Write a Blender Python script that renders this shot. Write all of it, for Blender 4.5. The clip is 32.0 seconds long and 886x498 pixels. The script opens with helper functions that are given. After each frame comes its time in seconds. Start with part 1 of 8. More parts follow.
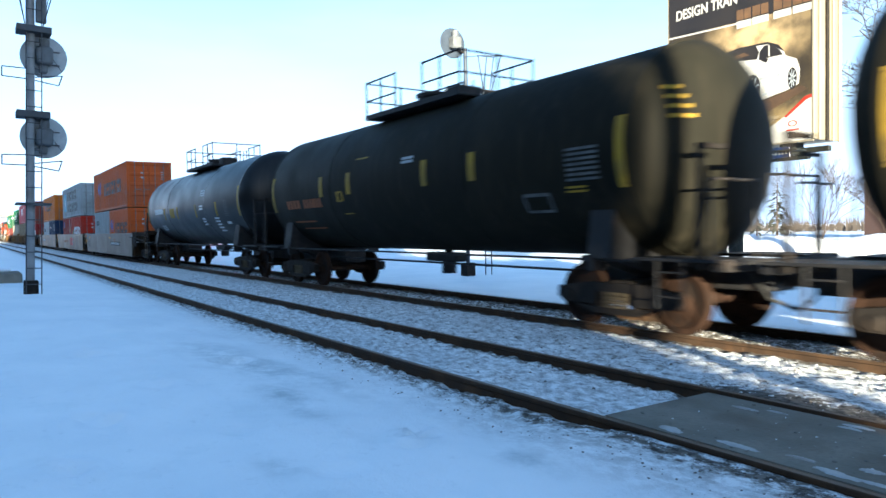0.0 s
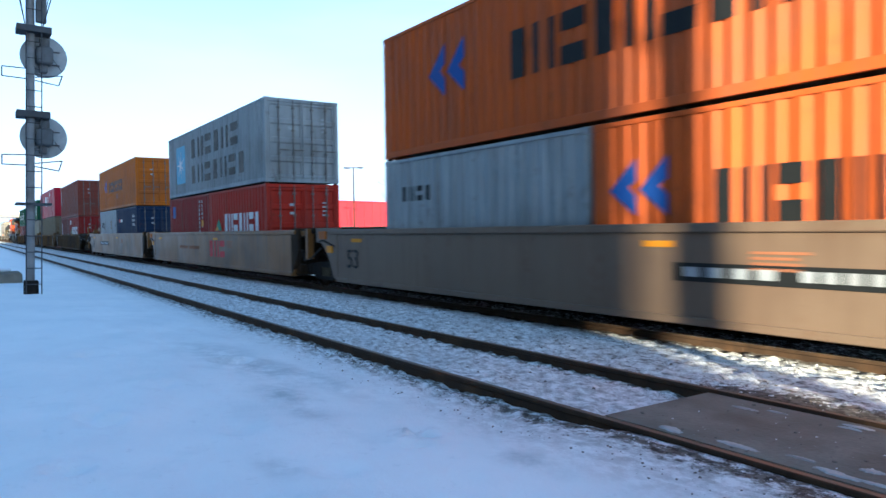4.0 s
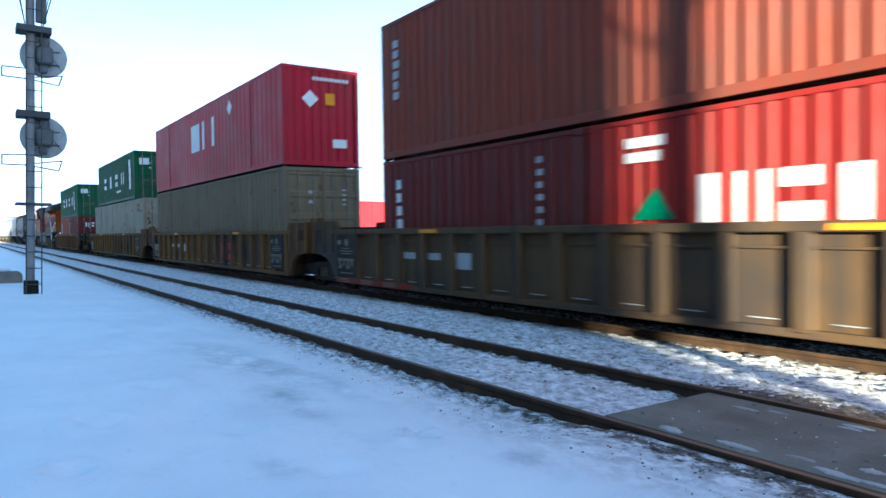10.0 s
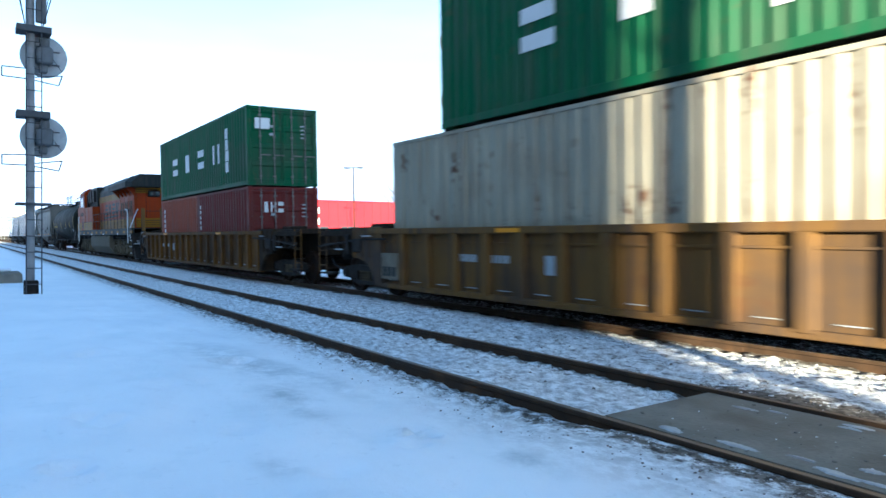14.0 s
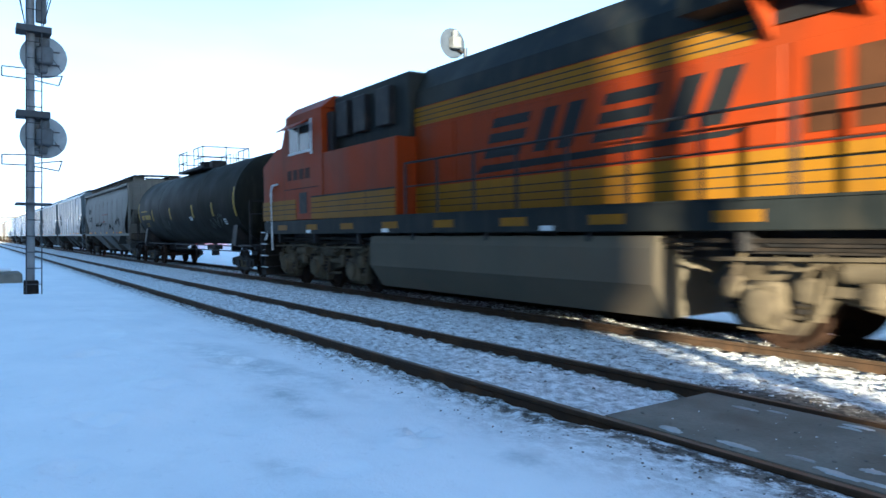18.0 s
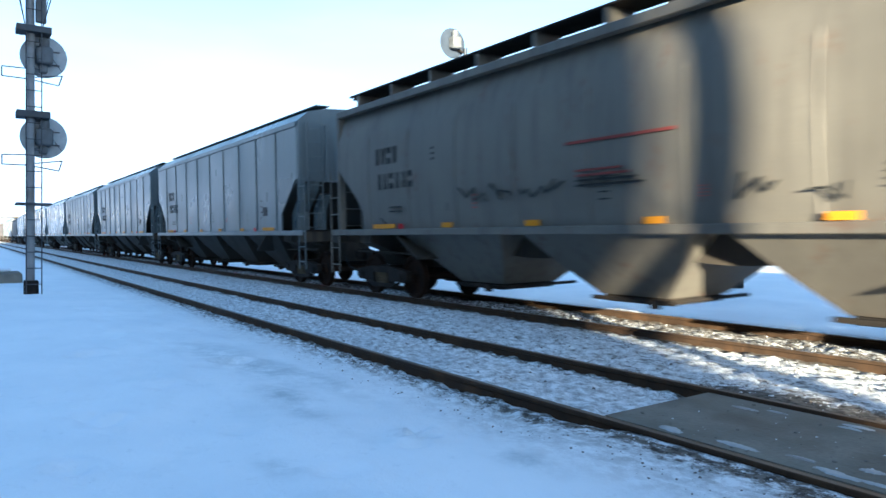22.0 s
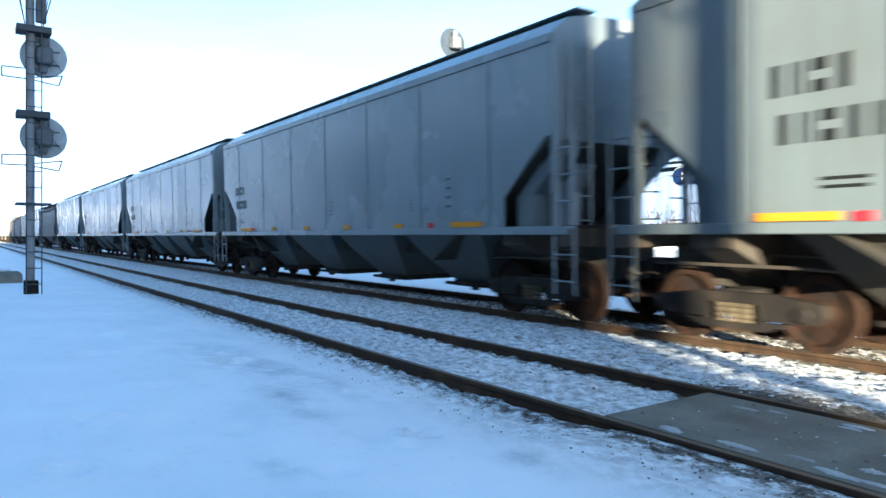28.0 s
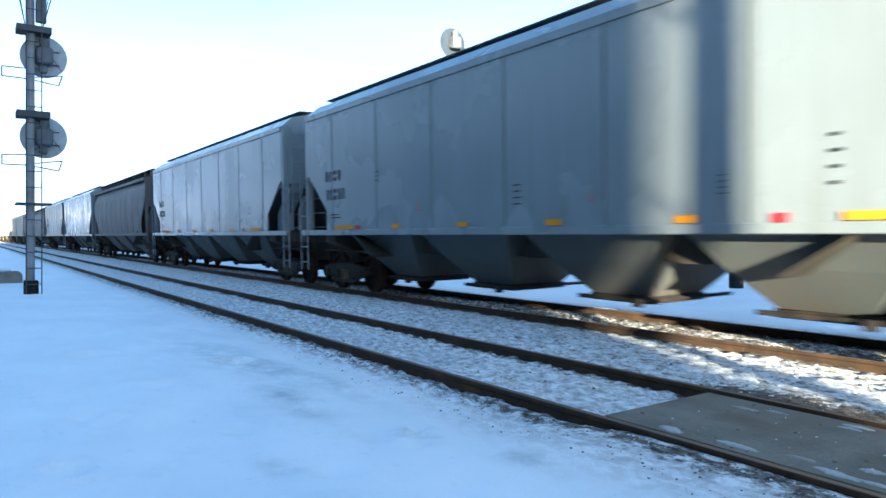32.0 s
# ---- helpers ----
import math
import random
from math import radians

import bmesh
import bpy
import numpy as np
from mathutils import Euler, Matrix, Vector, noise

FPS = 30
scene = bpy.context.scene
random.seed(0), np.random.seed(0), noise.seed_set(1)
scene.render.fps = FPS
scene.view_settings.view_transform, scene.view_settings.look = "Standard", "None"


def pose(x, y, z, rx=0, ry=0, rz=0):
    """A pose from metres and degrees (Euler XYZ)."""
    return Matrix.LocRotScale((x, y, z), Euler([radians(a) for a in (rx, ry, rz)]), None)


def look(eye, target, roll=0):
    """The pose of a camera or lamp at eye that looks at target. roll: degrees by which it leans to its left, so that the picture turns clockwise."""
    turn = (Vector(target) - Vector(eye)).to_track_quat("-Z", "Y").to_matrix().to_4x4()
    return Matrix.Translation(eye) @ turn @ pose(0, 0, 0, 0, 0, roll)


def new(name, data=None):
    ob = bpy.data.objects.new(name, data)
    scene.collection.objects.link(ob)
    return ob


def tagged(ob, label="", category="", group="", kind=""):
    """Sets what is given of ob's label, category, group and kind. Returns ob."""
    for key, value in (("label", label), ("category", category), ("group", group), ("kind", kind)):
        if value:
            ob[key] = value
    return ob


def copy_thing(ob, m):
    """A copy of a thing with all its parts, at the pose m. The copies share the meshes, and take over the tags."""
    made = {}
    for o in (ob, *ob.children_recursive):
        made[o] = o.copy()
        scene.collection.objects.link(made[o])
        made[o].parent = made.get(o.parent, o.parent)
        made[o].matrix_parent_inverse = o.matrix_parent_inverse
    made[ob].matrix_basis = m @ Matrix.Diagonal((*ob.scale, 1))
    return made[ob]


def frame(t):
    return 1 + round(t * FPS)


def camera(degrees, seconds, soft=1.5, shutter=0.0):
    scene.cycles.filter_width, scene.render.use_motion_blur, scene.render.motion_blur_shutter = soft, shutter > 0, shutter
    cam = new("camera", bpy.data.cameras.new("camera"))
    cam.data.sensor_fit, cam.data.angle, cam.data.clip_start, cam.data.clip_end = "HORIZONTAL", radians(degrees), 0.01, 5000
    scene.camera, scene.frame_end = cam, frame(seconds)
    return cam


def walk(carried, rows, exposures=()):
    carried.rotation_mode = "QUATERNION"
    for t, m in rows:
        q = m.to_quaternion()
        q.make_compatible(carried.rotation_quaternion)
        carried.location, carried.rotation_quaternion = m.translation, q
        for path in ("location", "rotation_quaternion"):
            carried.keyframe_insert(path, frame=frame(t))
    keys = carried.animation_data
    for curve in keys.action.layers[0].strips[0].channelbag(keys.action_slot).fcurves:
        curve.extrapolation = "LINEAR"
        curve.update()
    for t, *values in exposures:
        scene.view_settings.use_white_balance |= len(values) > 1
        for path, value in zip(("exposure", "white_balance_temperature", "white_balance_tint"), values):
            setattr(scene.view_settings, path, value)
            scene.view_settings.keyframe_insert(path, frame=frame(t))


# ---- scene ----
# Metres. x runs along the tracks (trains go towards +x), y across them, z up from the top of the rails.
SPEED = 10.45
CLIP = 32.0
NEAR_TRACK, FAR_TRACK = 4.838, 8.819
GAUGE = 1.505
EYE = (0.0, 0.0, 1.484)

cam = camera(64.29, CLIP, soft=1.5, shutter=0.45)
VIEW = (Matrix.Translation(EYE) @ pose(0, 0, 0, 0, 0, 55.933) @ pose(0, 0, 0, 90 - 1.595, 0, 0) @ pose(0, 0, 0, 0, 0, 0.817 * -1))
walk(cam, [(0, VIEW), (CLIP, VIEW)],
     exposures=[(t, 2.49 + e, 5220, 3) for t, e in
                ((0, 0.17), (3, 0.17), (5, 0.03), (7, -0.03), (8.3, 0.0), (9, -0.18), (10, 0.34), (14, 0.42), (18, 0.32), (21, 0.32), (25, 0.34), (CLIP, 0.4))])

# ---- light ----
SUN_HEIGHT = 7.5
SUN_WAY = Vector((-0.899, 0.438, -math.tan(radians(SUN_HEIGHT))))
world = bpy.data.worlds.new("winter_sky")
scene.world = world
world.use_nodes = True
nt = world.node_tree
sky = nt.nodes.new("ShaderNodeTexSky")
sky.sky_type, sky.sun_disc = "NISHITA", False
sky.sun_elevation, sky.sun_rotation = radians(SUN_HEIGHT), math.atan2(0.899, -0.438)
sky.air_density, sky.dust_density, sky.ozone_density = 1.0, 0.8, 2.0
bg = nt.nodes["Background"]
bg.inputs["Strength"].default_value = 0.072
# thin high cloud that whitens the sky towards the horizon
co = nt.nodes.new("ShaderNodeTexCoord")
sep = nt.nodes.new("ShaderNodeSeparateXYZ")
nt.links.new(co.outputs["Generated"], sep.inputs[0])
stretch = nt.nodes.new("ShaderNodeMapping")
stretch.inputs["Scale"].default_value = (1.0, 1.0, 4.5)
nt.links.new(co.outputs["Generated"], stretch.inputs[0])
cloud = nt.nodes.new("ShaderNodeTexNoise")
cloud.inputs["Scale"].default_value, cloud.inputs["Detail"].default_value = 2.2, 5
nt.links.new(stretch.outputs[0], cloud.inputs["Vector"])
low = nt.nodes.new("ShaderNodeMapRange")
low.inputs["From Min"].default_value, low.inputs["From Max"].default_value = 0.42, 0.04
nt.links.new(sep.outputs["Z"], low.inputs["Value"])
amount = nt.nodes.new("ShaderNodeMath")
amount.operation = "ADD"
nt.links.new(low.outputs[0], amount.inputs[0])
wisps = nt.nodes.new("ShaderNodeMapRange")
wisps.inputs["From Min"].default_value, wisps.inputs["From Max"].default_value = 0.42, 0.75
wisps.inputs["To Min"].default_value, wisps.inputs["To Max"].default_value = -0.05, 0.22
nt.links.new(cloud.outputs["Fac"], wisps.inputs["Value"])
nt.links.new(wisps.outputs[0], amount.inputs[1])
amount.use_clamp = True
mix = nt.nodes.new("ShaderNodeMix")
mix.data_type = "RGBA"
nt.links.new(amount.outputs[0], mix.inputs["Factor"])
nt.links.new(sky.outputs[0], mix.inputs[6])
mix.inputs[7].default_value = (2.86, 3.26, 4.02, 1)
nt.links.new(mix.outputs[2], bg.inputs["Color"])

sun = new("sun", bpy.data.lights.new("sun", "SUN"))
sun.data.energy, sun.data.angle, sun.data.color = 5.0, radians(0.53), (1.0, 0.765, 0.475)
sun.matrix_world = look(Vector((0, 0, 60)) - SUN_WAY * 40, Vector((0, 0, 60)))


# ---- shapes ----
class Geo:
    """Collects the faces of one mesh."""

    def __init__(self):
        self.v, self.f, self.s = [], [], []

    def add(self, verts, faces, smooth=False):
        n = len(self.v)
        self.v += [tuple(p) for p in verts]
        self.f += [tuple(i + n for i in f) for f in faces]
        self.s += [smooth] * len(faces)
        return self

    def box(self, x0, x1, y0, y1, z0, z1, c=0.0):
        x0, x1, y0, y1, z0, z1 = min(x0, x1), max(x0, x1), min(y0, y1), max(y0, y1), min(z0, z1), max(z0, z1)
        if c <= 0:
            return self.add([(x, y, z) for x in (x0, x1) for y in (y0, y1) for z in (z0, z1)],
                            [(0, 1, 3, 2), (4, 6, 7, 5), (0, 4, 5, 1), (2, 3, 7, 6), (0, 2, 6, 4), (1, 5, 7, 3)])
        c = min(c, (x1 - x0) * 0.4, (y1 - y0) * 0.4, (z1 - z0) * 0.4)
        vs, ids = [], {}
        for i, x in enumerate((x0, x1)):
            for j, y in enumerate((y0, y1)):
                for k, z in enumerate((z0, z1)):
                    ix, iy, iz = (c if i == 0 else -c), (c if j == 0 else -c), (c if k == 0 else -c)
                    for a, p in enumerate(((x, y + iy, z + iz), (x + ix, y, z + iz), (x + ix, y + iy, z))):
                        ids[i, j, k, a] = len(vs)
                        vs.append(p)
        fs = []
        for b in (0, 1):
            r = 1 if b else -1
            for a in range(3):
                ring = [(0, 0), (1, 0), (1, 1), (0, 1)]
                q = []
                for u, w in ring:
                    key = [u, w]
                    key.insert(a, b)
                    q.append(ids[(*key, a)])
                flip = (r < 0) != (a == 1)
                fs.append(tuple(reversed(q)) if flip else tuple(q))
        for a, b2 in ((0, 1), (0, 2), (1, 2)):
            c3 = 3 - a - b2
            for u in (0, 1):
                for w in (0, 1):
                    q = []
                    for t, ax in ((0, a), (0, b2), (1, b2), (1, a)):
                        key = [0, 0, 0]
                        key[a], key[b2], key[c3] = u, w, t
                        q.append(ids[(*key, ax)])
                    fs.append(tuple(q))
        for i in (0, 1):
            for j in (0, 1):
                for k in (0, 1):
                    fs.append(tuple(ids[i, j, k, a] for a in range(3)))
        return self.add(vs, fs)

    def tube(self, p, q, r, n=8, r2=None, cap=True):
        p, q = Vector(p), Vector(q)
        w = (q - p).normalized()
        u = w.orthogonal().normalized()
        t = w.cross(u)
        r2 = r if r2 is None else r2
        ring = [(math.cos(2 * math.pi * i / n), math.sin(2 * math.pi * i / n)) for i in range(n)]
        vs = [p + (u * a + t * b) * r for a, b in ring] + [q + (u * a + t * b) * r2 for a, b in ring]
        self.add(vs, [(i, (i + 1) % n, n + (i + 1) % n, n + i) for i in range(n)], True)
        if cap:
            m = len(self.v) - 2 * n
            self.f += [tuple(m + i for i in reversed(range(n))), tuple(m + n + i for i in range(n))]
            self.s += [False, False]
        return self

    def path(self, pts, r, n=6):
        for a, b in zip(pts, pts[1:]):
            self.tube(a, b, r, n)
        return self

    def prism(self, poly, axis, lo, hi):
        """poly: the outline in the two other axes, in their order."""
        n = len(poly)

        def at(a, b, h):
            return {"x": (h, a, b), "y": (a, h, b), "z": (a, b, h)}[axis]
        vs = [at(a, b, lo) for a, b in poly] + [at(a, b, hi) for a, b in poly]
        return self.add(vs, [(i, (i + 1) % n, n + (i + 1) % n, n + i) for i in range(n)]
                        + [tuple(reversed(range(n))), tuple(range(n, 2 * n))])

    def loft(self, rings, smooth=True, ends=True):
        n = len(rings[0])
        vs = [p for ring in rings for p in ring]
        fs = [(k * n + i, k * n + (i + 1) % n, (k + 1) * n + (i + 1) % n, (k + 1) * n + i)
              for k in range(len(rings) - 1) for i in range(n)]
        self.add(vs, fs, smooth)
        if ends:
            m = len(self.v) - len(vs)
            self.f += [tuple(m + i for i in reversed(range(n))), tuple(m + (len(rings) - 1) * n + i for i in range(n))]
            self.s += [False, False]
        return self

    def lathe(self, profile, base, axis, n=24):
        """profile: (radius, way along the axis)."""
        base = Vector(base)
        w = Vector(axis).normalized()
        u = w.orthogonal().normalized()
        t = w.cross(u)
        rings = [[base + w * h + (u * math.cos(2 * math.pi * i / n) + t * math.sin(2 * math.pi * i / n)) * max(r, 1e-4)
                  for i in range(n)] for r, h in profile]
        return self.loft(rings)

    def mesh(self, name):
        me = bpy.data.meshes.new(name)
        me.from_pydata(self.v, [], self.f)
        bm = bmesh.new()
        bm.from_mesh(me)
        bmesh.ops.recalc_face_normals(bm, faces=bm.faces)
        bm.to_mesh(me)
        bm.free()
        me.polygons.foreach_set("use_smooth", self.s)
        if any(self.s):
            me.set_sharp_from_angle(angle=radians(38))
        me.update()
        return me


def part(name, geo, material, parent, label=""):
    """One mesh object under a thing or under a part, in its space."""
    me = geo.mesh(name)
    me.materials.append(material)
    ob = new(name, me)
    ob.parent = parent
    if label:
        ob["label"] = label
    return ob


def thing(name, label, category, group="", kind="", geo=None, material=None):
    ob = new(name, geo.mesh(name) if geo else None)
    if geo:
        ob.data.materials.append(material)
    return tagged(ob, label, category, group, kind)


# ---- materials ----
def mat(name, color, rough=0.6, metal=0.0, vary=0.18, scale=3.0, bump=0.15, fine=60.0, streak=0.0, dirt=None, amount=0.4, spec=0.5, each=0.0, rust=0.0):
    """A surface with variation at two scales; streak: stains that run down; dirt: a second colour in patches."""
    m = bpy.data.materials.new(name)
    m.use_nodes = True
    t = m.node_tree
    b = t.nodes["Principled BSDF"]
    b.inputs["Roughness"].default_value, b.inputs["Metallic"].default_value = rough, metal
    b.inputs["Specular IOR Level"].default_value = spec
    tc = t.nodes.new("ShaderNodeTexCoord")

    def noise_at(s, detail=4, squash=None):
        n = t.nodes.new("ShaderNodeTexNoise")
        n.inputs["Scale"].default_value, n.inputs["Detail"].default_value = s, detail
        if squash:
            mp = t.nodes.new("ShaderNodeMapping")
            mp.inputs["Scale"].default_value = squash
            t.links.new(tc.outputs["Object"], mp.inputs[0])
            t.links.new(mp.outputs[0], n.inputs["Vector"])
        else:
            t.links.new(tc.outputs["Object"], n.inputs["Vector"])
        return n.outputs["Fac"]

    def ranged(v, a, b2, c, d):
        n = t.nodes.new("ShaderNodeMapRange")
        for k, x in zip(("From Min", "From Max", "To Min", "To Max"), (a, b2, c, d)):
            n.inputs[k].default_value = x
        t.links.new(v, n.inputs["Value"])
        return n.outputs[0]

    def blend(f, a, c, kind="MIX"):
        n = t.nodes.new("ShaderNodeMix")
        n.data_type, n.blend_type = "RGBA", kind
        for v, k in ((f, "Factor"), (a, 6), (c, 7)):
            if isinstance(v, (tuple, float, int)):
                n.inputs[k].default_value = v
            else:
                t.links.new(v, n.inputs[k])
        return n.outputs[2]
    col = (*color, 1)
    dark = tuple(x * (1 - vary) for x in color) + (1,)
    light = tuple(min(1, x * (1 + vary)) for x in color) + (1,)
    big = noise_at(scale)
    small = noise_at(fine, 2)
    out = blend(ranged(big, 0.3, 0.7, 0, 1), dark, light)
    out = blend(ranged(small, 0.35, 0.65, 0, 0.35), out, dark)
    if dirt:
        patch = noise_at(scale * 0.6, 6)
        out = blend(ranged(patch, 0.5, 0.68, 0, amount), out, (*dirt, 1))
        if streak:
            runs = noise_at(1.0, 4, (7.0, 7.0, 0.35))
            out = blend(ranged(runs, 0.5, 0.75, 0, streak), out, (*dirt, 1))
    if rust:
        # scattered rust scabs, with short runs below them
        scabs = noise_at(1.0, 6, (2.6, 2.6, 1.1))
        chips = noise_at(7.0, 3)
        hit = t.nodes.new("ShaderNodeMath")
        hit.operation, hit.use_clamp = "MULTIPLY", True
        t.links.new(ranged(scabs, 0.56, 0.66, 0, 1), hit.inputs[0])
        t.links.new(ranged(chips, 0.50, 0.60, 0, rust), hit.inputs[1])
        out = blend(hit.outputs[0], out, (0.085, 0.032, 0.014, 1))
    if each:
        info = t.nodes.new("ShaderNodeObjectInfo")
        out = blend(ranged(info.outputs["Random"], 0, 1, 0, each), out, dark)
    t.links.new(out, b.inputs["Base Color"])
    t.links.new(ranged(big, 0.3, 0.7, max(0.02, rough - 0.08), min(1, rough + 0.1)), b.inputs["Roughness"])
    if bump:
        bp = t.nodes.new("ShaderNodeBump")
        bp.inputs["Strength"].default_value, bp.inputs["Distance"].default_value = bump, 0.01
        t.links.new(small, bp.inputs["Height"])
        t.links.new(bp.outputs[0], b.inputs["Normal"])
    return m


def paint(name, color, rough=0.45, grime=(0.07, 0.06, 0.05), streak=0.45, amount=0.3, spec=0.12, rust=0.35):
    """Weathered vehicle paint: the given colour scaled down evenly, with grime, streaks and rust."""
    color = tuple(0.49 * c for c in color)
    return mat(name, color, rough + 0.1, 0, 0.10, 0.9, 0.06, 40, streak, grime, amount, spec=spec, rust=rust)


M = {}
M["orange"] = paint("orange_paint", (0.84, 0.17, 0.028), streak=0.3)
M["orange2"] = paint("amber_orange_paint", (0.86, 0.24, 0.018), streak=0.3)
M["palegrey"] = paint("pale_grey_paint", (0.575, 0.632, 0.655))
M["white"] = paint("white_paint", (0.72, 0.76, 0.78), streak=0.3, rust=0.8)
M["red"] = paint("red_paint", (0.66, 0.046, 0.024), streak=0.3)
M["darkred"] = paint("dark_red_paint", (0.42, 0.03, 0.026))
M["maroon"] = paint("maroon_paint", (0.22, 0.036, 0.032))
M["brown"] = paint("red_brown_paint", (0.363, 0.0825, 0.0495))
M["rustred"] = paint("rust_red_paint", (0.45, 0.09, 0.04))
M["crimson"] = paint("crimson_paint", (0.696, 0.024, 0.06), 0.4, streak=0.2)
M["blue"] = paint("navy_blue_paint", (0.022, 0.055, 0.14))
M["green"] = paint("dark_green_paint", (0.016, 0.165, 0.065))
M["beige"] = paint("beige_grey_paint", (0.33, 0.27, 0.175), 0.6, rust=0.6)
M["warmgrey"] = paint("worn_grey_paint", (0.62, 0.58, 0.45), 0.65, (0.15, 0.10, 0.06), 0.6, 0.5, rust=0.95)
M["markwhite"] = mat("white_marking", (0.608, 0.624, 0.624), 0.5, vary=0.06, bump=0, spec=0.12)
M["markdark"] = mat("dark_marking", (0.013, 0.0145, 0.015), 0.5, vary=0.1, bump=0, spec=0.12)
M["markblue"] = mat("blue_marking", (0.02, 0.07, 0.28), 0.5, vary=0.1, bump=0, spec=0.12)
M["marksky"] = mat("sky_blue_marking", (0.0936, 0.328, 0.484), 0.5, vary=0.1, bump=0, spec=0.12)
M["markred"] = mat("red_marking", (0.429, 0.0234, 0.0312), 0.5, vary=0.1, bump=0, spec=0.12)
M["markgreen"] = mat("green_marking", (0.0078, 0.195, 0.0936), 0.5, vary=0.1, bump=0, spec=0.12)
M["markyellow"] = mat("yellow_marking", (0.562, 0.226, 0.00936), 0.45, vary=0.08, bump=0, spec=0.12)
M["fadedred"] = mat("faded_red_marking", (0.19, 0.048, 0.042), 0.6, vary=0.3, bump=0, spec=0.1)
M["markorange"] = mat("faded_orange_marking", (0.23, 0.085, 0.035), 0.6, vary=0.25, bump=0, spec=0.12)
M["plateblue"] = mat("navy_plate_enamel", (0.008, 0.022, 0.085), 0.35, vary=0.1, bump=0)
M["faint"] = mat("faded_white_marking", (0.10, 0.105, 0.105), 0.6, 0, 0.3, 5, 0, dirt=(0.03, 0.03, 0.03), amount=0.6, spec=0.1)
M["paneldark"] = mat("grimy_black_panel", (0.018, 0.017, 0.016), 0.7, 0, 0.3, 3, 0.05, dirt=(0.06, 0.04, 0.022), amount=0.5, spec=0.1)
M["panelpale"] = mat("dirty_cream_marking", (0.16, 0.145, 0.112), 0.7, 0, 0.25, 6, 0, dirt=(0.12, 0.09, 0.05), amount=0.5, spec=0.1)
M["sillred"] = mat("dull_red_sill_paint", (0.156, 0.0234, 0.0156), 0.7, 0, 0.2, 3, 0.05, dirt=(0.08, 0.04, 0.025), amount=0.5, spec=0.1)
M["oldyellow"] = mat("faded_yellow_marking", (0.265, 0.176, 0.0199), 0.55, vary=0.2, bump=0, dirt=(0.1, 0.08, 0.04), amount=0.5, spec=0.12)
M["markbrown"] = mat("faded_brown_marking", (0.24, 0.10, 0.05), 0.6, vary=0.2, bump=0, spec=0.12)
M["rod"] = mat("dull_rod_steel", (0.128, 0.122, 0.115), 0.5, 0.4, 0.25, 4)
M["steel"] = mat("galvanised_steel", (0.42, 0.43, 0.44), 0.45, 0.7, 0.2, 2.0)
M["castgrey"] = mat("grimy_cast_steel", (0.0166, 0.0141, 0.0122), 0.8, 0.1, 0.35, 5, 0.3, dirt=(0.050, 0.036, 0.025), amount=0.5, spec=0.2)
M["black"] = mat("black_steel", (0.0141, 0.0141, 0.0154), 0.6, 0.0, 0.3, 4, 0.2, dirt=(0.06, 0.046, 0.035), amount=0.4, spec=0.2)
M["rubber"] = mat("black_rubber", (0.02, 0.02, 0.02), 0.85, 0, 0.2)
M["wheel"] = mat("rusty_wheel_steel", (0.030, 0.0165, 0.0105), 0.8, 0.1, 0.35, 6, 0.25, dirt=(0.014, 0.012, 0.011), amount=0.75, spec=0.12)
M["dusty"] = mat("dusty_cast_steel", (0.0897, 0.0733, 0.0484), 0.9, 0, 0.4, 3, 0.3, dirt=(0.035, 0.028, 0.022), amount=0.75, spec=0.08)
M["tank"] = mat("black_tank_paint", (0.0064, 0.00672, 0.00736), 0.36, 0, 0.25, 0.8, 0.05, 40, 0.25, (0.03, 0.028, 0.025), 0.3, spec=0.24)
M["tankdirty"] = mat("dusty_black_tank_paint", (0.0125, 0.012, 0.0085), 0.62, 0, 0.3, 0.9, 0.05, 40, 0.6, (0.028, 0.024, 0.016), 0.45, spec=0.06)
# dark and bluish so the sunlit far mast looks as if in shade
M["farmast"] = mat("shade_toned_signal_paint", (0.031, 0.044, 0.066), 0.6, 0.1, 0.2, 3)
M["ochre"] = paint("ochre_yellow_paint", (0.215, 0.103, 0.024), 0.65, (0.045, 0.028, 0.016), 0.95, 0.9)
# darker brown copy of the ochre for joint gussets that stand in shade
M["wellbrown"] = paint("brown_grimed_shaded_paint", (0.17, 0.086, 0.042), 0.75, (0.04, 0.028, 0.02), 0.95, 0.85)
M["grimy"] = paint("grimy_brown_yellow_paint", (0.262, 0.144, 0.043), 0.7, (0.042, 0.034, 0.031), 0.95, 0.85)
M["grimydark"] = paint("dark_brown_grimed_paint", (0.175, 0.112, 0.055), 0.7, (0.038, 0.033, 0.030), 0.95, 0.85)
# grime and the shade at the car ends in one dark colour
M["wellend"] = mat("grimy_shaded_end_steel", (0.0234, 0.0172, 0.0125), 0.85, 0, 0.4, 2, 0.2, streak=0.4, dirt=(0.075, 0.046, 0.020), amount=0.5, spec=0.1)
M["wellgrey"] = paint("dirty_grey_brown_paint", (0.286, 0.202, 0.134), 0.4, (0.10, 0.065, 0.042), 0.7, 0.6, spec=0.35)
M["ochresmooth"] = paint("glossy_ochre_paint", (0.35, 0.155, 0.028), 0.34, (0.06, 0.040, 0.024), 0.8, 0.65, spec=0.33)
M["hopper"] = mat("pale_grey_hopper_paint", (0.192, 0.224, 0.242), 0.26, 0, 0.06, 0.5, 0.04, 30, 0.35, (0.13, 0.14, 0.135), 0.25, spec=0.32)
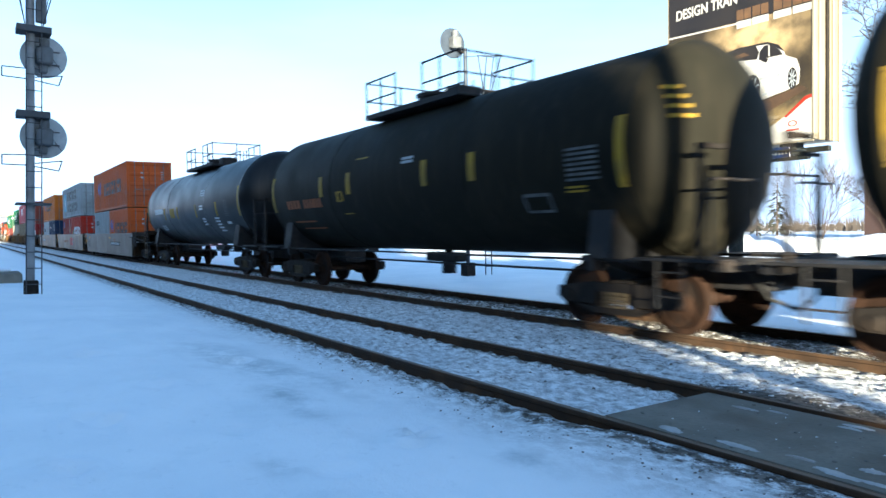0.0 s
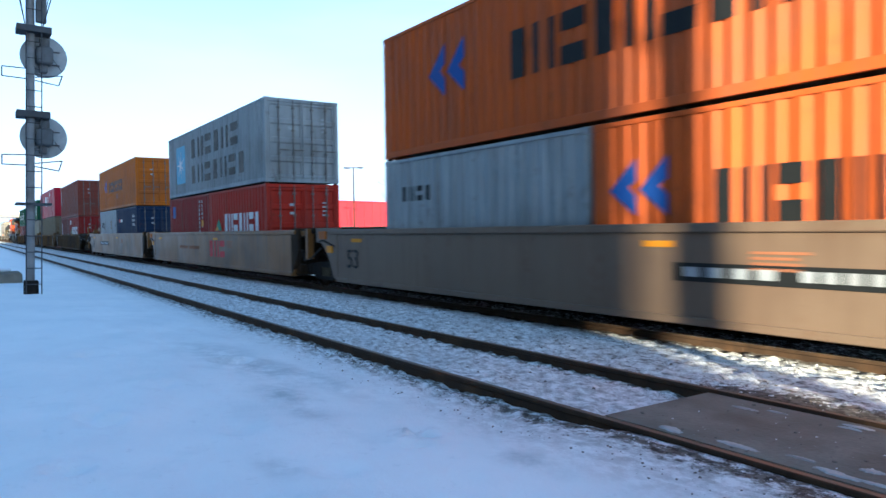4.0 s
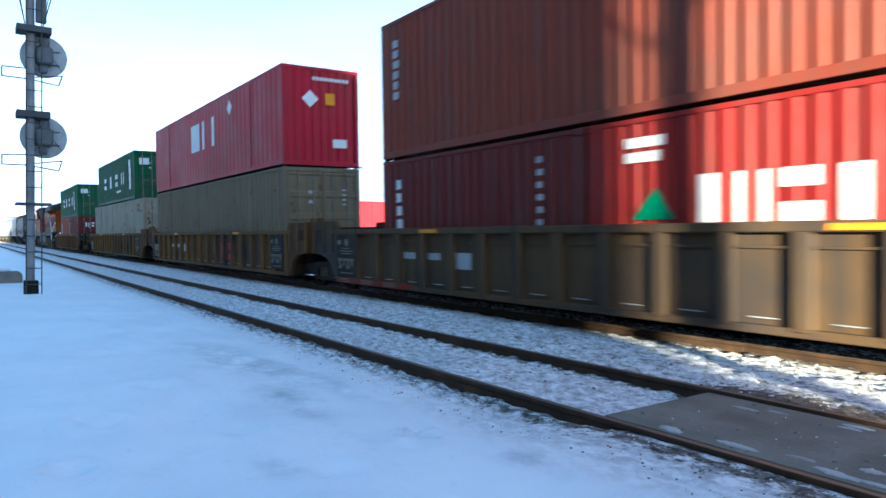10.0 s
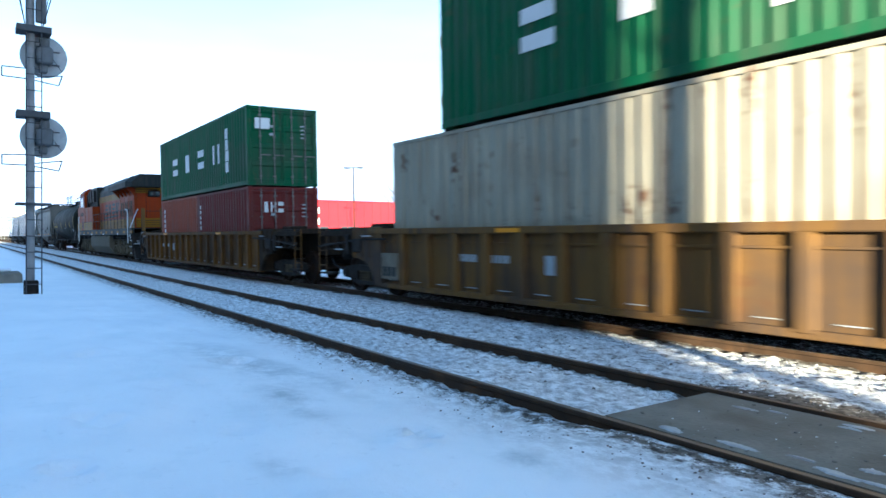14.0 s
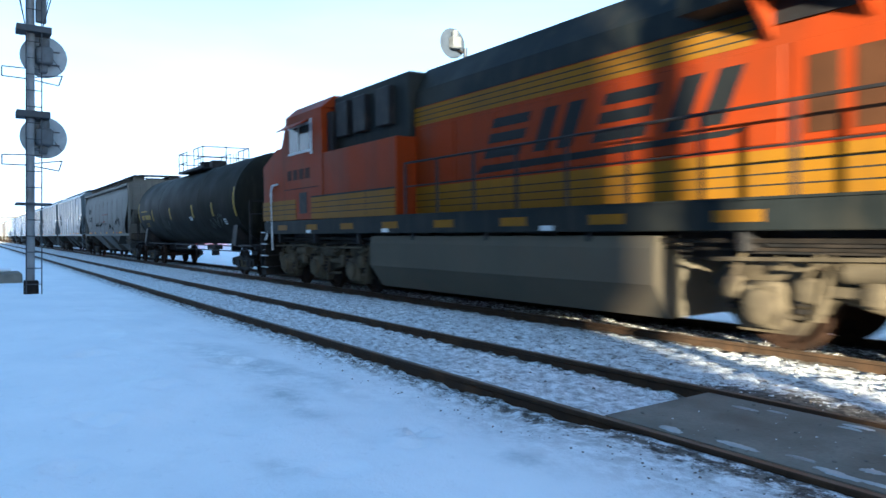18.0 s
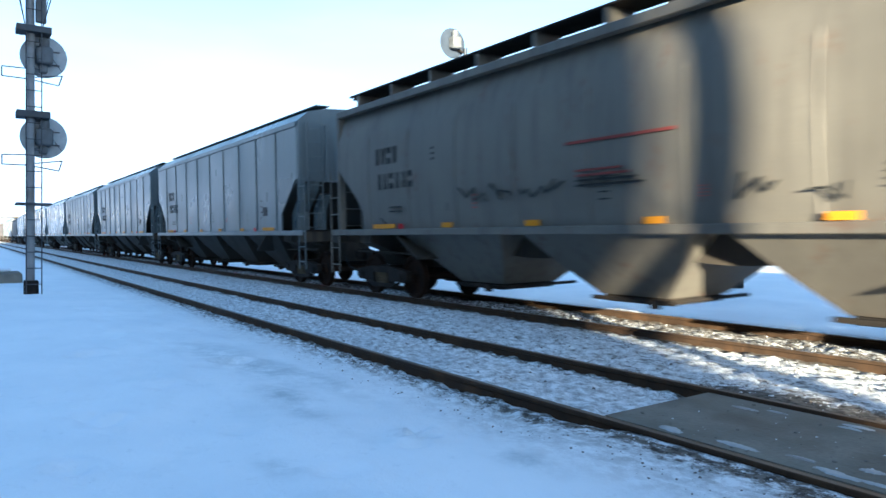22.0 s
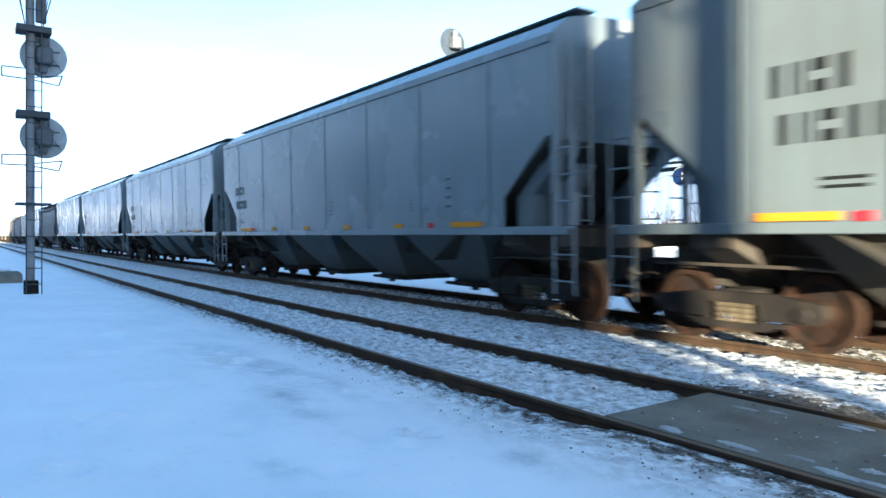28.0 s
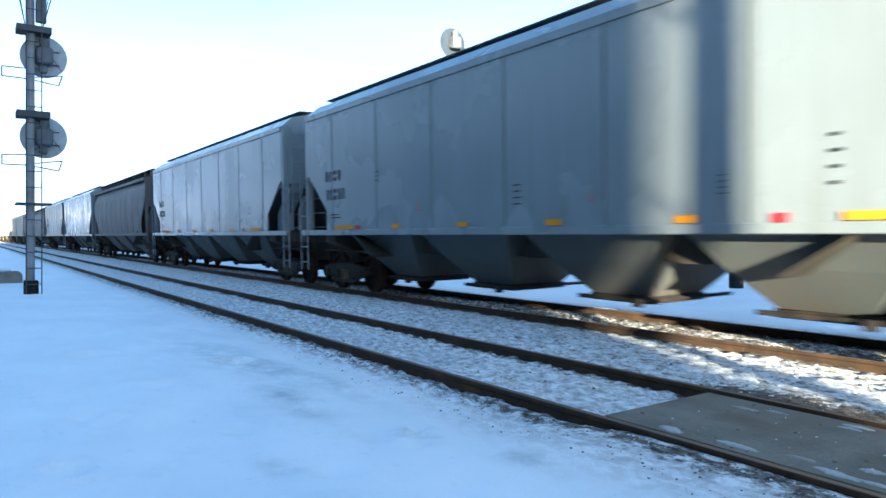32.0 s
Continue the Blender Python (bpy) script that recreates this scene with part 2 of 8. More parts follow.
M["hopperrib"] = mat("blue_grey_hopper_paint", (0.120, 0.146, 0.156), 0.32, 0, 0.10, 0.5, 0.05, 30, 0.5, (0.085, 0.08, 0.07), 0.4, spec=0.25)
# both bay paints hold grime plus the shade under the car
M["hopperbay"] = mat("grimy_shaded_bay_paint", (0.040, 0.038, 0.033), 0.6, 0, 0.2, 1.2, 0.1, 30, 0.6, (0.045, 0.036, 0.028), 0.6, spec=0.15)
M["smoothbay"] = mat("dusty_shaded_bay_paint", (0.072, 0.082, 0.080), 0.5, 0, 0.15, 1.2, 0.1, 30, 0.6, (0.08, 0.07, 0.06), 0.5, spec=0.25)
M["scrawl"] = mat("pale_spray_paint", (0.075, 0.08, 0.068), 0.6, vary=0.2, bump=0)
# ribs and roof strips in a darker tone than the side sheets
M["hopperseam"] = mat("darker_seam_paint", (0.082, 0.104, 0.106), 0.5, 0, 0.15, 1, 0.1)
M["hopperold"] = mat("weathered_grey_paint", (0.122, 0.112, 0.092), 0.6, 0, 0.22, 0.6, 0.1, 40, 0.8, (0.07, 0.062, 0.052), 0.7, rust=0.4)
M["hopperdark"] = mat("dull_brown_grey_paint", (0.0959, 0.0863, 0.0831), 0.6, 0, 0.14, 0.6, 0.1, 40, 0.5, (0.08, 0.07, 0.06), 0.5)
M["hoppertan"] = mat("tan_hopper_paint", (0.307, 0.269, 0.192), 0.5, 0, 0.1, 0.6, 0.1, 40, 0.5, (0.2, 0.16, 0.11), 0.4)
# road grime, darkened further to carry the shade beneath the hoppers
M["belly"] = mat("road_grimed_shaded_steel", (0.048, 0.0422, 0.0358), 0.8, 0, 0.25, 1.5, 0.15, 40, 0.6, (0.09, 0.07, 0.05), 0.6, spec=0.12)
M["locoorange"] = mat("locomotive_orange_paint", (0.211, 0.0281, 0.00273), 0.55, 0, 0.12, 0.8, 0.03, 40, 0.45, (0.08, 0.028, 0.012), 0.4, spec=0.1)
M["locoyellow"] = mat("locomotive_yellow_paint", (0.211, 0.0975, 0.00468), 0.55, 0, 0.12, 0.8, 0.03, 40, 0.4, (0.10, 0.055, 0.015), 0.4, spec=0.1)
M["locogrey"] = mat("dark_locomotive_grey_paint", (0.014, 0.0172, 0.0172), 0.6, 0, 0.25, 1, 0.05, streak=0.4, dirt=(0.055, 0.048, 0.034), amount=0.4, spec=0.12)
M["locobrown"] = mat("sooty_brown_screen", (0.0585, 0.025, 0.0109), 0.7, 0, 0.3, 2, 0.1, spec=0.1)
M["numberbrown"] = mat("dark_brown_number_paint", (0.035, 0.010, 0.006), 0.6, 0, 0.2, 2, 0, spec=0.1)
M["tankgrey"] = mat("grey_fuel_tank_paint", (0.0959, 0.0863, 0.064), 0.75, 0, 0.15, 1, 0.1, streak=0.5, dirt=(0.11, 0.085, 0.06), amount=0.5, spec=0.12)
M["glass"] = mat("dark_cab_glass", (0.03, 0.045, 0.05), 0.06, 0, 0.05, bump=0)
M["rail"] = mat("rusty_rail_steel", (0.046, 0.028, 0.016), 0.8, 0.1, 0.3, 5, 0.3, dirt=(0.10, 0.055, 0.026), amount=0.5, spec=0.25)
M["railtop"] = mat("worn_rail_top", (0.17, 0.125, 0.085), 0.5, 0.35, 0.25, 5)
M["concrete"] = mat("weathered_concrete", (0.20, 0.186, 0.153), 0.85, 0, 0.25, 2.2, 1.0, 30, dirt=(0.13, 0.105, 0.08), amount=0.75, spec=0.2)
M["brick"] = mat("dull_brick", (0.034, 0.018, 0.016), 0.85, 0, 0.2, 2, 0.3)
M["redwall"] = mat("red_metal_cladding", (0.30, 0.014, 0.020), 0.5, 0, 0.08, 0.2, 0.05)
M["mast"] = mat("weathered_aluminium_paint", (0.25, 0.255, 0.26), 0.6, 0.2, 0.25, 3, 0.15, dirt=(0.13, 0.11, 0.09), amount=0.6)
M["ironwork"] = mat("dull_grey_ironwork", (0.075, 0.08, 0.088), 0.65, 0.2, 0.25, 4, 0.15, dirt=(0.05, 0.04, 0.032), amount=0.5, spec=0.2)
M["housing"] = mat("weathered_housing_paint", (0.12, 0.13, 0.14), 0.6, 0.1, 0.2, 4, 0.1, dirt=(0.07, 0.06, 0.05), amount=0.5, spec=0.2)
M["signalgrey"] = mat("grey_signal_paint", (0.32, 0.35, 0.37), 0.5, 0.1, 0.15, 3, 0.1, dirt=(0.18, 0.17, 0.16), amount=0.4)
M["bark"] = mat("dark_bark", (0.09, 0.065, 0.05), 0.9, 0, 0.3, 8, 0.5)
M["twig"] = mat("winter_twigs", (0.0663, 0.0546, 0.0452), 0.9, 0, 0.3, 8, 0.2)
M["needle"] = mat("spruce_needles", (0.04, 0.044, 0.03), 0.9, 0, 0.4, 3, 0.3)
M["wall"] = mat("plaster_wall", (0.20, 0.17, 0.14), 0.8, 0, 0.15, 0.4, 0.2)
M["roof"] = mat("dark_roofing", (0.06, 0.06, 0.065), 0.8, 0, 0.2, 1)
M["cream"] = mat("cream_metal_trim", (0.192, 0.169, 0.118), 0.5, 0, 0.1, 1, 0.05, dirt=(0.35, 0.3, 0.2), amount=0.3)


# ---- ground ----
def steps(*runs):
    """A rising row of places: (end, step) after a start."""
    out = [runs[0]]
    for end, step in runs[1:]:
        n = max(1, round((end - out[-1]) / step))
        a = out[-1]
        out += [a + (end - a) * (i + 1) / n for i in range(n)]
    return out


RAIL_Y = [NEAR_TRACK - GAUGE / 2, NEAR_TRACK + GAUGE / 2, FAR_TRACK - GAUGE / 2, FAR_TRACK + GAUGE / 2]
CROSS_X0, CROSS_X1 = -3.93, 3.5


# old footsteps and scrapes: x, y, radius, depth
PITS = ((-4.44, 2.78, 0.10, 0.06), (-4.62, 2.84, 0.08, 0.04), (-4.25, 2.62, 0.09, 0.03), (-6.05, 0.84, 0.14, 0.05), (-6.3, 0.75, 0.12, 0.04), (-4.02, 1.9, 0.14, 0.03), (-3.32, 2.45, 0.12, 0.03),
        (-4.9, 0.47, 0.12, 0.05), (-8.4, 2.6, 0.2, 0.04), (-7.2, 1.5, 0.16, 0.025), (-9.6, 1.2, 0.2, 0.035), (-5.3, 1.7, 0.13, 0.02))


# patches of grey ice: x, y, half-length along and across the tracks, strength
ICE_PATCHES = ((-9.0, 2.62, 1.3, 0.35, 0.7), (-7.6, 2.75, 0.9, 0.28, 0.6), (-6.35, 2.45, 0.42, 0.22, 1.0), (-5.6, 2.35, 0.35, 0.16, 0.7), (-4.3, 1.62, 0.22, 0.12, 0.9),
               (-3.52, 3.0, 0.30, 0.13, 1.0), (-6.9, 3.1, 1.2, 0.18, 0.6), (-4.5, 2.75, 0.22, 0.10, 0.8))


def ground_z(x, y):
    n1 = noise.noise((x * 0.35, y * 0.6, 0.3))
    n2 = noise.noise((x * 1.6, y * 2.2, 4.7))
    n3 = noise.noise((x * 6.0, y * 7.5, 9.1))
    near = -17 < x < 3 and 3 < y < 10.6
    # crusted lumps of old snow between the tracks
    n4 = noise.noise((x * 11.0, y * 13.0, 2.6)) if near else 0.0
    beside = min(abs(y - r) for r in RAIL_Y)
    if y < 3.7:
        k = min(1, max(0, (3.7 - y) / 2.2))
        z = -0.12 + 0.11 * k * k * (3 - 2 * k) + 0.045 * n1 * k + 0.020 * n2 + 0.006 * n3 + 0.018 * n4 * (1 - k)
        # soft drifts and old footsteps
        for px, py, rad, deep in PITS:
            d2 = ((x - px) ** 2 + (y - py) ** 2) / (rad * rad)
            if d2 < 6:
                z += 1.7 * deep * (-math.exp(-d2) + 0.45 * math.exp(-(d2 ** 0.5 - 1.5) ** 2 * 3))
        z += 0.05 * max(0, noise.noise((x * 0.9 + y * 0.5, y * 1.9, 2.2)) - 0.1) * k
    elif y < 10.4:
        z = -0.120 + 0.012 * n1 + 0.022 * n2 + 0.030 * n3 + 0.034 * max(n4, -0.25)
        if 5.8 < y < 7.9:
            z += 0.045 * math.sin(math.pi * (y - 5.8) / 2.1)
        if CROSS_X0 < x < CROSS_X1 and 4.0 < y < 5.7:
            z = -0.17
    else:
        k = min(1, (y - 10.4) / 2.0)
        z = -0.14 - 0.10 * k + 0.05 * n1 * k + 0.012 * n2
        if y > 24:
            z += 0.5 * min(1, (y - 24) / 6) * (0.5 + 0.5 * noise.noise((x * 0.12, y * 0.1, 7.0)))
    climb = min(1, max(0, (x - CROSS_X0 + 0.5) / 0.9)) if x < 6 else 0.0
    if climb:
        # the road climbs to the rails at the crossing
        if 1.5 < y < 4.06:
            z += climb * (-0.030 - z) * min(1, (y - 1.5) / 1.2) + climb * 0.010 * n3
        elif 5.62 < y < 7.3:
            z += climb * (-0.022 - z) * min(1, (7.3 - y) / 0.5) + climb * 0.014 * n3 + climb * 0.012 * n4
    if abs(x) > 200 or abs(y) > 200:
        z = -0.15
    wide = (0.125 + 0.05 * n2) * (1 - climb) + 0.05 * climb
    if beside < wide and x < 200:
        z = min(z, -0.105 + 0.025 * n3)
    return z


def make_ground():
    xs = steps(-4500, (-600, 500), (-200, 50), (-90, 6), (-40, 1.2), (-17, 0.3), (2, 0.065), (10, 0.6), (60, 6), (200, 40), (4500, 600))
    ys = steps(-4500, (-400, 500), (-60, 40), (-4, 4), (0.2, 0.35), (3.4, 0.075), (7.9, 0.045), (10.8, 0.06), (17, 0.25), (40, 1.5), (120, 10), (600, 80), (4500, 600))
    vs = [(x, y, ground_z(x, y)) for x in xs for y in ys]
    n = len(ys)
    fs = [(i * n + j, (i + 1) * n + j, (i + 1) * n + j + 1, i * n + j + 1) for i in range(len(xs) - 1) for j in range(n - 1)]
    me = bpy.data.meshes.new("ground")
    me.from_pydata(vs, [], fs)
    me.polygons.foreach_set("use_smooth", [True] * len(fs))
    grit = me.attributes.new("grit", "FLOAT", "POINT")
    vals = []
    for x, y, z in vs:
        beside = min(abs(y - r) for r in RAIL_Y)
        if y < 3.95:
            v = max(0.0, 1 - (3.95 - y) / 0.30) * 0.48 + max(0.0, 1 - (3.95 - y) / 1.1) * 0.26 + min(0.3, max(0, (x + 6) / 9)) * max(0, 1 - (3.9 - y) / 1.5) * 0.6
        elif y < 10.3:
            v = 0.40 + 0.38 * max(0, 1 - beside / 0.30)
            if 7.9 < y < 9.7:
                v += 0.34
            if 5.6 < y < 7.9:
                v += 0.12 * min(1, max(0, (x + 11) / 5))
            if x > -4.6 and 5.5 < y < 6.4:
                v += 0.45 * max(0.0, 1 - abs(y - 5.75) / 0.5) * min(1, (x + 4.6) / 0.6)
        else:
            v = max(0.0, 0.5 - (y - 10.3) * 0.5)
        vals.append(v)
    grit.data.foreach_set("value", vals)
    # trodden patches of grey ice
    ice = me.attributes.new("ice", "FLOAT", "POINT")
    ice.data.foreach_set("value", [sum(a * math.exp(-((x - px) / rx) ** 2 - ((y - py) / ry) ** 2) for px, py, rx, ry, a in ICE_PATCHES) if -13 < x < 0 and 0 < y < 3.9 else 0.0 for x, y, z in vs])
    ob = new("ground", me)
    me.materials.append(snow_material())
    tagged(ob, "trodden blue-shaded snow with icy grit between the tracks", "snow", kind="structure")
    return ob


def snow_material():
    m = bpy.data.materials.new("snow_and_icy_grit")
    m.use_nodes = True
    t = m.node_tree
    b = t.nodes["Principled BSDF"]
    b.inputs["Specular IOR Level"].default_value = 0.2
    tc = t.nodes.new("ShaderNodeTexCoord")

    def nz(s, d=5, r=0.55):
        n = t.nodes.new("ShaderNodeTexNoise")
        n.inputs["Scale"].default_value, n.inputs["Detail"].default_value, n.inputs["Roughness"].default_value = s, d, r
        t.links.new(tc.outputs["Object"], n.inputs["Vector"])
        return n.outputs["Fac"]

    def rng(v, a, c, lo=0.0, hi=1.0):
        n = t.nodes.new("ShaderNodeMapRange")
        for k, x in zip(("From Min", "From Max", "To Min", "To Max"), (a, c, lo, hi)):
            n.inputs[k].default_value = x
        t.links.new(v, n.inputs["Value"])
        return n.outputs[0]

    def mth(op, a, c, clamp=False):
        n = t.nodes.new("ShaderNodeMath")
        n.operation, n.use_clamp = op, clamp
        for i, v in enumerate((a, c)):
            if isinstance(v, (float, int)):
                n.inputs[i].default_value = v
            else:
                t.links.new(v, n.inputs[i])
        return n.outputs[0]

    def mx(f, a, c):
        n = t.nodes.new("ShaderNodeMix")
        n.data_type = "RGBA"
        for v, k in ((f, "Factor"), (a, 6), (c, 7)):
            if isinstance(v, (tuple, float)):
                n.inputs[k].default_value = v
            else:
                t.links.new(v, n.inputs[k])
        return n.outputs[2]
    at = t.nodes.new("ShaderNodeAttribute")
    at.attribute_name = "grit"
    big, small = nz(0.7, 4), nz(38.0, 4, 0.65)
    along = t.nodes.new("ShaderNodeMapping")
    along.inputs["Scale"].default_value = (0.75, 1.0, 1.0)
    t.links.new(tc.outputs["Object"], along.inputs[0])
    drag = t.nodes.new("ShaderNodeTexNoise")
    drag.inputs["Scale"].default_value, drag.inputs["Detail"].default_value, drag.inputs["Roughness"].default_value = 9.0, 8, 0.74
    t.links.new(along.outputs[0], drag.inputs["Vector"])
    mid = drag.outputs["Fac"]
    vor = t.nodes.new("ShaderNodeTexVoronoi")
    vor.inputs["Scale"].default_value = 26
    t.links.new(tc.outputs["Object"], vor.inputs["Vector"])
    cover = mth("ADD", at.outputs["Fac"], mth("MULTIPLY", mth("SUBTRACT", mth("ADD", mth("MULTIPLY", mid, 0.82), mth("MULTIPLY", small, 0.18)), 0.5), 2.1))
    gravel = rng(cover, 0.58, 0.80)
    snow = mx(rng(big, 0.35, 0.65), (0.84, 0.87, 0.89, 1), (0.91, 0.93, 0.94, 1))
    worn = t.nodes.new("ShaderNodeAttribute")
    worn.attribute_name = "ice"
    icy = mth("MULTIPLY", worn.outputs["Fac"], rng(nz(3.2, 6, 0.65), 0.35, 0.62), True)
    ice = mx(rng(nz(0.9, 6, 0.62), 0.56, 0.70, 0, 0.35), snow, (0.60, 0.67, 0.71, 1))
    ice = mx(mth("MULTIPLY", icy, 0.8), ice, (0.40, 0.46, 0.48, 1))
    ice = mx(rng(nz(7.0, 5, 0.7), 0.60, 0.72, 0, 0.35), ice, (0.62, 0.66, 0.68, 1))
    crust = mx(mth("MULTIPLY", rng(at.outputs["Fac"], 0.10, 0.40), rng(mid, 0.40, 0.60)), ice, (0.38, 0.39, 0.39, 1))
    specks = mx(rng(nz(55, 3), 0.70, 0.76, 0, 0.3), crust, (0.35, 0.33, 0.31, 1))
    stones = mx(rng(vor.outputs["Color"], 0.2, 0.8), (0.050, 0.044, 0.038, 1), (0.20, 0.18, 0.155, 1))
    t.links.new(mx(gravel, specks, stones), b.inputs["Base Color"])
    t.links.new(rng(nz(0.9, 6, 0.62), 0.54, 0.66, 0.75, 0.33), b.inputs["Roughness"])
    rough = mth("ADD", mth("MULTIPLY", small, rng(at.outputs["Fac"], 0, 0.6, 0.35, 2.4)), mth("MULTIPLY", nz(2.2, 5), 1.6))
    bp = t.nodes.new("ShaderNodeBump")
    bp.inputs["Strength"].default_value, bp.inputs["Distance"].default_value = 0.55, 0.035
    t.links.new(rough, bp.inputs["Height"])
    t.links.new(bp.outputs[0], b.inputs["Normal"])
    return m


make_ground()


def make_rail(y):
    """A flat-bottomed rail, its worn top a strip of its own."""
    g = Geo()
    prof = [(-0.075, -0.186), (0.075, -0.186), (0.075, -0.174), (0.012, -0.155), (0.012, -0.045), (0.036, -0.034), (0.036, -0.004),
            (0.030, 0.0), (-0.030, 0.0), (-0.036, -0.004), (-0.036, -0.034), (-0.012, -0.045), (-0.012, -0.155), (-0.075, -0.174)]
    g.prism([(y + a, z) for a, z in prof], "x", -420, 90)
    ob = thing("rail", "rusty steel rail with a worn bright top, half sunk in snow", "rail", "rails of the two tracks", geo=g, material=M["rail"])
    part("running_surface", Geo().box(-420, 90, y - 0.024, y + 0.024, -0.002, 0.0015), M["railtop"], ob, "worn shiny running surface")
    for k in range(8):
        x = -5.5 - k * 7.14
        part("fishplate", Geo().box(x - 0.3, x + 0.3, y - 0.024, y - 0.013, -0.13, -0.06, 0.006), M["rail"], ob)
    return ob


for y in RAIL_Y:
    make_rail(y)

# frozen slush on the crossing
M["slush"] = mat("frozen_slush", (0.42, 0.42, 0.41), 0.5, 0, 0.2, 3, 0.6, 40, dirt=(0.22, 0.2, 0.18), amount=0.7)
# level crossing panels of worn concrete between the near rails
crossing = thing("crossing_panel", "worn grey concrete crossing panel, gritty with patches of ice", "level crossing", kind="structure")
y0, y1 = RAIL_Y[0] + 0.12, RAIL_Y[1] - 0.075
for i in range(3):
    x = CROSS_X0 + i * 2.6
    part("slab", Geo().prism([(x, y0), (x + 2.585, y0), (x + 2.585, y1), (x + 0.02, y1)], "z", -0.30, -0.022), M["concrete"], crossing)
part("filler_strip", Geo().box(CROSS_X0, 3.5, RAIL_Y[0] + 0.075, RAIL_Y[0] + 0.115, -0.3, -0.05, 0.01), M["rubber"], crossing, "black rubber flangeway strip")
part("filler_strip", Geo().box(CROSS_X0, 3.5, RAIL_Y[1] - 0.07, RAIL_Y[1] - 0.042, -0.3, -0.035, 0.008), M["rubber"], crossing, "black rubber flangeway strip")


def scatter(name, label, count, area, size, material, seed, squash=0.6, slab=False):
    """Loose lumps on the ground, in one mesh."""
    r = random.Random(seed)
    t = (1 + 5 ** 0.5) / 2
    ico = [(-1, t, 0), (1, t, 0), (-1, -t, 0), (1, -t, 0), (0, -1, t), (0, 1, t), (0, -1, -t), (0, 1, -t), (t, 0, -1), (t, 0, 1), (-t, 0, -1), (-t, 0, 1)]
    tri = [(0, 11, 5), (0, 5, 1), (0, 1, 7), (0, 7, 10), (0, 10, 11), (1, 5, 9), (5, 11, 4), (11, 10, 2), (10, 7, 6), (7, 1, 8),
           (3, 9, 4), (3, 4, 2), (3, 2, 6), (3, 6, 8), (3, 8, 9), (4, 9, 5), (2, 4, 11), (6, 2, 10), (8, 6, 7), (9, 8, 1)]
    vs, fs = [], []
    for _ in range(count):
        x = area[1] - (area[1] - area[0]) * r.random() ** 1.8
        y = r.uniform(area[2], area[3])
        if not slab and (min(abs(y - q) for q in RAIL_Y) < 0.09 or CROSS_X0 - 0.05 < x < CROSS_X1 and 4.1 < y < 5.6):
            continue
        s = size * (0.45 + r.random() ** 3 * 1.8) / 1.9
        z = -0.022 if slab else ground_z(x, y)
        a = r.uniform(0, 6.3)
        n = len(vs)
        for p in ico:
            k = s * r.uniform(0.75, 1.2)
            px, py = p[0] * math.cos(a) - p[1] * math.sin(a), p[0] * math.sin(a) + p[1] * math.cos(a)
            vs.append((x + px * k, y + py * k, z + s * 0.25 + p[2] * k * squash))
        fs += [tuple(i + n for i in f) for f in tri]
    me = bpy.data.meshes.new(name)
    me.from_pydata(vs, [], fs)
    me.materials.append(material)
    return tagged(new(name, me), label, name.replace("_", " "), kind="stuff")


M["icelump"] = mat("dirty_ice", (0.76, 0.79, 0.81), 0.5, 0, 0.15, 5, 0.3, dirt=(0.3, 0.28, 0.25), amount=0.5)
M["stone"] = mat("ballast_stone", (0.15, 0.135, 0.12), 0.85, 0, 0.4, 6, 0.4)
scatter("ballast", "dark ballast stones showing through packed snow between the rails", 2600, (-30, 1.5, 3.9, 10.3), 0.010, M["stone"], 3)
scatter("ice_lumps", "small lumps of dirty ice and crusted snow between the tracks", 6000, (-26, 1.5, 3.9, 10.3), 0.011, M["icelump"], 5, 0.45)
scatter("crossing_grit", "dark grit and frozen crumbs on the crossing panel", 260, (CROSS_X0 + 0.05, 1.5, 4.25, 5.44), 0.009, M["stone"], 9, 0.5, True)
scatter("crossing_ice", "crumbs of ice on the crossing panel", 170, (CROSS_X0 + 0.3, 1.5, 4.25, 5.44), 0.005, M["icelump"], 10, 0.4, True)
scatter("grit", "scattered grit and snow crumbs beside the rail", 700, (-9, 0.0, 3.35, 4.05), 0.006, M["stone"], 7)


def slush_patch(x, y, rx, ry, z, seed):
    """A thin ragged cake of frozen slush."""
    r = random.Random(seed)
    n = 26
    rim = [r.uniform(0.65, 1.15) for _ in range(n)]
    rings = []
    for k, u in enumerate((1.0, 0.82, 0.5, 0.02)):
        rings.append([(x + rx * rim[i] * u * math.cos(6.2832 * i / n), y + ry * rim[i] * u * math.sin(6.2832 * i / n), z + (0.0, 0.008, 0.012, 0.013)[k]) for i in range(n)])
    return tagged(new("slush_patch", Geo().loft(rings).mesh("slush_patch")), "thin ragged cake of grey frozen slush on the crossing", "slush", "slush on the crossing")


rs = random.Random(12)
for i in range(46):
    x, y = rs.uniform(-3.5, 0.6), rs.choice((rs.uniform(4.24, 4.36), rs.uniform(5.34, 5.50), rs.uniform(5.2, 5.5)))
    if i > 30:
        x, y = rs.uniform(-2.6, 0.6), rs.uniform(4.3, 5.3)
    slush_patch(x, y, rs.uniform(0.05, 0.17), rs.uniform(0.015, 0.045), -0.024, i).data.materials.append(M["slush"])


# ---- running gear ----
WHEELS = []


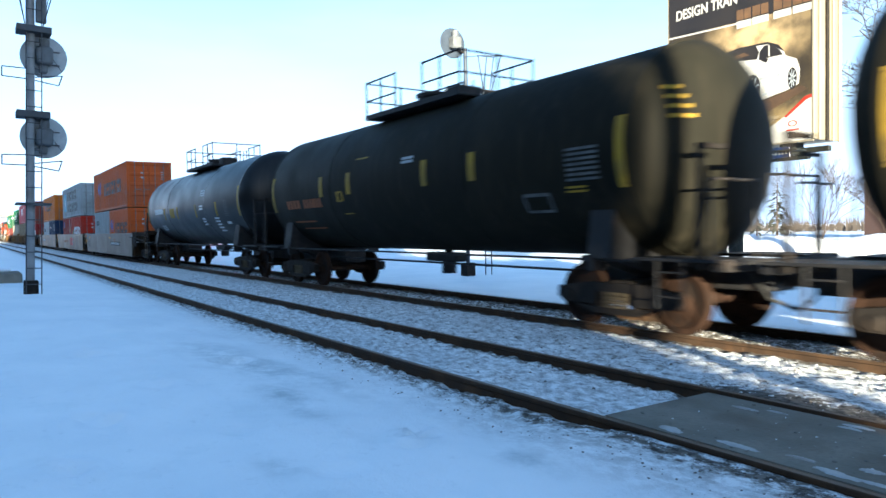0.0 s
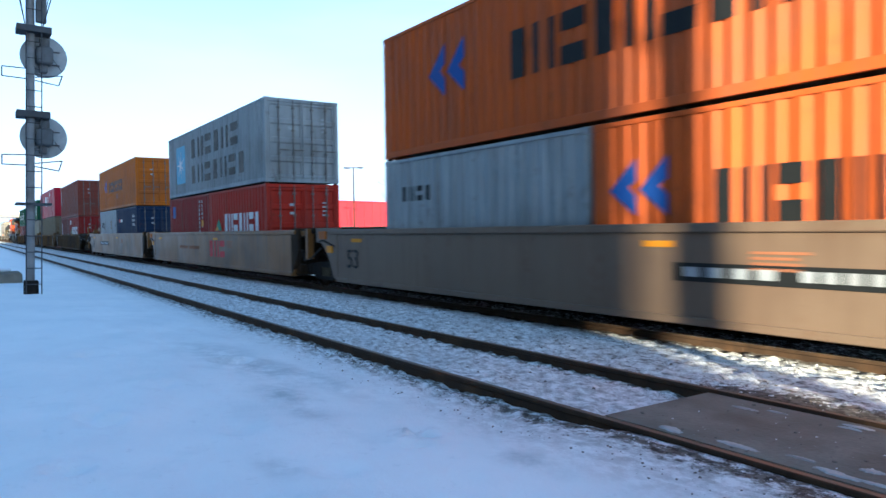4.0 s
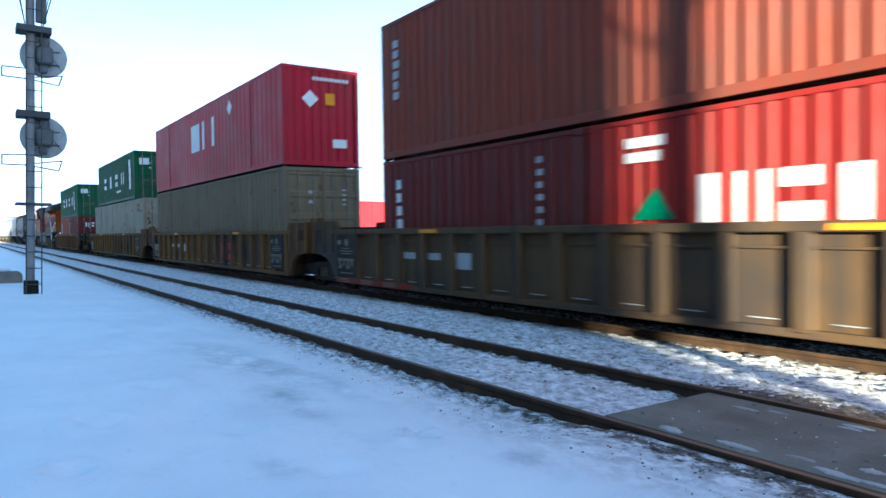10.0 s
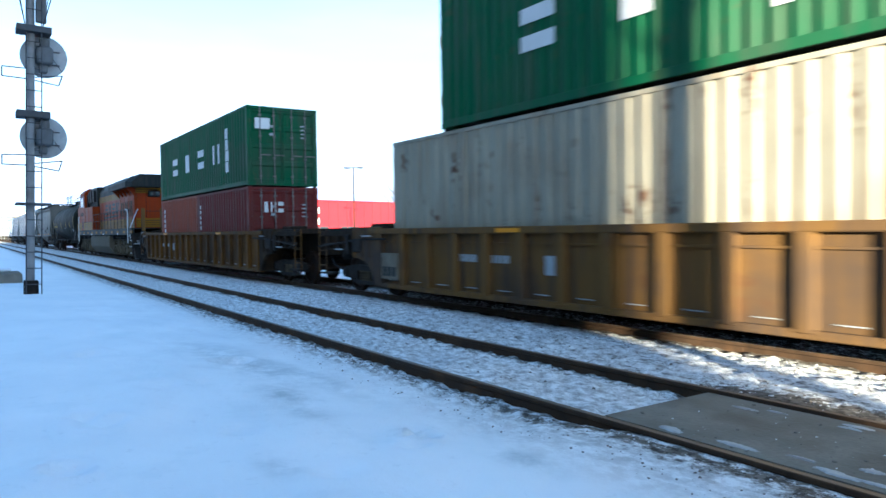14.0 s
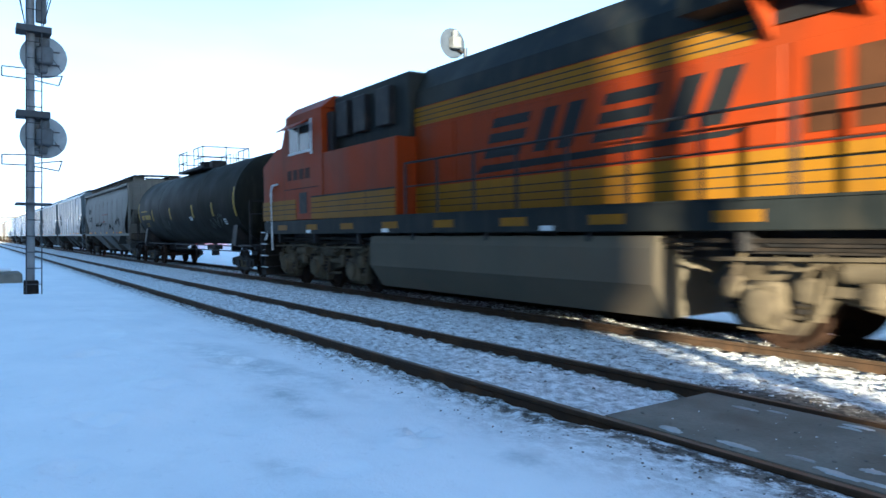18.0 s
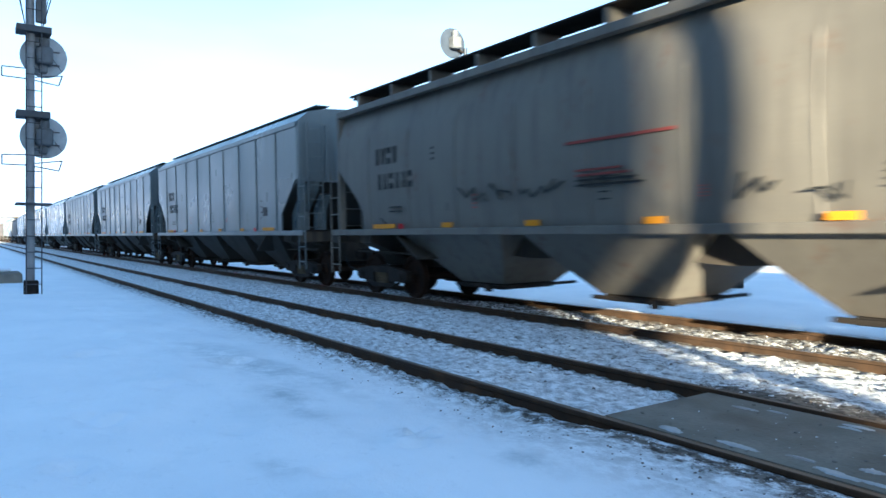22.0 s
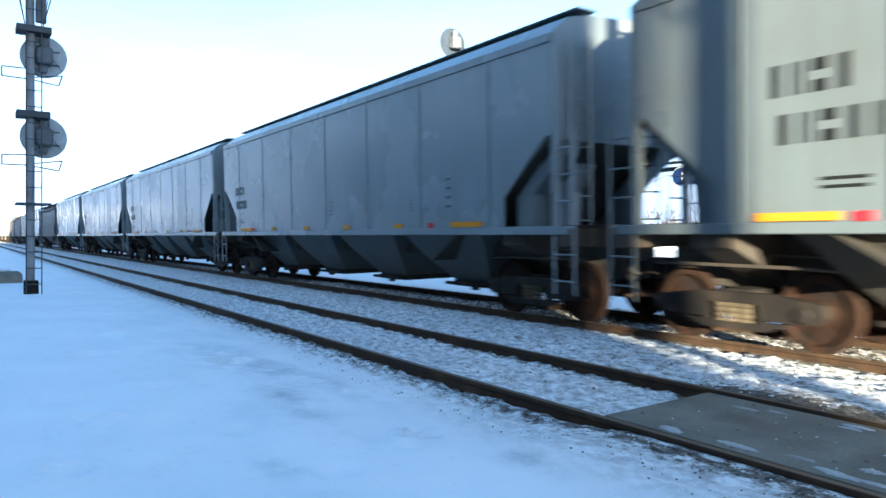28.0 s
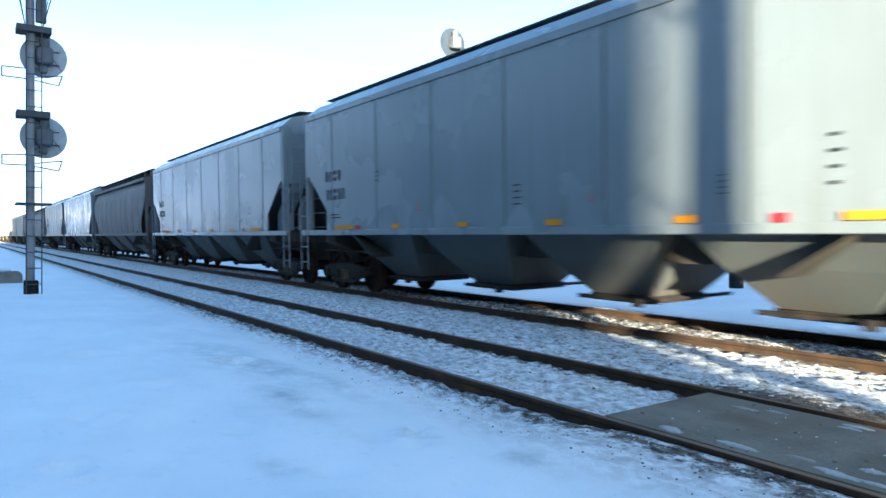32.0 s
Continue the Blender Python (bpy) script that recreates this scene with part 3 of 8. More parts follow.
def make_truck(parent, x, name="truck", wheel_r=0.457, spread=0.89):
    """A two-axle truck: bolster, two side frames with springs, two wheelsets that turn."""
    z = wheel_r
    bol = part(name, Geo().box(x - 0.22, x + 0.22, -0.98, 0.98, z - 0.05, z + 0.24, 0.03), M["castgrey"], parent)
    for sy in (-1, 1):
        g = Geo()
        top, bot = z + 0.16, z - 0.24
        poly = [(x - spread - 0.22, z + 0.13), (x - spread - 0.24, z - 0.02), (x - spread - 0.13, z - 0.10), (x - spread + 0.14, z - 0.11),
                (x - 0.42, bot), (x + 0.42, bot), (x + spread - 0.14, z - 0.11), (x + spread + 0.13, z - 0.10), (x + spread + 0.24, z - 0.02),
                (x + spread + 0.22, z + 0.13), (x + 0.50, top + 0.05), (x - 0.50, top + 0.05)]
        lo, hi = (-1.10, -0.95) if sy < 0 else (0.95, 1.10)
        # upper and lower chords with the window for the springs between them
        g.prism([poly[0], poly[1], poly[2], poly[3], (x - 0.34, z - 0.10), (x - 0.34, z + 0.08), (x + 0.34, z + 0.08), (x + 0.34, z - 0.10),
                 poly[6], poly[7], poly[8], poly[9], poly[10], poly[11]], "y", lo, hi)
        g.prism([(x - spread + 0.14, z - 0.115), (x - 0.42, bot), (x + 0.42, bot), (x + spread - 0.14, z - 0.115), (x + 0.34, bot + 0.09), (x - 0.34, bot + 0.09)],
                "y", lo + 0.01, hi - 0.01)
        for k in (-1, 1):
            g.box(x + k * 0.38 - 0.05, x + k * 0.38 + 0.05, lo + 0.02, hi - 0.02, bot + 0.05, z + 0.1)
        part("side_frame", g, M["castgrey"], bol)
        for k in (-0.17, 0, 0.17):
            sp = Geo()
            ring = [(0.045, 0.0)]
            for j in range(4):
                h = j * 0.066
                ring += [(0.065, h + 0.002), (0.065, h + 0.036), (0.045, h + 0.04)]
            part("spring", sp.lathe(ring, (x + k, sy * 1.05, bot + 0.09), (0, 0, 1), 10), M["dusty"], bol)
        for k in (-spread, spread):
            part("axle_cap", Geo().lathe([(0.0, 0.06), (0.075, 0.06), (0.10, 0.03), (0.10, 0.0)], (x + k, sy * 1.08, z), (0, sy, 0), 12), M["castgrey"], bol)
    for k in (-spread, spread):
        ws = make_wheelset(bol, wheel_r)
        ws.location = (x + k, 0, z)
    return bol


def make_wheelset(parent, r):
    g = Geo()
    for sy in (-1, 1):
        yf = sy * (GAUGE / 2 - 0.035)
        # dished plate wheel with a flange on the inner side
        g.lathe([(0.0, 0.07), (0.13, 0.07), (0.15, 0.03), (r - 0.10, 0.015), (r - 0.075, 0.065), (r - 0.004, 0.068), (r, 0.0),
                 (r + 0.028, -0.022), (r + 0.022, -0.045), (r - 0.08, -0.045), (r - 0.10, -0.01), (0.15, -0.02), (0.13, -0.06), (0.0, -0.06)],
                (0, yf, 0), (0, sy, 0), 28)
        for i in range(5):
            a = 2 * math.pi * i / 5
            g.box(math.cos(a) * 0.24 - 0.03, math.cos(a) * 0.24 + 0.03, yf + sy * 0.012, yf + sy * 0.03, math.sin(a) * 0.24 - 0.03, math.sin(a) * 0.24 + 0.03)
    g.tube((0, -0.98, 0), (0, 0.98, 0), 0.085, 12)
    ws = part("wheelset", g, M["wheel"], parent, "rusty steel wheels on an axle")
    WHEELS.append((ws, r))
    return ws


def make_coupler(parent, x, way, z=0.85):
    """An automatic coupler at an end: shank, knuckle head and hoses. way: +1 or -1."""
    g = Geo()
    g.box(x - way * 0.55, x, -0.09, 0.09, z - 0.10, z + 0.10, 0.02)
    g.box(x, x + way * 0.22, -0.17, 0.15, z - 0.16, z + 0.16, 0.04)
    g.box(x + way * 0.16, x + way * 0.36, 0.02, 0.15, z - 0.14, z + 0.14, 0.04)
    c = part("coupler", g, M["castgrey"], parent)
    h = Geo()
    h.path([(x - way * 0.3, -0.35, z), (x - way * 0.05, -0.36, z - 0.30), (x + way * 0.25, -0.2, z - 0.45)], 0.024)
    part("air_hose", h, M["rubber"], parent)
    return c


def ladder(x, y, z0, z1, wide, along="x", rungs=None, r=0.014):
    """Two rails and rungs, in one geometry."""
    g = Geo()
    h = wide / 2
    n = rungs or max(2, round((z1 - z0) / 0.38))
    ends = [((x - h, y), (x + h, y))] if along == "x" else [((x, y - h), (x, y + h))]
    for a, b in ends:
        g.tube((*a, z0), (*a, z1), r * 1.3, 6)
        g.tube((*b, z0), (*b, z1), r * 1.3, 6)
        for i in range(n):
            z = z0 + (i + 0.5) * (z1 - z0) / n
            g.tube((*a, z), (*b, z), r, 6)
    return g


def marks(parent, name, x0, x1, z0, z1, y, material, columns=1, rows=1, gap=0.3, ring=False, label="", face="y"):
    """Plain bars of a marking on a side (face y) or an end (face x), 3 mm proud."""
    g = Geo()
    w, h = (x1 - x0) / columns, (z1 - z0) / rows
    e = 0.004
    rr = random.Random(round((x0 + z0) * 1000))
    for i in range(columns):
        for j in range(rows):
            a0, a1 = x0 + i * w + w * gap / 2, x0 + (i + 1) * w - w * gap / 2
            c0, c1 = z0 + j * h + (h * gap / 2 if rows > 1 else 0), z0 + (j + 1) * h - (h * gap / 2 if rows > 1 else 0)
            if columns == 1 and rows > 1:
                a1 -= rr.uniform(0, 0.25) * (a1 - a0)
            cells = [(a0, a1, c0, c1)]
            if ring:
                t = min(a1 - a0, c1 - c0) * 0.22
                i = i if columns > 1 else round(abs(x0) * 10)
                # plain shapes in place of letters: a slab, twin bars, stacked blocks
                if i % 3 == 0:
                    cells = [(a0 + 0.8 * t, a1 - 0.8 * t, c0, c1)]
                elif i % 3 == 1:
                    cells = [(a0, a0 + t * 1.2, c0, c1), (a1 - t * 1.2, a1, c0, c1)]
                else:
                    cells = [(a0, a1, c0, c0 + (c1 - c0) * 0.36), (a0, a1, c1 - (c1 - c0) * 0.36, c1)]
            for p0, p1, q0, q1 in cells:
                if face == "y":
                    g.box(p0, p1, y - e, y + e, q0, q1)
                else:
                    g.box(y - e, y + e, p0, p1, q0, q1)
            if columns == 1 and j < rows - 1:
                part(name, g, material, parent, label)
                g = Geo()
        if columns > 1 and a1 < x1 - w * 0.6:
            part(name, g, material, parent, label)
            g = Geo()
    return part(name, g, material, parent, label)


def arrow_logo(parent, x, z, w, h, y, material):
    """Two slanting arrow shapes side by side."""
    for k in (0, 1):
        a = x + k * w * 0.48
        part("logo_shape", Geo().prism([(a, z + h * 0.45), (a + w * 0.42, z + h), (a + w * 0.42, z + h * 0.62), (a + w * 0.30, z + h * 0.5), (a + w * 0.42, z + h * 0.34), (a + w * 0.42, z)],
                                       "y", y - 0.007, y), material, parent, "blue arrow-shaped logo")


# ---- containers ----
def make_container(length, height, material, label, doors=True, pitch=0.28, deep=0.046, group="containers on the train"):
    """An ISO box, its origin in the middle of its bottom: corrugated sides, posts, rails, castings and end doors."""
    root = thing("shipping_container", label, "container", group)
    L, W, H = length / 2, 1.219, height
    n = int((length - 0.36) / pitch)
    x0 = -n * pitch / 2
    for sy in (-1, 1):
        line = []
        for i in range(n):
            a = x0 + i * pitch
            for dx, d in ((0, 0.010), (0.36, 0.010), (0.5, deep), (0.86, deep)):
                line.append((a + dx * pitch, sy * (W - d)))
        line = [(-L + 0.12, sy * (W - 0.010))] + line + [(L - 0.12, sy * (W - 0.010))]
        zb, zt = 0.15, H - 0.07
        vs = [(x, y, zb) for x, y in line] + [(x, y, zt) for x, y in line]
        m = len(line)
        part("side_wall", Geo().add(vs, [(i, i + 1, m + i + 1, m + i) for i in range(m - 1)]), material, root)
        g = Geo().box(-L + 0.1, L - 0.1, sy * (W - 0.07), sy * W, 0.02, 0.155, 0.008)
        part("bottom_rail", g, material, root)
        part("top_rail", Geo().box(-L + 0.1, L - 0.1, sy * (W - 0.06), sy * (W - 0.002), H - 0.075, H - 0.005, 0.006), material, root)
        for sx in (-1, 1):
            part("corner_post", Geo().box(sx * (L - 0.15), sx * L, sy * (W - 0.13), sy * W, 0.118, H - 0.118, 0.012), material, root)
    roof = []
    m = int((length - 0.3) / 0.42)
    for i in range(m):
        a = -L + 0.15 + i * (length - 0.3) / m
        roof += [(a, H - 0.012), (a + 0.17, H - 0.012), (a + 0.21, H - 0.03), (a + 0.38, H - 0.03)]
    vs = [(x, -W + 0.05, z) for x, z in roof] + [(x, W - 0.05, z) for x, z in roof]
    k = len(roof)
    part("roof", Geo().add(vs, [(i, i + 1, k + i + 1, k + i) for i in range(k - 1)]), material, root)
    part("floor_panel", Geo().box(-L + 0.05, L - 0.05, -W + 0.06, W - 0.06, 0.1, 0.14), M["black"], root)
    for sx in (-1, 1):
        for sy in (-1, 1):
            for z in (0, H - 0.118):
                part("corner_casting", Geo().box(sx * (L - 0.178), sx * (L + 0.003), sy * (W - 0.162), sy * (W + 0.003), z, z + 0.118, 0.012), material, root)
    # blind end
    cells = []
    for i in range(8):
        a = -W + 0.14 + i * (2 * W - 0.28) / 8
        s = (2 * W - 0.28) / 8
        cells += [(a, 0.012), (a + s * 0.4, 0.012), (a + s * 0.5, 0.05), (a + s * 0.9, 0.05)]
    for sx in ((-1,) if doors else (-1, 1)):
        vs = [(sx * (L - d), y, 0.13) for y, d in cells] + [(sx * (L - d), y, H - 0.1) for y, d in cells]
        k = len(cells)
        part("end_wall", Geo().add(vs, [(i, i + 1, k + i + 1, k + i) for i in range(k - 1)]), material, root)
        part("end_sill", Geo().box(sx * (L - 0.06), sx * L, -W + 0.15, W - 0.15, 0.0, 0.14, 0.008), material, root)
        part("end_header", Geo().box(sx * (L - 0.06), sx * L, -W + 0.15, W - 0.15, H - 0.11, H - 0.005, 0.008), material, root)
    if doors:
        part("door_header", Geo().box(L - 0.06, L, -W + 0.13, W - 0.13, H - 0.12, H - 0.005, 0.008), material, root)
        part("door_sill", Geo().box(L - 0.06, L, -W + 0.13, W - 0.13, 0.0, 0.13, 0.008), material, root)
        for sy in (-1, 1):
            g = Geo()
            a, b = (0.012 * sy, (W - 0.14) * sy)
            lo, hi = min(a, b), max(a, b)
            zb, zt = 0.14, H - 0.13
            prof = [(zb, 0.02)]
            s = (zt - zb) / 4
            for i in range(4):
                z = zb + i * s
                prof += [(z + 0.10 * s, 0.02), (z + 0.18 * s, 0.055), (z + 0.82 * s, 0.055), (z + 0.90 * s, 0.02)]
            prof.append((zt, 0.02))
            vs = [(L - d, lo, z) for z, d in prof] + [(L - d, hi, z) for z, d in prof]
            k = len(prof)
            g.add(vs, [(i, i + 1, k + i + 1, k + i) for i in range(k - 1)])
            g.box(L - 0.05, L - 0.012, lo, lo + 0.05, zb, zt).box(L - 0.05, L - 0.012, hi - 0.05, hi, zb, zt)
            door = part("door", g, material, root)
            for f in (0.28, 0.72):
                y = lo + (hi - lo) * f
                rod = Geo().tube((L + 0.004, y, 0.06), (L + 0.004, y, H - 0.05), 0.020, 8)
                for z in (0.3, 0.9, H * 0.62, H - 0.3):
                    rod.box(L - 0.014, L + 0.016, y - 0.05, y + 0.05, z - 0.03, z + 0.03, 0.005)
                rod.box(L + 0.006, L + 0.026, y - 0.02, y + 0.34, 0.98, 1.02, 0.004)
                part("lock_rod", rod, M["rod"], door, "dull steel locking rod with a handle")
            marks(door, "lettering_bar", lo + 0.45, hi - 0.12, H * 0.60, H * 0.80, L - 0.008, M["signalgrey"], 1, 4 if sy > 0 else 2, 0.68, face="x")
    return root


# ---- tank cars ----
def make_tank_car(label, half=6.75, truck=5.85, skin="tank"):
    """Origin on the rails under its middle. Black tank with domed heads, stub sills, top platform and ladders."""
    car = thing("tank_car", label, "tank car", "cars of the freight train")
    R, Z = 1.56, 2.585
    prof = [(0.02, -half - 0.72)]
    for i in range(1, 8):
        a = math.pi / 2 * i / 7
        prof.append((R * math.sin(a), -half - 0.72 * math.cos(a)))
    body = part("tank", Geo().lathe(prof + [(r, -h) for r, h in reversed(prof)], (0, 0, Z), (1, 0, 0), 56), M[skin], car)
    for x in (-half, -half / 2.4, half / 2.4, half):
        part("weld_band", Geo().lathe([(R - 0.01, -0.05), (R + 0.007, -0.045), (R + 0.007, 0.045), (R - 0.01, 0.05)], (x, 0, Z), (1, 0, 0), 56), M[skin], body)
    end = half + 1.3
    for sx in (-1, 1):
        g = Geo().box(sx * (truck - 1.45), sx * end, -0.30, 0.30, 0.62, 1.02, 0.02)
        g.box(sx * (end - 0.15), sx * (end + 0.05), -1.35, 1.35, 0.92, 1.05, 0.01)
        part("stub_sill", g, M["black"], car)
        saddle = Geo().prism([(-1.30, 1.75), (-1.40, 1.05), (-0.32, 0.72), (0.32, 0.72), (1.40, 1.05), (1.30, 1.75), (0.9, 1.36), (0, 1.1), (-0.9, 1.36)],
                             "x", sx * truck - 0.22, sx * truck + 0.22)
        part("saddle", saddle, M["black"], car)
        for sy in (-1, 1):
            part("end_platform", Geo().box(sx * (half - 0.05), sx * end, sy * 0.5, sy * 1.45, 1.03, 1.07, 0.008), M["black"], car)
            part("ladder", ladder(sx * (half + 0.6), sy * 1.43, 0.42, 1.05, 0.40), M["black"], car)
            rail = Geo().path([(sx * (end - 0.1), sy * 1.42, 1.05), (sx * (end - 0.1), sy * 1.42, 2.05), (sx * (end - 0.1), sy * 0.5, 2.05), (sx * (end - 0.1), sy * 0.5, 1.05)], 0.018)
            part("grab_rail", rail, M["black"], car)
            part("end_post", Geo().box(sx * (end - 0.32), sx * (end - 0.24), sy * 1.36, sy * 1.42, 0.95, 2.5, 0.008).box(sx * (end - 0.32), sx * (end - 0.24), sy * 0.9, sy * 1.42, 2.44, 2.5, 0.008), M["castgrey"], car)
            part("jacking_pad", Geo().prism([(sy * 1.1, 0.86), (sy * 1.42, 0.86), (sy * 1.42, 1.06), (sy * 1.24, 1.66), (sy * 1.12, 1.5)], "x", sx * (truck - 0.14) - 0.05, sx * (truck - 0.14) + 0.05), M["black"], car)
        make_coupler(car, sx * (end + 0.05), sx)
        make_truck(car, sx * truck)
        # reflective strip beside the head
        g = Geo()
        ring = []
        for i in range(9):
            z = 2.02 + 0.12 * i
            y = -math.sqrt(R * R - (z - Z) ** 2) - 0.008
            ring += [(sx * (half - 0.18), y, z), (sx * (half - 0.02), y, z)]
        g.add(ring, [(2 * i, 2 * i + 1, 2 * i + 3, 2 * i + 2) for i in range(8)])
        part("reflector", g, M["oldyellow"], body, "yellow reflective edge strip")
    # top platform with railings round the manway
    plat = part("top_platform", Geo().box(-1.9, 1.9, -0.95, 0.95, 4.06, 4.11, 0.01), M["black"], car)
    for sx in (-1, 1):
        for z in (4.5, 4.92):
            for p, q in (((0.55, -0.93), (1.88, -0.93)), ((1.88, -0.93), (1.88, 0.93)), ((1.88, 0.93), (0.55, 0.93))):
                part("railing", Geo().tube((sx * p[0], p[1], z), (sx * q[0], q[1], z), 0.02, 6), M["black"], plat)
        for x, y in ((0.55, -0.93), (1.2, -0.93), (1.88, -0.93), (1.88, 0), (1.88, 0.93), (1.2, 0.93), (0.55, 0.93)):
            part("railing_post", Geo().tube((sx * x, y, 4.06), (sx * x, y, 4.95), 0.02, 6), M["black"], plat)
    part("toe_board", Geo().box(-1.9, 1.9, -0.96, -0.94, 4.07, 4.17).box(-1.9, 1.9, 0.94, 0.96, 4.07, 4.17), M["black"], plat)
    part("manway", Geo().lathe([(0.42, 3.9), (0.42, 4.42), (0.47, 4.43), (0.47, 4.49), (0.0, 4.52)], (-0.3, 0, 0), (0, 0, 1), 20)
         .box(0.5, 1.0, -0.3, 0.3, 4.05, 4.48, 0.03), M["black"], car, "black manway dome and valve box")
    g = ladder(0.0, R + 0.06, 1.2, 3.2, 0.42)
    g.path([(-0.2, R + 0.06, 3.2), (-0.2, 0.95, 4.2), (-0.2, 0.95, 4.9)], 0.018).path([(0.2, R + 0.06, 3.2), (0.2, 0.95, 4.2), (0.2, 0.95, 4.9)], 0.018)
    part("side_ladder", g, M["black"], car)
    part("side_pipe", Geo().path([(-half, -1.32, 1.02), (half, -1.32, 1.02)], 0.02).path([(-truck + 1.0, -0.5, 0.78), (truck - 1.0, -0.5, 0.78)], 0.024), M["black"], car)
    g = Geo().lathe([(0.16, 0.0), (0.16, 0.26), (0.10, 0.30), (0.10, 0.55)], (0.1, 0, 0.52), (0, 0, 1), 14)
    part("bottom_outlet", g.box(-0.6, 0.6, -0.16, 0.16, 0.78, 0.98, 0.02), M["black"], car)
    return car


def tank_marks(car, kind):
    """Markings on the side that faces the road."""
    body = next(c for c in car.children if c.name.startswith("tank"))
    Y, R, Z = 0, 1.56, 2.585

    def at(x0, x1, z0, z1, material, columns=1, rows=1, gap=0.3, ring=False, name="marking_block", label=""):
        g = Geo()
        w, h = (x1 - x0) / columns, (z1 - z0) / rows
        for i in range(columns):
            for j in range(rows):
                a, b = x0 + (i + gap / 2) * w, x0 + (i + 1 - gap / 2) * w
                c, d = (z0 + j * h + (h * gap / 2 if rows > 1 else 0)), (z0 + (j + 1) * h - (h * gap / 2 if rows > 1 else 0))
                n = 4 if d - c > 0.25 else 1
                for k in range(n):
                    p, q = c + (d - c) * k / n, c + (d - c) * (k + 1) / n
                    yp, yq = -math.sqrt(max(0, R * R - (p - Z) ** 2)) - 0.008, -math.sqrt(max(0, R * R - (q - Z) ** 2)) - 0.008
                    g.add([(a, yp, p), (b, yp, p), (b, yq, q), (a, yq, q), (a, yp + 0.02, p), (b, yp + 0.02, p), (b, yq + 0.02, q), (a, yq + 0.02, q)],
                          [(0, 1, 2, 3), (0, 4, 5, 1), (1, 5, 6, 2), (2, 6, 7, 3), (3, 7, 4, 0)])
                last = part(name, g, material, body, label)
                g = Geo()
        return last
    for x in {"a": (-3.2, -1.7, 1.52, 3.05), "b": (-3.45, -1.25, 1.55, 4.2), "c": (-4.6, -1.22, 2.38, 5.03)}[kind]:
        up = 0.25 if kind == "a" else 0
        at(x - 0.09, x + 0.09, 2.07 + up, 2.56 + up, M["oldyellow"], name="reflector", label="yellow reflective strip", gap=0)
    if kind == "a":
        at(5.05, 6.30, 2.14, 2.65, M["faint"], 1, 7, 0.5, label="faded white stencilled panel of text bars")
        at(-5.50, -4.60, 2.08, 2.30, M["markorange"], 4, 1, 0.3, label="faded orange reporting mark bars")
        at(-4.40, -3.25, 2.08, 2.30, M["markorange"], 6, 1, 0.3, label="faded orange number bars")
        at(-5.35, -4.05, 1.72, 1.76, M["markorange"], 1, 1, 0)
        at(-5.05, -3.65, 1.55, 1.58, M["markorange"], 1, 1, 0)
        at(5.10, 5.90, 1.98, 2.10, M["oldyellow"], 1, 2, 0.5)
        at(-2.35, -2.25, 2.17, 2.41, M["oldyellow"], 1, 1, 0)
        at(-2.25, -2.05, 2.37, 2.41, M["oldyellow"], 1, 1, 0)
        at(-2.25, -2.05, 2.17, 2.20, M["oldyellow"], 1, 1, 0)
        at(-2.09, -2.02, 2.20, 2.38, M["oldyellow"], 1, 1, 0)
        at(-2.15, -1.72, 1.87, 1.89, M["oldyellow"], 1, 1, 0)
        at(-1.40, -0.85, 3.07, 3.10, M["oldyellow"], 1, 1, 0)
        at(4.30, 4.90, 1.97, 2.02, M["faint"], 1, 1, 0)
        at(4.30, 4.90, 1.72, 1.76, M["faint"], 1, 1, 0)
        at(4.28, 4.33, 1.74, 2.0, M["faint"], 1, 1, 0)
        at(4.87, 4.92, 1.74, 2.0, M["faint"], 1, 1, 0)
        at(0.60, 1.20, 2.80, 2.95, M["signalgrey"], 1, 2, 0.3)
        for k in range(4):
            g = Geo()
            z = 2.9 + 0.13 * k
            row = []
            for y in (-1.22, -1.1, -0.98, -0.86 - 0.04 * k):
                for dz in (0.0, 0.05):
                    rad = math.hypot(y, z + dz - Z)
                    row.append((6.5 + 0.73 * math.sqrt(max(0.0, 1 - (rad / (R + 0.01)) ** 2)) + 0.008, y, z + dz))
            g.add(row, [(2 * i, 2 * i + 2, 2 * i + 3, 2 * i + 1) for i in range(3)])
            part("text_bar", g, M["oldyellow"], body, "yellow stencilled text bar")
    if kind == "b":
        at(-5.3, -3.75, 2.34, 2.56, M["markwhite"], 8, 1, 0.25, label="white reporting mark bars")
        at(-2.5, -1.8, 2.12, 2.52, M["oldyellow"], 1, 1, 0, name="placard", label="yellow hazard placard")
        at(-5.1, -3.6, 1.6, 1.85, M["markwhite"], 1, 3, 0.5)
        at(2.05, 3.0, 2.82, 3.08, M["markwhite"], 1, 3, 0.45)
        at(1.95, 2.7, 2.32, 2.52, M["markwhite"], 1, 2, 0.4)
        at(2.05, 2.75, 1.75, 2.05, M["markwhite"], 1, 3, 0.45)
        at(3.5, 4.5, 1.5, 2.05, M["markwhite"], 1, 5, 0.5)
        at(4.75, 5.8, 2.02, 2.6, M["faint"], 1, 8, 0.6, label="faded white stencilled panel of text bars")
        at(5.0, 5.4, 1.78, 1.86, M["markwhite"], 1, 1, 0)
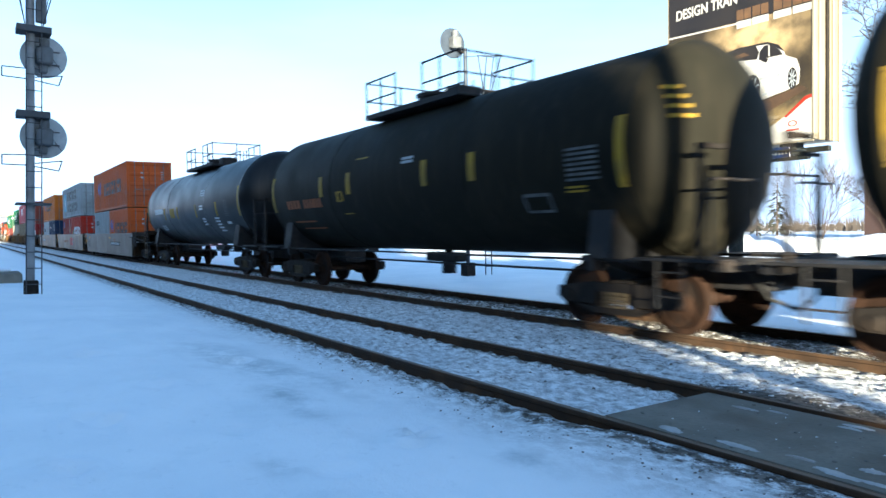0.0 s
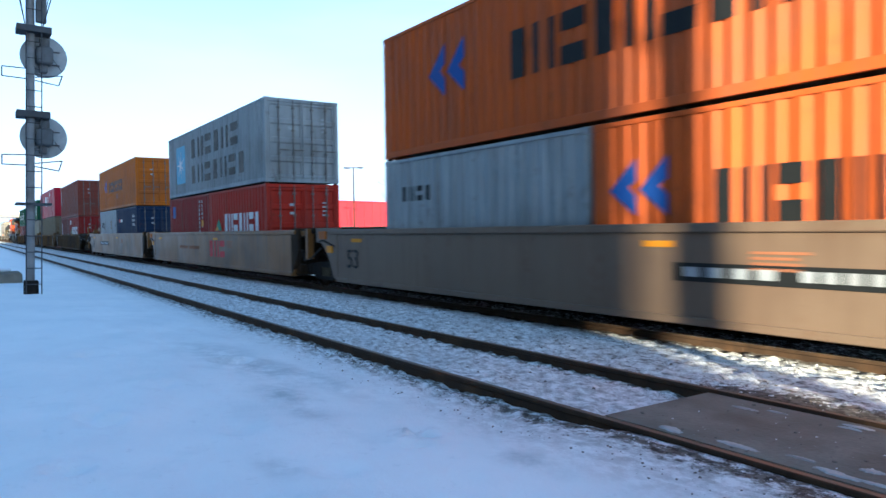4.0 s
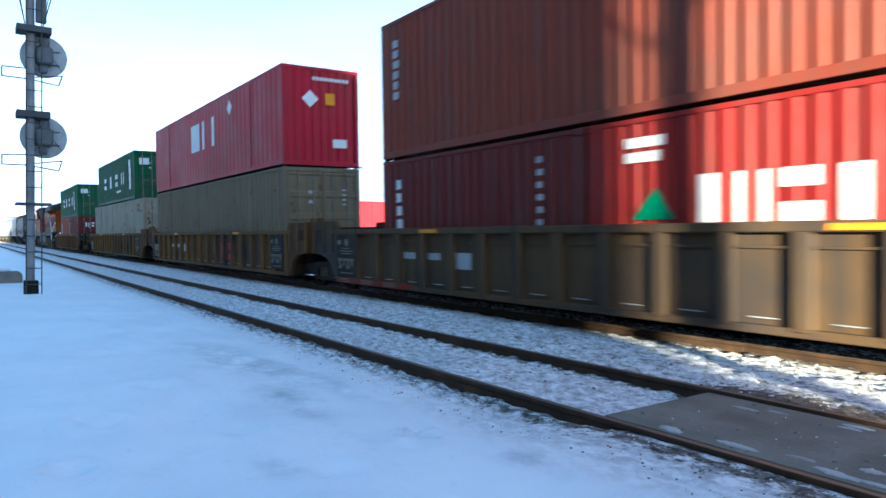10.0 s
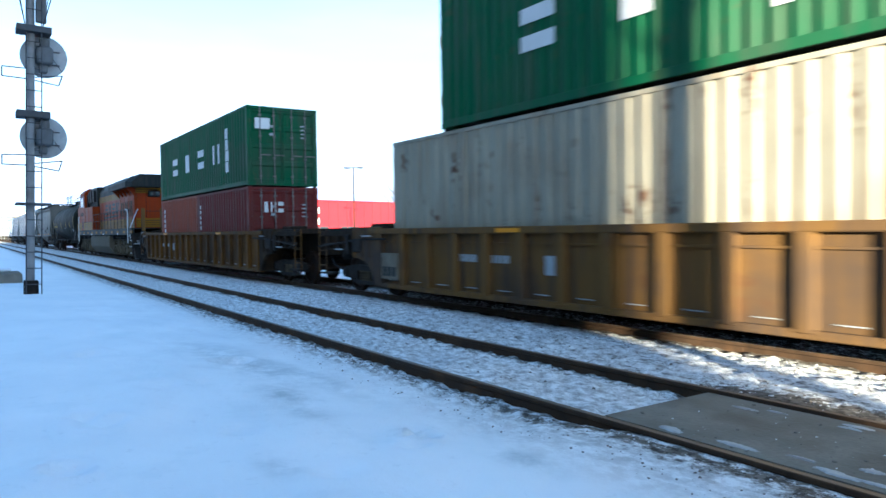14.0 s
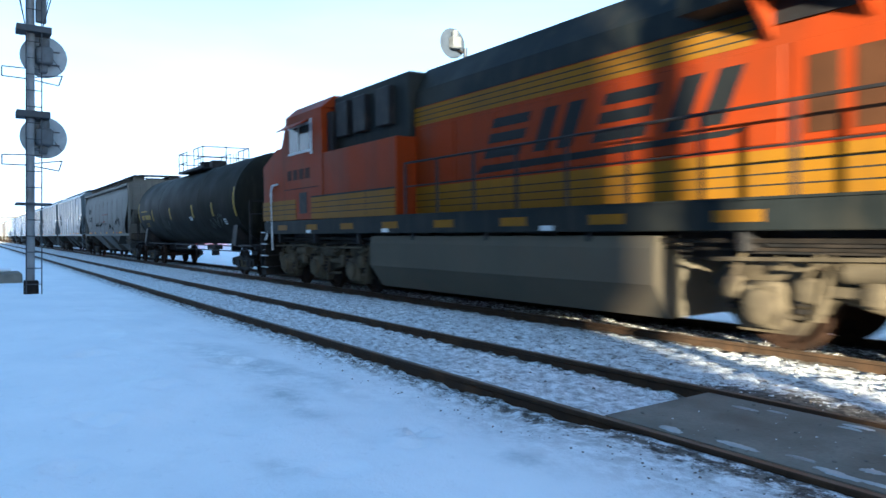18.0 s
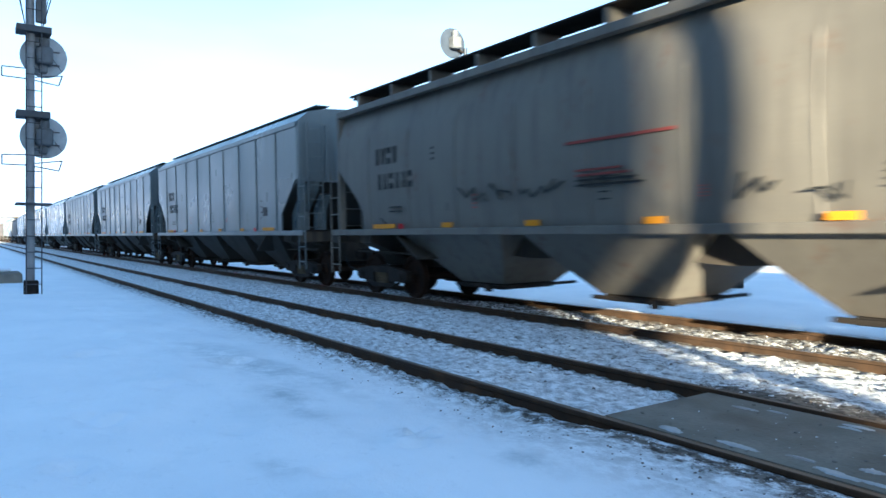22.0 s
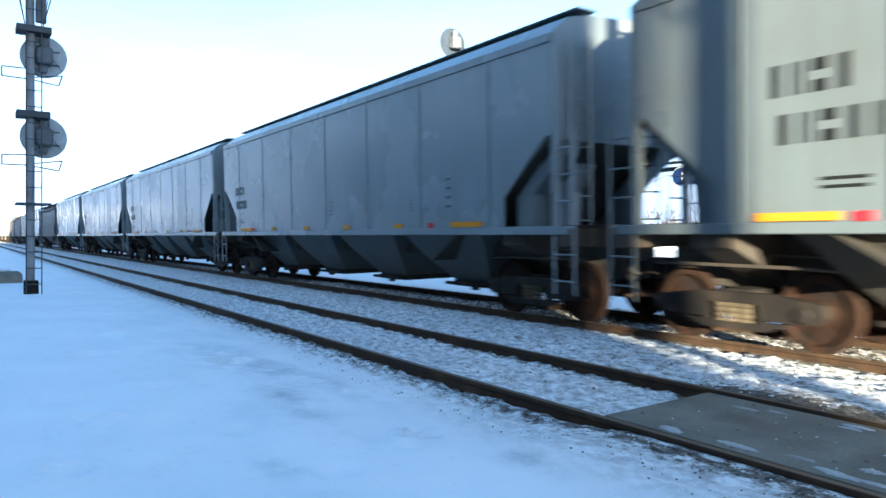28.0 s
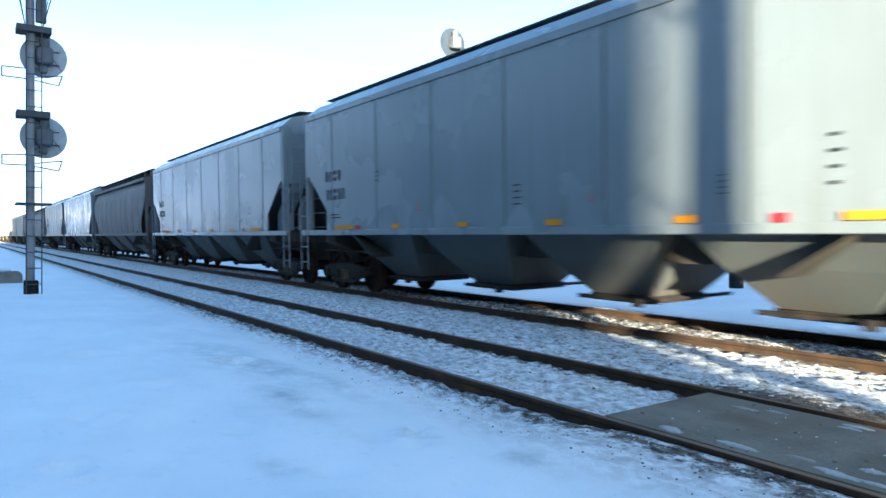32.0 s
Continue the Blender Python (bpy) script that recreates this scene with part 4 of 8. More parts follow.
    if kind == "c":
        at(-6.96, -6.42, 2.15, 2.36, M["oldyellow"], 4, 1, 0.25, label="yellow reporting mark bars")
        at(-6.92, -5.72, 2.52, 2.57, M["oldyellow"], 1, 1, 0)
        at(-6.27, -5.06, 2.15, 2.36, M["oldyellow"], 6, 1, 0.25, label="yellow reporting mark bars")
        at(-6.87, -5.37, 1.80, 2.0, M["oldyellow"], 1, 2, 0.6)
        at(5.88, 6.43, 1.75, 1.98, M["markwhite"], 1, 3, 0.5, label="white stencilled panel of text bars")
        at(1.68, 2.28, 1.97, 2.13, M["markwhite"], 1, 3, 0.4)
        # pale sprayed scrawl
        rr = random.Random(4)
        g = Geo()
        for cx in (-2.5, 5.2):
            p = None
            for i in range(22):
                x, z = cx + (i - 11) * 0.075 + rr.uniform(-0.12, 0.12), 1.9 + rr.uniform(-0.3, 0.26)
                y = -math.sqrt(R * R - (z - Z) ** 2) - 0.012
                if p:
                    g.tube(p, (x, y, z), 0.007, 5)
                p = (x, y, z)
        part("sprayed_scrawl", g, M["scrawl"], body, "pale spray-painted scrawl")


# ---- well cars ----
def make_well_unit(front, rear, trucks, ribbed, material, label, ends):
    """One unit of a double-stack car; origin on the rails at its middle. front, rear: ends of the low well. trucks: (place, end of unit) pairs."""
    car = thing("well_car", label, "well car", "cars of the freight train")
    W, top, bot = 1.46, 1.52, 0.26
    for sy in (-1, 1):
        y0, y1 = sorted((sy * (W - 0.10), sy * W))
        nose = 0.10
        skin0, skin1 = sorted((sy * (W - 0.17), sy * (W - (0.09 if ribbed else 0.03))))
        part("side_plate", Geo().prism([(rear, bot), (front, bot), (front + nose, 0.4), (front + nose, top - 0.08), (rear - 0.1, top - 0.08), (rear - 0.1, 0.4)],
                                       "y", skin0, skin1), material, car)
        part("top_chord", Geo().box(rear - 0.3, front + nose + 0.2, sy * (W - 0.16), sy * (W + 0.02), top - 0.12, top, 0.015), material, car)
        part("bottom_chord", Geo().box(rear, front, sy * (W - 0.16), sy * W, bot, bot + 0.10, 0.01), material, car)
        if ribbed:
            n = 1 + round((front - rear - 0.2) / 0.95)
            for i in range(n):
                x = rear + 0.1 + i * (front - rear - 0.2) / (n - 1)
                part("rib", Geo().box(x - 0.10, x + 0.10, sy * (W - 0.10), sy * (W + 0.02), bot + 0.06, top - 0.11, 0.012), material, car)
                if sy < 0 and i < n - 1:
                    part("tread_plate", Geo().box(x + 0.3, x + 0.6, -W + 0.06, -W + 0.085, bot + 0.17, bot + 0.182), M["signalgrey"], car, "worn white step edge")
            part("ledge", Geo().box(rear, front, sy * (W - 0.10), sy * (W - 0.05), top - 0.30, top - 0.27), material, car)
    part("well_floor", Geo().box(rear, front, -1.3, 1.3, 0.27, 0.33).box(rear, rear + 0.3, -1.3, 1.3, 0.27, 0.37).box(front - 0.3, front, -1.3, 1.3, 0.27, 0.37), M["black"], car)
    for (tx, own), sx in zip(trucks, (1, -1)):
        edge = front if sx > 0 else rear
        end = ends[0] if sx > 0 else ends[1]
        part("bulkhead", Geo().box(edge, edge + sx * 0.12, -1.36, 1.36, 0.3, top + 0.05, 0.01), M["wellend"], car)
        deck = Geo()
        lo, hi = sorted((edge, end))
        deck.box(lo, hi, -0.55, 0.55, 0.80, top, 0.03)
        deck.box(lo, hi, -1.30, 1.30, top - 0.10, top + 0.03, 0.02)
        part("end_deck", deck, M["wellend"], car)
        # raised end gusset that follows the wheels
        for sy in (-1, 1):
            a = abs(end - edge)
            if own > 1:
                a = 1.15
            joint = own < 2
            if joint and not ribbed and sx > 0:
                a = 0.42
            low = 0.90 if joint else 0.86
            hi = 1.72 if joint and ribbed else top + 0.04
            pts = [(edge - sx * 0.05, top + 0.03), (edge + sx * 0.1, hi), (edge + sx * a, hi), (edge + sx * a, low)]
            if joint and ribbed:
                for f in (0.15, 0.55, 0.95):
                    part("end_rib", Geo().box(edge + sx * (a * f - 0.05), edge + sx * (a * f + 0.05), sy * (W - 0.03), sy * (W + 0.015), low + 0.05, hi - 0.02, 0.01), material, car)
                part("end_bracket", Geo().box(edge + sx * (a * 0.62), edge + sx * (a * 0.9), sy * (W - 0.03), sy * (W + 0.01), 1.25, 1.52, 0.015), M["wellend"], car)
                part("end_post", Geo().box(edge + sx * (a - 0.02), edge + sx * (a + 0.12), sy * (W - 0.30), sy * (W - 0.14), low, hi + 0.1, 0.012), material, car)
            if joint and not ribbed and sx < 0:
                pts[-1] = (edge + sx * a, 1.22)
                pts += [(edge + sx * 0.85, 1.18), (edge + sx * 0.6, 1.0), (edge + sx * 0.36, 0.7), (edge + sx * 0.18, 0.36)]
            elif a > 0.7:
                pts += [(edge + sx * 0.95, low), (edge + sx * 0.62, low - 0.06), (edge + sx * 0.34, low - 0.22), (edge + sx * 0.18, 0.40), (edge + sx * 0.12, 0.30)]
            else:
                pts += [(edge + sx * 0.1, 0.45)]
            pts.append((edge - sx * 0.05, 0.30))
            if ribbed and not joint:
                for f in (0.35, 0.62, 0.97):
                    part("end_rib", Geo().box(edge + sx * (a * f - 0.04), edge + sx * (a * f + 0.03), sy * (W - 0.05), sy * (W + 0.01), low + 0.02, top, 0.01), M["wellend"] if own == 2 and sx > 0 else material, car)
            if own > 1:
                # open platform over the wheels: side beam, hangers and rods
                far = end - sx * 0.06
                part("platform_beam", Geo().box(*sorted((edge + sx * a, far)), *sorted((sy * 1.26, sy * 1.42)), 1.36, 1.49, 0.012), M["wellend"], car)
                for f in (0.22, 0.5, 0.8):
                    x = edge + sx * a + (far - edge - sx * a) * f
                    part("hanger", Geo().box(x - 0.05, x + 0.05, *sorted((sy * 1.30, sy * 1.40)), 1.02, 1.38, 0.008), M["wellend"], car)
                part("platform_rod", Geo().path([(edge + sx * (a - 0.1), sy * 1.38, 1.20), (far, sy * 1.38, 1.16)], 0.022).path([(edge + sx * (a - 0.1), sy * 1.36, 1.02), (far, sy * 1.36, 1.04)], 0.018), M["wellend"], car)
                part("platform_brace", Geo().tube((edge + sx * a, sy * 1.32, 1.0), (edge + sx * (a + 0.7), sy * 1.32, 1.38), 0.035, 8), M["wellend"], car)
                part("brake_cylinder", Geo().tube((edge + sx * (a + 0.2), sy * 1.1, 1.16), (edge + sx * (a + 0.75), sy * 1.1, 1.16), 0.13, 12), M["castgrey"], car)
            # front gussets take the darker materials: their shade is in the colour
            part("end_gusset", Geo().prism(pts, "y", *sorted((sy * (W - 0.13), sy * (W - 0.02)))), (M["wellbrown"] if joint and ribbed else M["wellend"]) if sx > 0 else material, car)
        if own < 2 and not ribbed:
            if sx > 0:
                part("end_ladder", ladder(edge + 0.66, -1.38, 0.42, 1.52, 0.36), M["wellend"], car)
                part("end_bracket", Geo().box(edge + 0.85, edge + 1.0, -1.40, -1.22, 0.75, 1.55, 0.012).box(edge + 0.45, edge + 1.0, -1.36, -1.2, 1.36, 1.5, 0.012), material, car)
                part("brake_hose", Geo().path([(edge + 0.4, -1.3, 1.0), (edge + 0.7, -1.36, 0.72), (edge + 1.1, -1.34, 0.78), (edge + 1.4, -1.2, 1.05)], 0.024), M["rubber"], car)
            else:
                part("end_bracket", Geo().box(edge - 0.95, edge - 0.55, -1.475, -1.42, 1.28, 1.48, 0.012), M["orange2"], car, "orange end bracket")
                part("notice_plate", Geo().box(edge - 0.5, edge - 0.2, -1.47, -1.43, 0.95, 1.12, 0.004), M["markyellow"], car, "yellow notice plate")
                part("brake_pipe", Geo().path([(edge - 0.1, -1.47, 1.12), (edge - 0.7, -1.46, 1.25), (edge - 1.2, -1.4, 1.2)], 0.02), M["castgrey"], car)
        if own:
            make_truck(car, tx)
            if own > 1:
                make_coupler(car, end + sx * 0.12, sx)
                g = ladder(end - sx * 0.05, -1.38, 0.45, 1.55, 0.42)
                part("end_ladder", g, material, car)
                hr = Geo().path([(end, -1.35, 1.6), (end, -1.35, 2.15), (end, -0.9, 2.15), (end, -0.9, 1.6)], 0.018)
                if not ribbed:
                    part("grab_rail", hr, material, car)
                part("step", Geo().box(end - sx * 0.55, end, -1.42, -1.15, 0.42, 0.46, 0.005), M["castgrey"], car)
        if own > 1:
            part("brake_pipe", Geo().path([(edge - sx * 0.4, -1.475, 1.3), (edge + sx * 0.8, -1.475, 1.28), (end, -1.475, 1.1)], 0.022), M["castgrey"], car)
            part("valve_box", Geo().box(edge + sx * 0.7, edge + sx * 1.1, -1.5, -1.4, 1.0, 1.3, 0.02).box(edge + sx * 1.3, edge + sx * 1.45, -1.5, -1.4, 0.95, 1.4, 0.02), M["castgrey"], car)
            part("hand_hold", Geo().path([(edge + sx * 0.2, -1.50, 1.36), (edge + sx * 0.6, -1.50, 1.36)], 0.015).path([(edge + sx * 1.6, -1.50, 1.05), (edge + sx * 2.0, -1.50, 1.05)], 0.015), M["steel"], car)
        if own == 2:
            part("deck_clutter", Geo().box(edge + sx * 0.5, edge + sx * 1.3, -0.9, -0.4, top + 0.03, top + 0.12, 0.03), M["wellend"], car)
        if own > 2:
            bx, by = edge + sx * 1.3, -0.3
            stand = part("brake_stand", Geo().box(bx - 0.12, bx + 0.12, by - 0.1, by + 0.1, top, 2.15, 0.02).box(bx - 0.3, bx + 0.2, by - 0.16, by + 0.16, 1.95, 2.25, 0.04), material, car)
            ring = Geo()
            pts = [(bx + sx * 0.22, by + 0.29 * math.cos(6.2832 * i / 14), 2.12 + 0.29 * math.sin(6.2832 * i / 14)) for i in range(15)]
            ring.path(pts, 0.022, 5)
            for i in (0, 5, 9):
                ring.tube((bx + sx * 0.2, by, 2.12), pts[i], 0.016, 5)
            part("brake_wheel", ring, M["castgrey"], stand)
            for k in (0.45, 0.9, 1.35, 1.75):
                part("end_bracket", Geo().box(edge + sx * k, edge + sx * (k + 0.16), -1.34, -1.0, 1.05 + 0.1 * (k > 1), 1.5, 0.02), material, car)
            part("cross_beam", Geo().box(edge + sx * 1.3, edge + sx * 2.05, -1.42, -1.32, 1.18, 1.30, 0.01), material, car)
            part("deck_clutter", Geo().box(edge + sx * 0.1, edge + sx * 1.0, -0.9, -0.4, top + 0.16, top + 0.42, 0.03).box(edge + sx * 0.9, edge + sx * 1.2, -1.2, -0.9, top + 0.03, top + 0.3, 0.03), material, car)
            part("side_post", Geo().box(end - sx * 0.12, end, -1.44, -1.34, 0.5, 2.0, 0.01), material, car)
    return car


def data_panel(car, x):
    """A dark panel with a round mark, rows of pale text bars and a row of large blocks, flush with the ribs."""
    plate = part("data_panel", Geo().box(x - 0.49, x + 0.49, -1.490, -1.40, 0.42, 1.40, 0.01), M["paneldark"], car, "grimy dark data panel with pale text bars")
    for k in range(4):
        w = (0.50, 0.7, 0.45, 0.62)[k] * 0.5
        z = (0.94, 1.00, 1.06, 0.49)[k]
        part("text_bar", Geo().box(x - w, x + w, -1.496, -1.488, z, z + 0.022), M["panelpale"], plate)
    for k in range(4):
        a = x - 0.40 + k * 0.205
        cells = ((a, a + 0.16, 0.60, 0.66), (a, a + 0.16, 0.78, 0.84), (a + 0.05, a + 0.12, 0.66, 0.78))[k % 2:]
        g = Geo()
        for p, q, u, v in cells:
            g.box(p, q, -1.496, -1.488, u, v)
        part("number_block", g, M["panelpale"], plate)
    part("text_bar", Geo().box(x - 0.42, x - 0.26, -1.496, -1.488, 1.16, 1.26), M["panelpale"], plate)
    part("round_mark", Geo().lathe([(0.0, 0.0), (0.085, 0.0), (0.085, 0.006), (0, 0.007)], (x + 0.02, -1.489, 1.21), (0, -1, 0), 18), M["panelpale"], plate)
    return plate


def well_marks(car, front, rear, ribbed, word=0.0, number=False, panel=False, board=0.0):
    Y = -1.435 if not ribbed else -1.376
    mid = (front + rear) / 2
    if not ribbed:
        mb = mid + (board or -0.8)
        if board:
            marks(car, "number_board", mb - 3.1, mb - 0.0, 0.80, 1.03, Y - 0.0, M["markdark"], 1, 1, 0)
        marks(car, "number_block", mb - 3.0, mb - 1.7, 0.86, 0.98, Y - 0.006, M["signalgrey"] if board else M["markbrown"], 4, 1, 0.35)
        marks(car, "number_block", mb - 1.5, mb - 0.1, 0.86, 0.98, Y - 0.006, M["signalgrey"] if board else M["markbrown"], 6, 1, 0.35)
        marks(car, "text_block", mid + 2.2, mid + 3.6, 0.95, 1.2, Y, M["markbrown"], 1, 4, 0.5)
        marks(car, "reflector", mid + 1.0, mid + 1.5, 1.22, 1.30, Y, M["markyellow"], 1, 1, 0)
        marks(car, "reflector", rear + 0.8, rear + 1.3, 1.22, 1.30, Y, M["markyellow"], 1, 1, 0)
        if word:
            marks(car, "lettering_shape", word - 1.0, word + 1.0, 0.62, 1.2, Y, M["markred"], 3, 1, 0.25, True, "large faded red lettering shapes")
    else:
        if panel:
            if panel is True:
                data_panel(car, front - 0.73)
            else:
                data_panel(car, rear + 0.62)
                band = part("sill_band", Geo().box(rear + 0.1, rear + 3.4, -1.474, -1.455, 0.265, 0.40, 0.004), M["sillred"], car, "dull red band along the bottom sill")
                for x in (rear + 0.5, rear + 1.6, rear + 2.6):
                    for k in range(3):
                        part("text_bar", Geo().box(x - 0.25, x + 0.25, -1.479, -1.472, 0.29 + 0.035 * k, 0.305 + 0.035 * k), M["panelpale"], band)
            if panel is True:
                part("number_panel", Geo().box(rear + 0.25, rear + 0.92, -1.490, -1.40, 0.45, 1.0, 0.01), M["panelpale"], car, "dirty pale panel with dark bars")
                marks(car, "number_block", rear + 0.3, rear + 0.87, 0.52, 0.72, -1.492, M["markdark"], 3, 1, 0.3)
        marks(car, "placard", mid - 3.2, mid - 2.75, 0.75, 1.05, Y, M["signalgrey"], 1, 1, 0)
        marks(car, "number_block", rear + 2.9, rear + 3.5, 0.9, 1.03, Y, M["signalgrey"], 4, 1, 0.25)
        marks(car, "number_block", rear + 3.65, rear + 4.4, 0.9, 1.03, Y, M["signalgrey"], 6, 1, 0.25)
        for x in (mid - 4.0, mid + 3.9):
            marks(car, "reflector", x - 0.3, x + 0.3, 1.42, 1.49, -1.483, M["markyellow"], 1, 1, 0)
        if word:
            marks(car, "lettering_shape", word - 1.35, word + 1.35, 0.55, 1.12, Y, M["markred"], 3, 1, 0.25, True, "large red lettering shapes")
    if number:
        cu = bpy.data.curves.new("size_number", "FONT")
        cu.body, cu.size, cu.extrude = "53", 0.62, 0.003
        tmp = bpy.data.objects.new("size_number", cu)
        me = bpy.data.meshes.new_from_object(tmp)
        bpy.data.objects.remove(tmp)
        me.materials.append(M["markdark"])
        ob = new("size_number", me)
        ob.parent = car
        ob.matrix_basis = pose(rear + 0.55, Y - 0.004, 0.62, 90, 0, 0)


# ---- covered hoppers ----
def make_hopper(material, label, ribs=9, walkway=False, curved=False, reflectors=True, mark=True, bays=None):
    """Origin on the rails under its middle. Side sheets with cut lower corners, roof with hatches, sloped ends and three outlets."""
    car = thing("covered_hopper_car", label, "hopper car", "cars of the freight train")
    L, W, sill, eave, crown = 7.95, 1.58, 1.50, 4.36 - 0.16 * curved, 4.80 - 0.36 * curved
    cut = [(-L + 1.15, sill), (L - 1.15, sill), (L - 1.15, 1.98), (L - 0.12, 2.86), (L, 2.86), (L, eave), (-L, eave), (-L, 2.86), (-L + 0.12, 2.86), (-L + 1.15, 1.98)]
    for sy in (-1, 1):
        g = Geo()
        if curved:
            # side sheets that bulge outwards
            zs = [sill + (eave - sill) * i / 8 for i in range(9)]

            def y_at(z):
                u = (z - sill) / (eave - sill)
                return sy * (W - 0.10 + 0.13 * math.sin(math.pi * min(1, u * 0.9 + 0.1)) - 0.14 * max(0, u - 0.8) * 4)

            def x_at(z):
                return L - 1.15 if z < 1.98 else (L - 1.15 + 1.05 * (z - 1.98) / 0.88 if z < 2.86 else L)
            vs = []
            for z in zs:
                vs += [(-x_at(z), y_at(z), z), (x_at(z), y_at(z), z)]
            g.add(vs, [(2 * i, 2 * i + 1, 2 * i + 3, 2 * i + 2) for i in range(8)], True)
            inner = [(x, y - sy * 0.03, z) for x, y, z in vs]
            g.add(inner, [(2 * i, 2 * i + 1, 2 * i + 3, 2 * i + 2) for i in range(8)], True)
        else:
            g.prism(cut, "y", *sorted((sy * (W - 0.04), sy * W)))
        sheet = part("side_sheet", g, material, car)
        for i in range(ribs):
            x = -L + 1.5 + i * (2 * L - 3.0) / (ribs - 1)
            zs = (sill, sill + 0.35 * (eave - sill), sill + 0.7 * (eave - sill), eave)
            if curved:
                rib = Geo()
                for a, b in zip(zs, zs[1:]):
                    rib.add([(x + dx, (y_at(z) + sy * d), z) for z in (a, b) for dx, d in ((-0.035, 0.0), (0, 0.022), (0.035, 0.0))],
                            [(0, 1, 4, 3), (1, 2, 5, 4)])
            else:
                d = 0.022 if ribs > 7 else 0.008
                rib = Geo().prism([(x - 0.03, sy * (W - 0.002)), (x + 0.03, sy * (W - 0.002)), (x + 0.018, sy * (W + d)), (x - 0.018, sy * (W + d))], "z", sill + 0.02, eave - 0.12)
            part("side_rib", rib, M["hopperseam"] if not curved else material, sheet)
        part("side_sill", Geo().box(-L - 0.35, L + 0.35, sy * (W - 0.16), sy * (W + 0.025), sill - 0.12, sill + 0.01, 0.015), material, car)
        part("top_chord", Geo().box(-L, L, sy * (W - 0.12), sy * (W + 0.03), eave - 0.12, eave + 0.02, 0.012), material, car)
    # roof with a shallow camber
    arc = [(-W, eave)] + [(-1.22, crown - 0.14), (-0.7, crown - 0.03), (0, crown), (0.7, crown - 0.03), (1.22, crown - 0.14)] + [(W, eave), (W, eave - 0.05), (-W, eave - 0.05)]
    part("roof", Geo().prism(arc, "x", -L, L), material, car)
    hatch = Geo().box(-L + 0.8, L - 0.8, -0.34, 0.34, crown - 0.05, crown + 0.12, 0.03)
    part("trough_hatch", hatch, material, car)
    for i in range(8):
        x = -L + 1.4 + i * (2 * L - 2.8) / 7
        part("hatch_batten", Geo().box(x - 0.04, x + 0.04, -0.42, 0.42, crown + 0.12, crown + 0.17, 0.01), M["castgrey"], car)
    if walkway:
        for y in (-0.92, 0.92):
            part("roof_walkway", Geo().box(-L - 0.1, L + 0.1, y - 0.30, y + 0.30, crown + 0.17, crown + 0.21, 0.008), M["castgrey"], car)
            for i in range(11):
                x = -L + 0.3 + i * (2 * L - 0.6) / 10
                part("walkway_bracket", Geo().box(x - 0.04, x + 0.04, y - 0.28, y + 0.28, crown - 0.15, crown + 0.17), material, car)
        part("roof_walkway", Geo().box(L - 0.6, L + 0.35, -1.0, 1.0, crown + 0.171, crown + 0.211, 0.008), M["castgrey"], car)
        part("roof_walkway", Geo().box(-L - 0.35, -L + 0.6, -1.0, 1.0, crown + 0.171, crown + 0.211, 0.008), M["castgrey"], car)
    else:
        for y in (-0.85, 0.85):
            part("roof_walkway", Geo().box(-L, L, y - 0.16, y + 0.25, crown + 0.02, crown + 0.05, 0.006), M["hopperseam"], car)
            for sx in (-1, 1):
                part("grab_rail", Geo().path([(sx * (L - 0.05), y * 1.2, eave + 0.02), (sx * (L - 0.05), y * 1.2, eave + 0.30), (sx * (L - 0.9), y * 1.2, eave + 0.30), (sx * (L - 0.9), y * 1.2, eave + 0.1)], 0.016), M["castgrey"], car)
    for sx in (-1, 1):
        part("end_sheet", Geo().box(sx * (L - 0.03), sx * (L + 0.02), -W + 0.02, W - 0.02, 2.80, eave, 0.005), material, car)
        for y in (-0.75, 0.75):
            part("end_rib", Geo().box(sx * (L + 0.015), sx * (L + 0.07), y - 0.05, y + 0.05, 2.8, eave - 0.05, 0.01), material, car)
        # slope sheet under the end, its shade put into the dark bay paint
        x1, x2 = sx * (L - 0.02), sx * (L - 3.3)
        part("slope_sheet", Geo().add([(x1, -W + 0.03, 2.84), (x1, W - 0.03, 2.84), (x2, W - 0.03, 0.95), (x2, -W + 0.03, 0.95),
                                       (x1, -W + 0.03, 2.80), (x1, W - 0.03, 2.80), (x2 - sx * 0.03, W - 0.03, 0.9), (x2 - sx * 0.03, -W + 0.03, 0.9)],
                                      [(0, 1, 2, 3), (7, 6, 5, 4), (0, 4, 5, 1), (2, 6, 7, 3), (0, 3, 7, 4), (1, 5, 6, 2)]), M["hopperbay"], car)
        part("end_sill", Geo().box(sx * (L + 0.1), sx * (L + 0.42), -W, W, sill - 0.30, sill - 0.02, 0.015).box(sx * (L - 3.0), sx * (L + 0.35), -0.36, 0.36, 0.66, 1.46, 0.02), M["belly"], car)
        part("body_bolster", Geo().prism([(-1.46, 1.40), (-1.46, 1.22), (-0.4, 0.80), (0.4, 0.80), (1.46, 1.22), (1.46, 1.40)], "x", sx * (L - 1.05) - 0.26, sx * (L - 1.05) + 0.26), M["belly"], car)
        part("brake_rod", Geo().path([(sx * (L - 3.2), -0.9, 0.92), (sx * (L - 1.9), -1.0, 0.98), (sx * (L + 0.1), -1.05, 1.0)], 0.024).path([(sx * (L - 3.2), -0.7, 1.1), (sx * (L - 0.2), -0.8, 1.12)], 0.02), M["belly"], car)
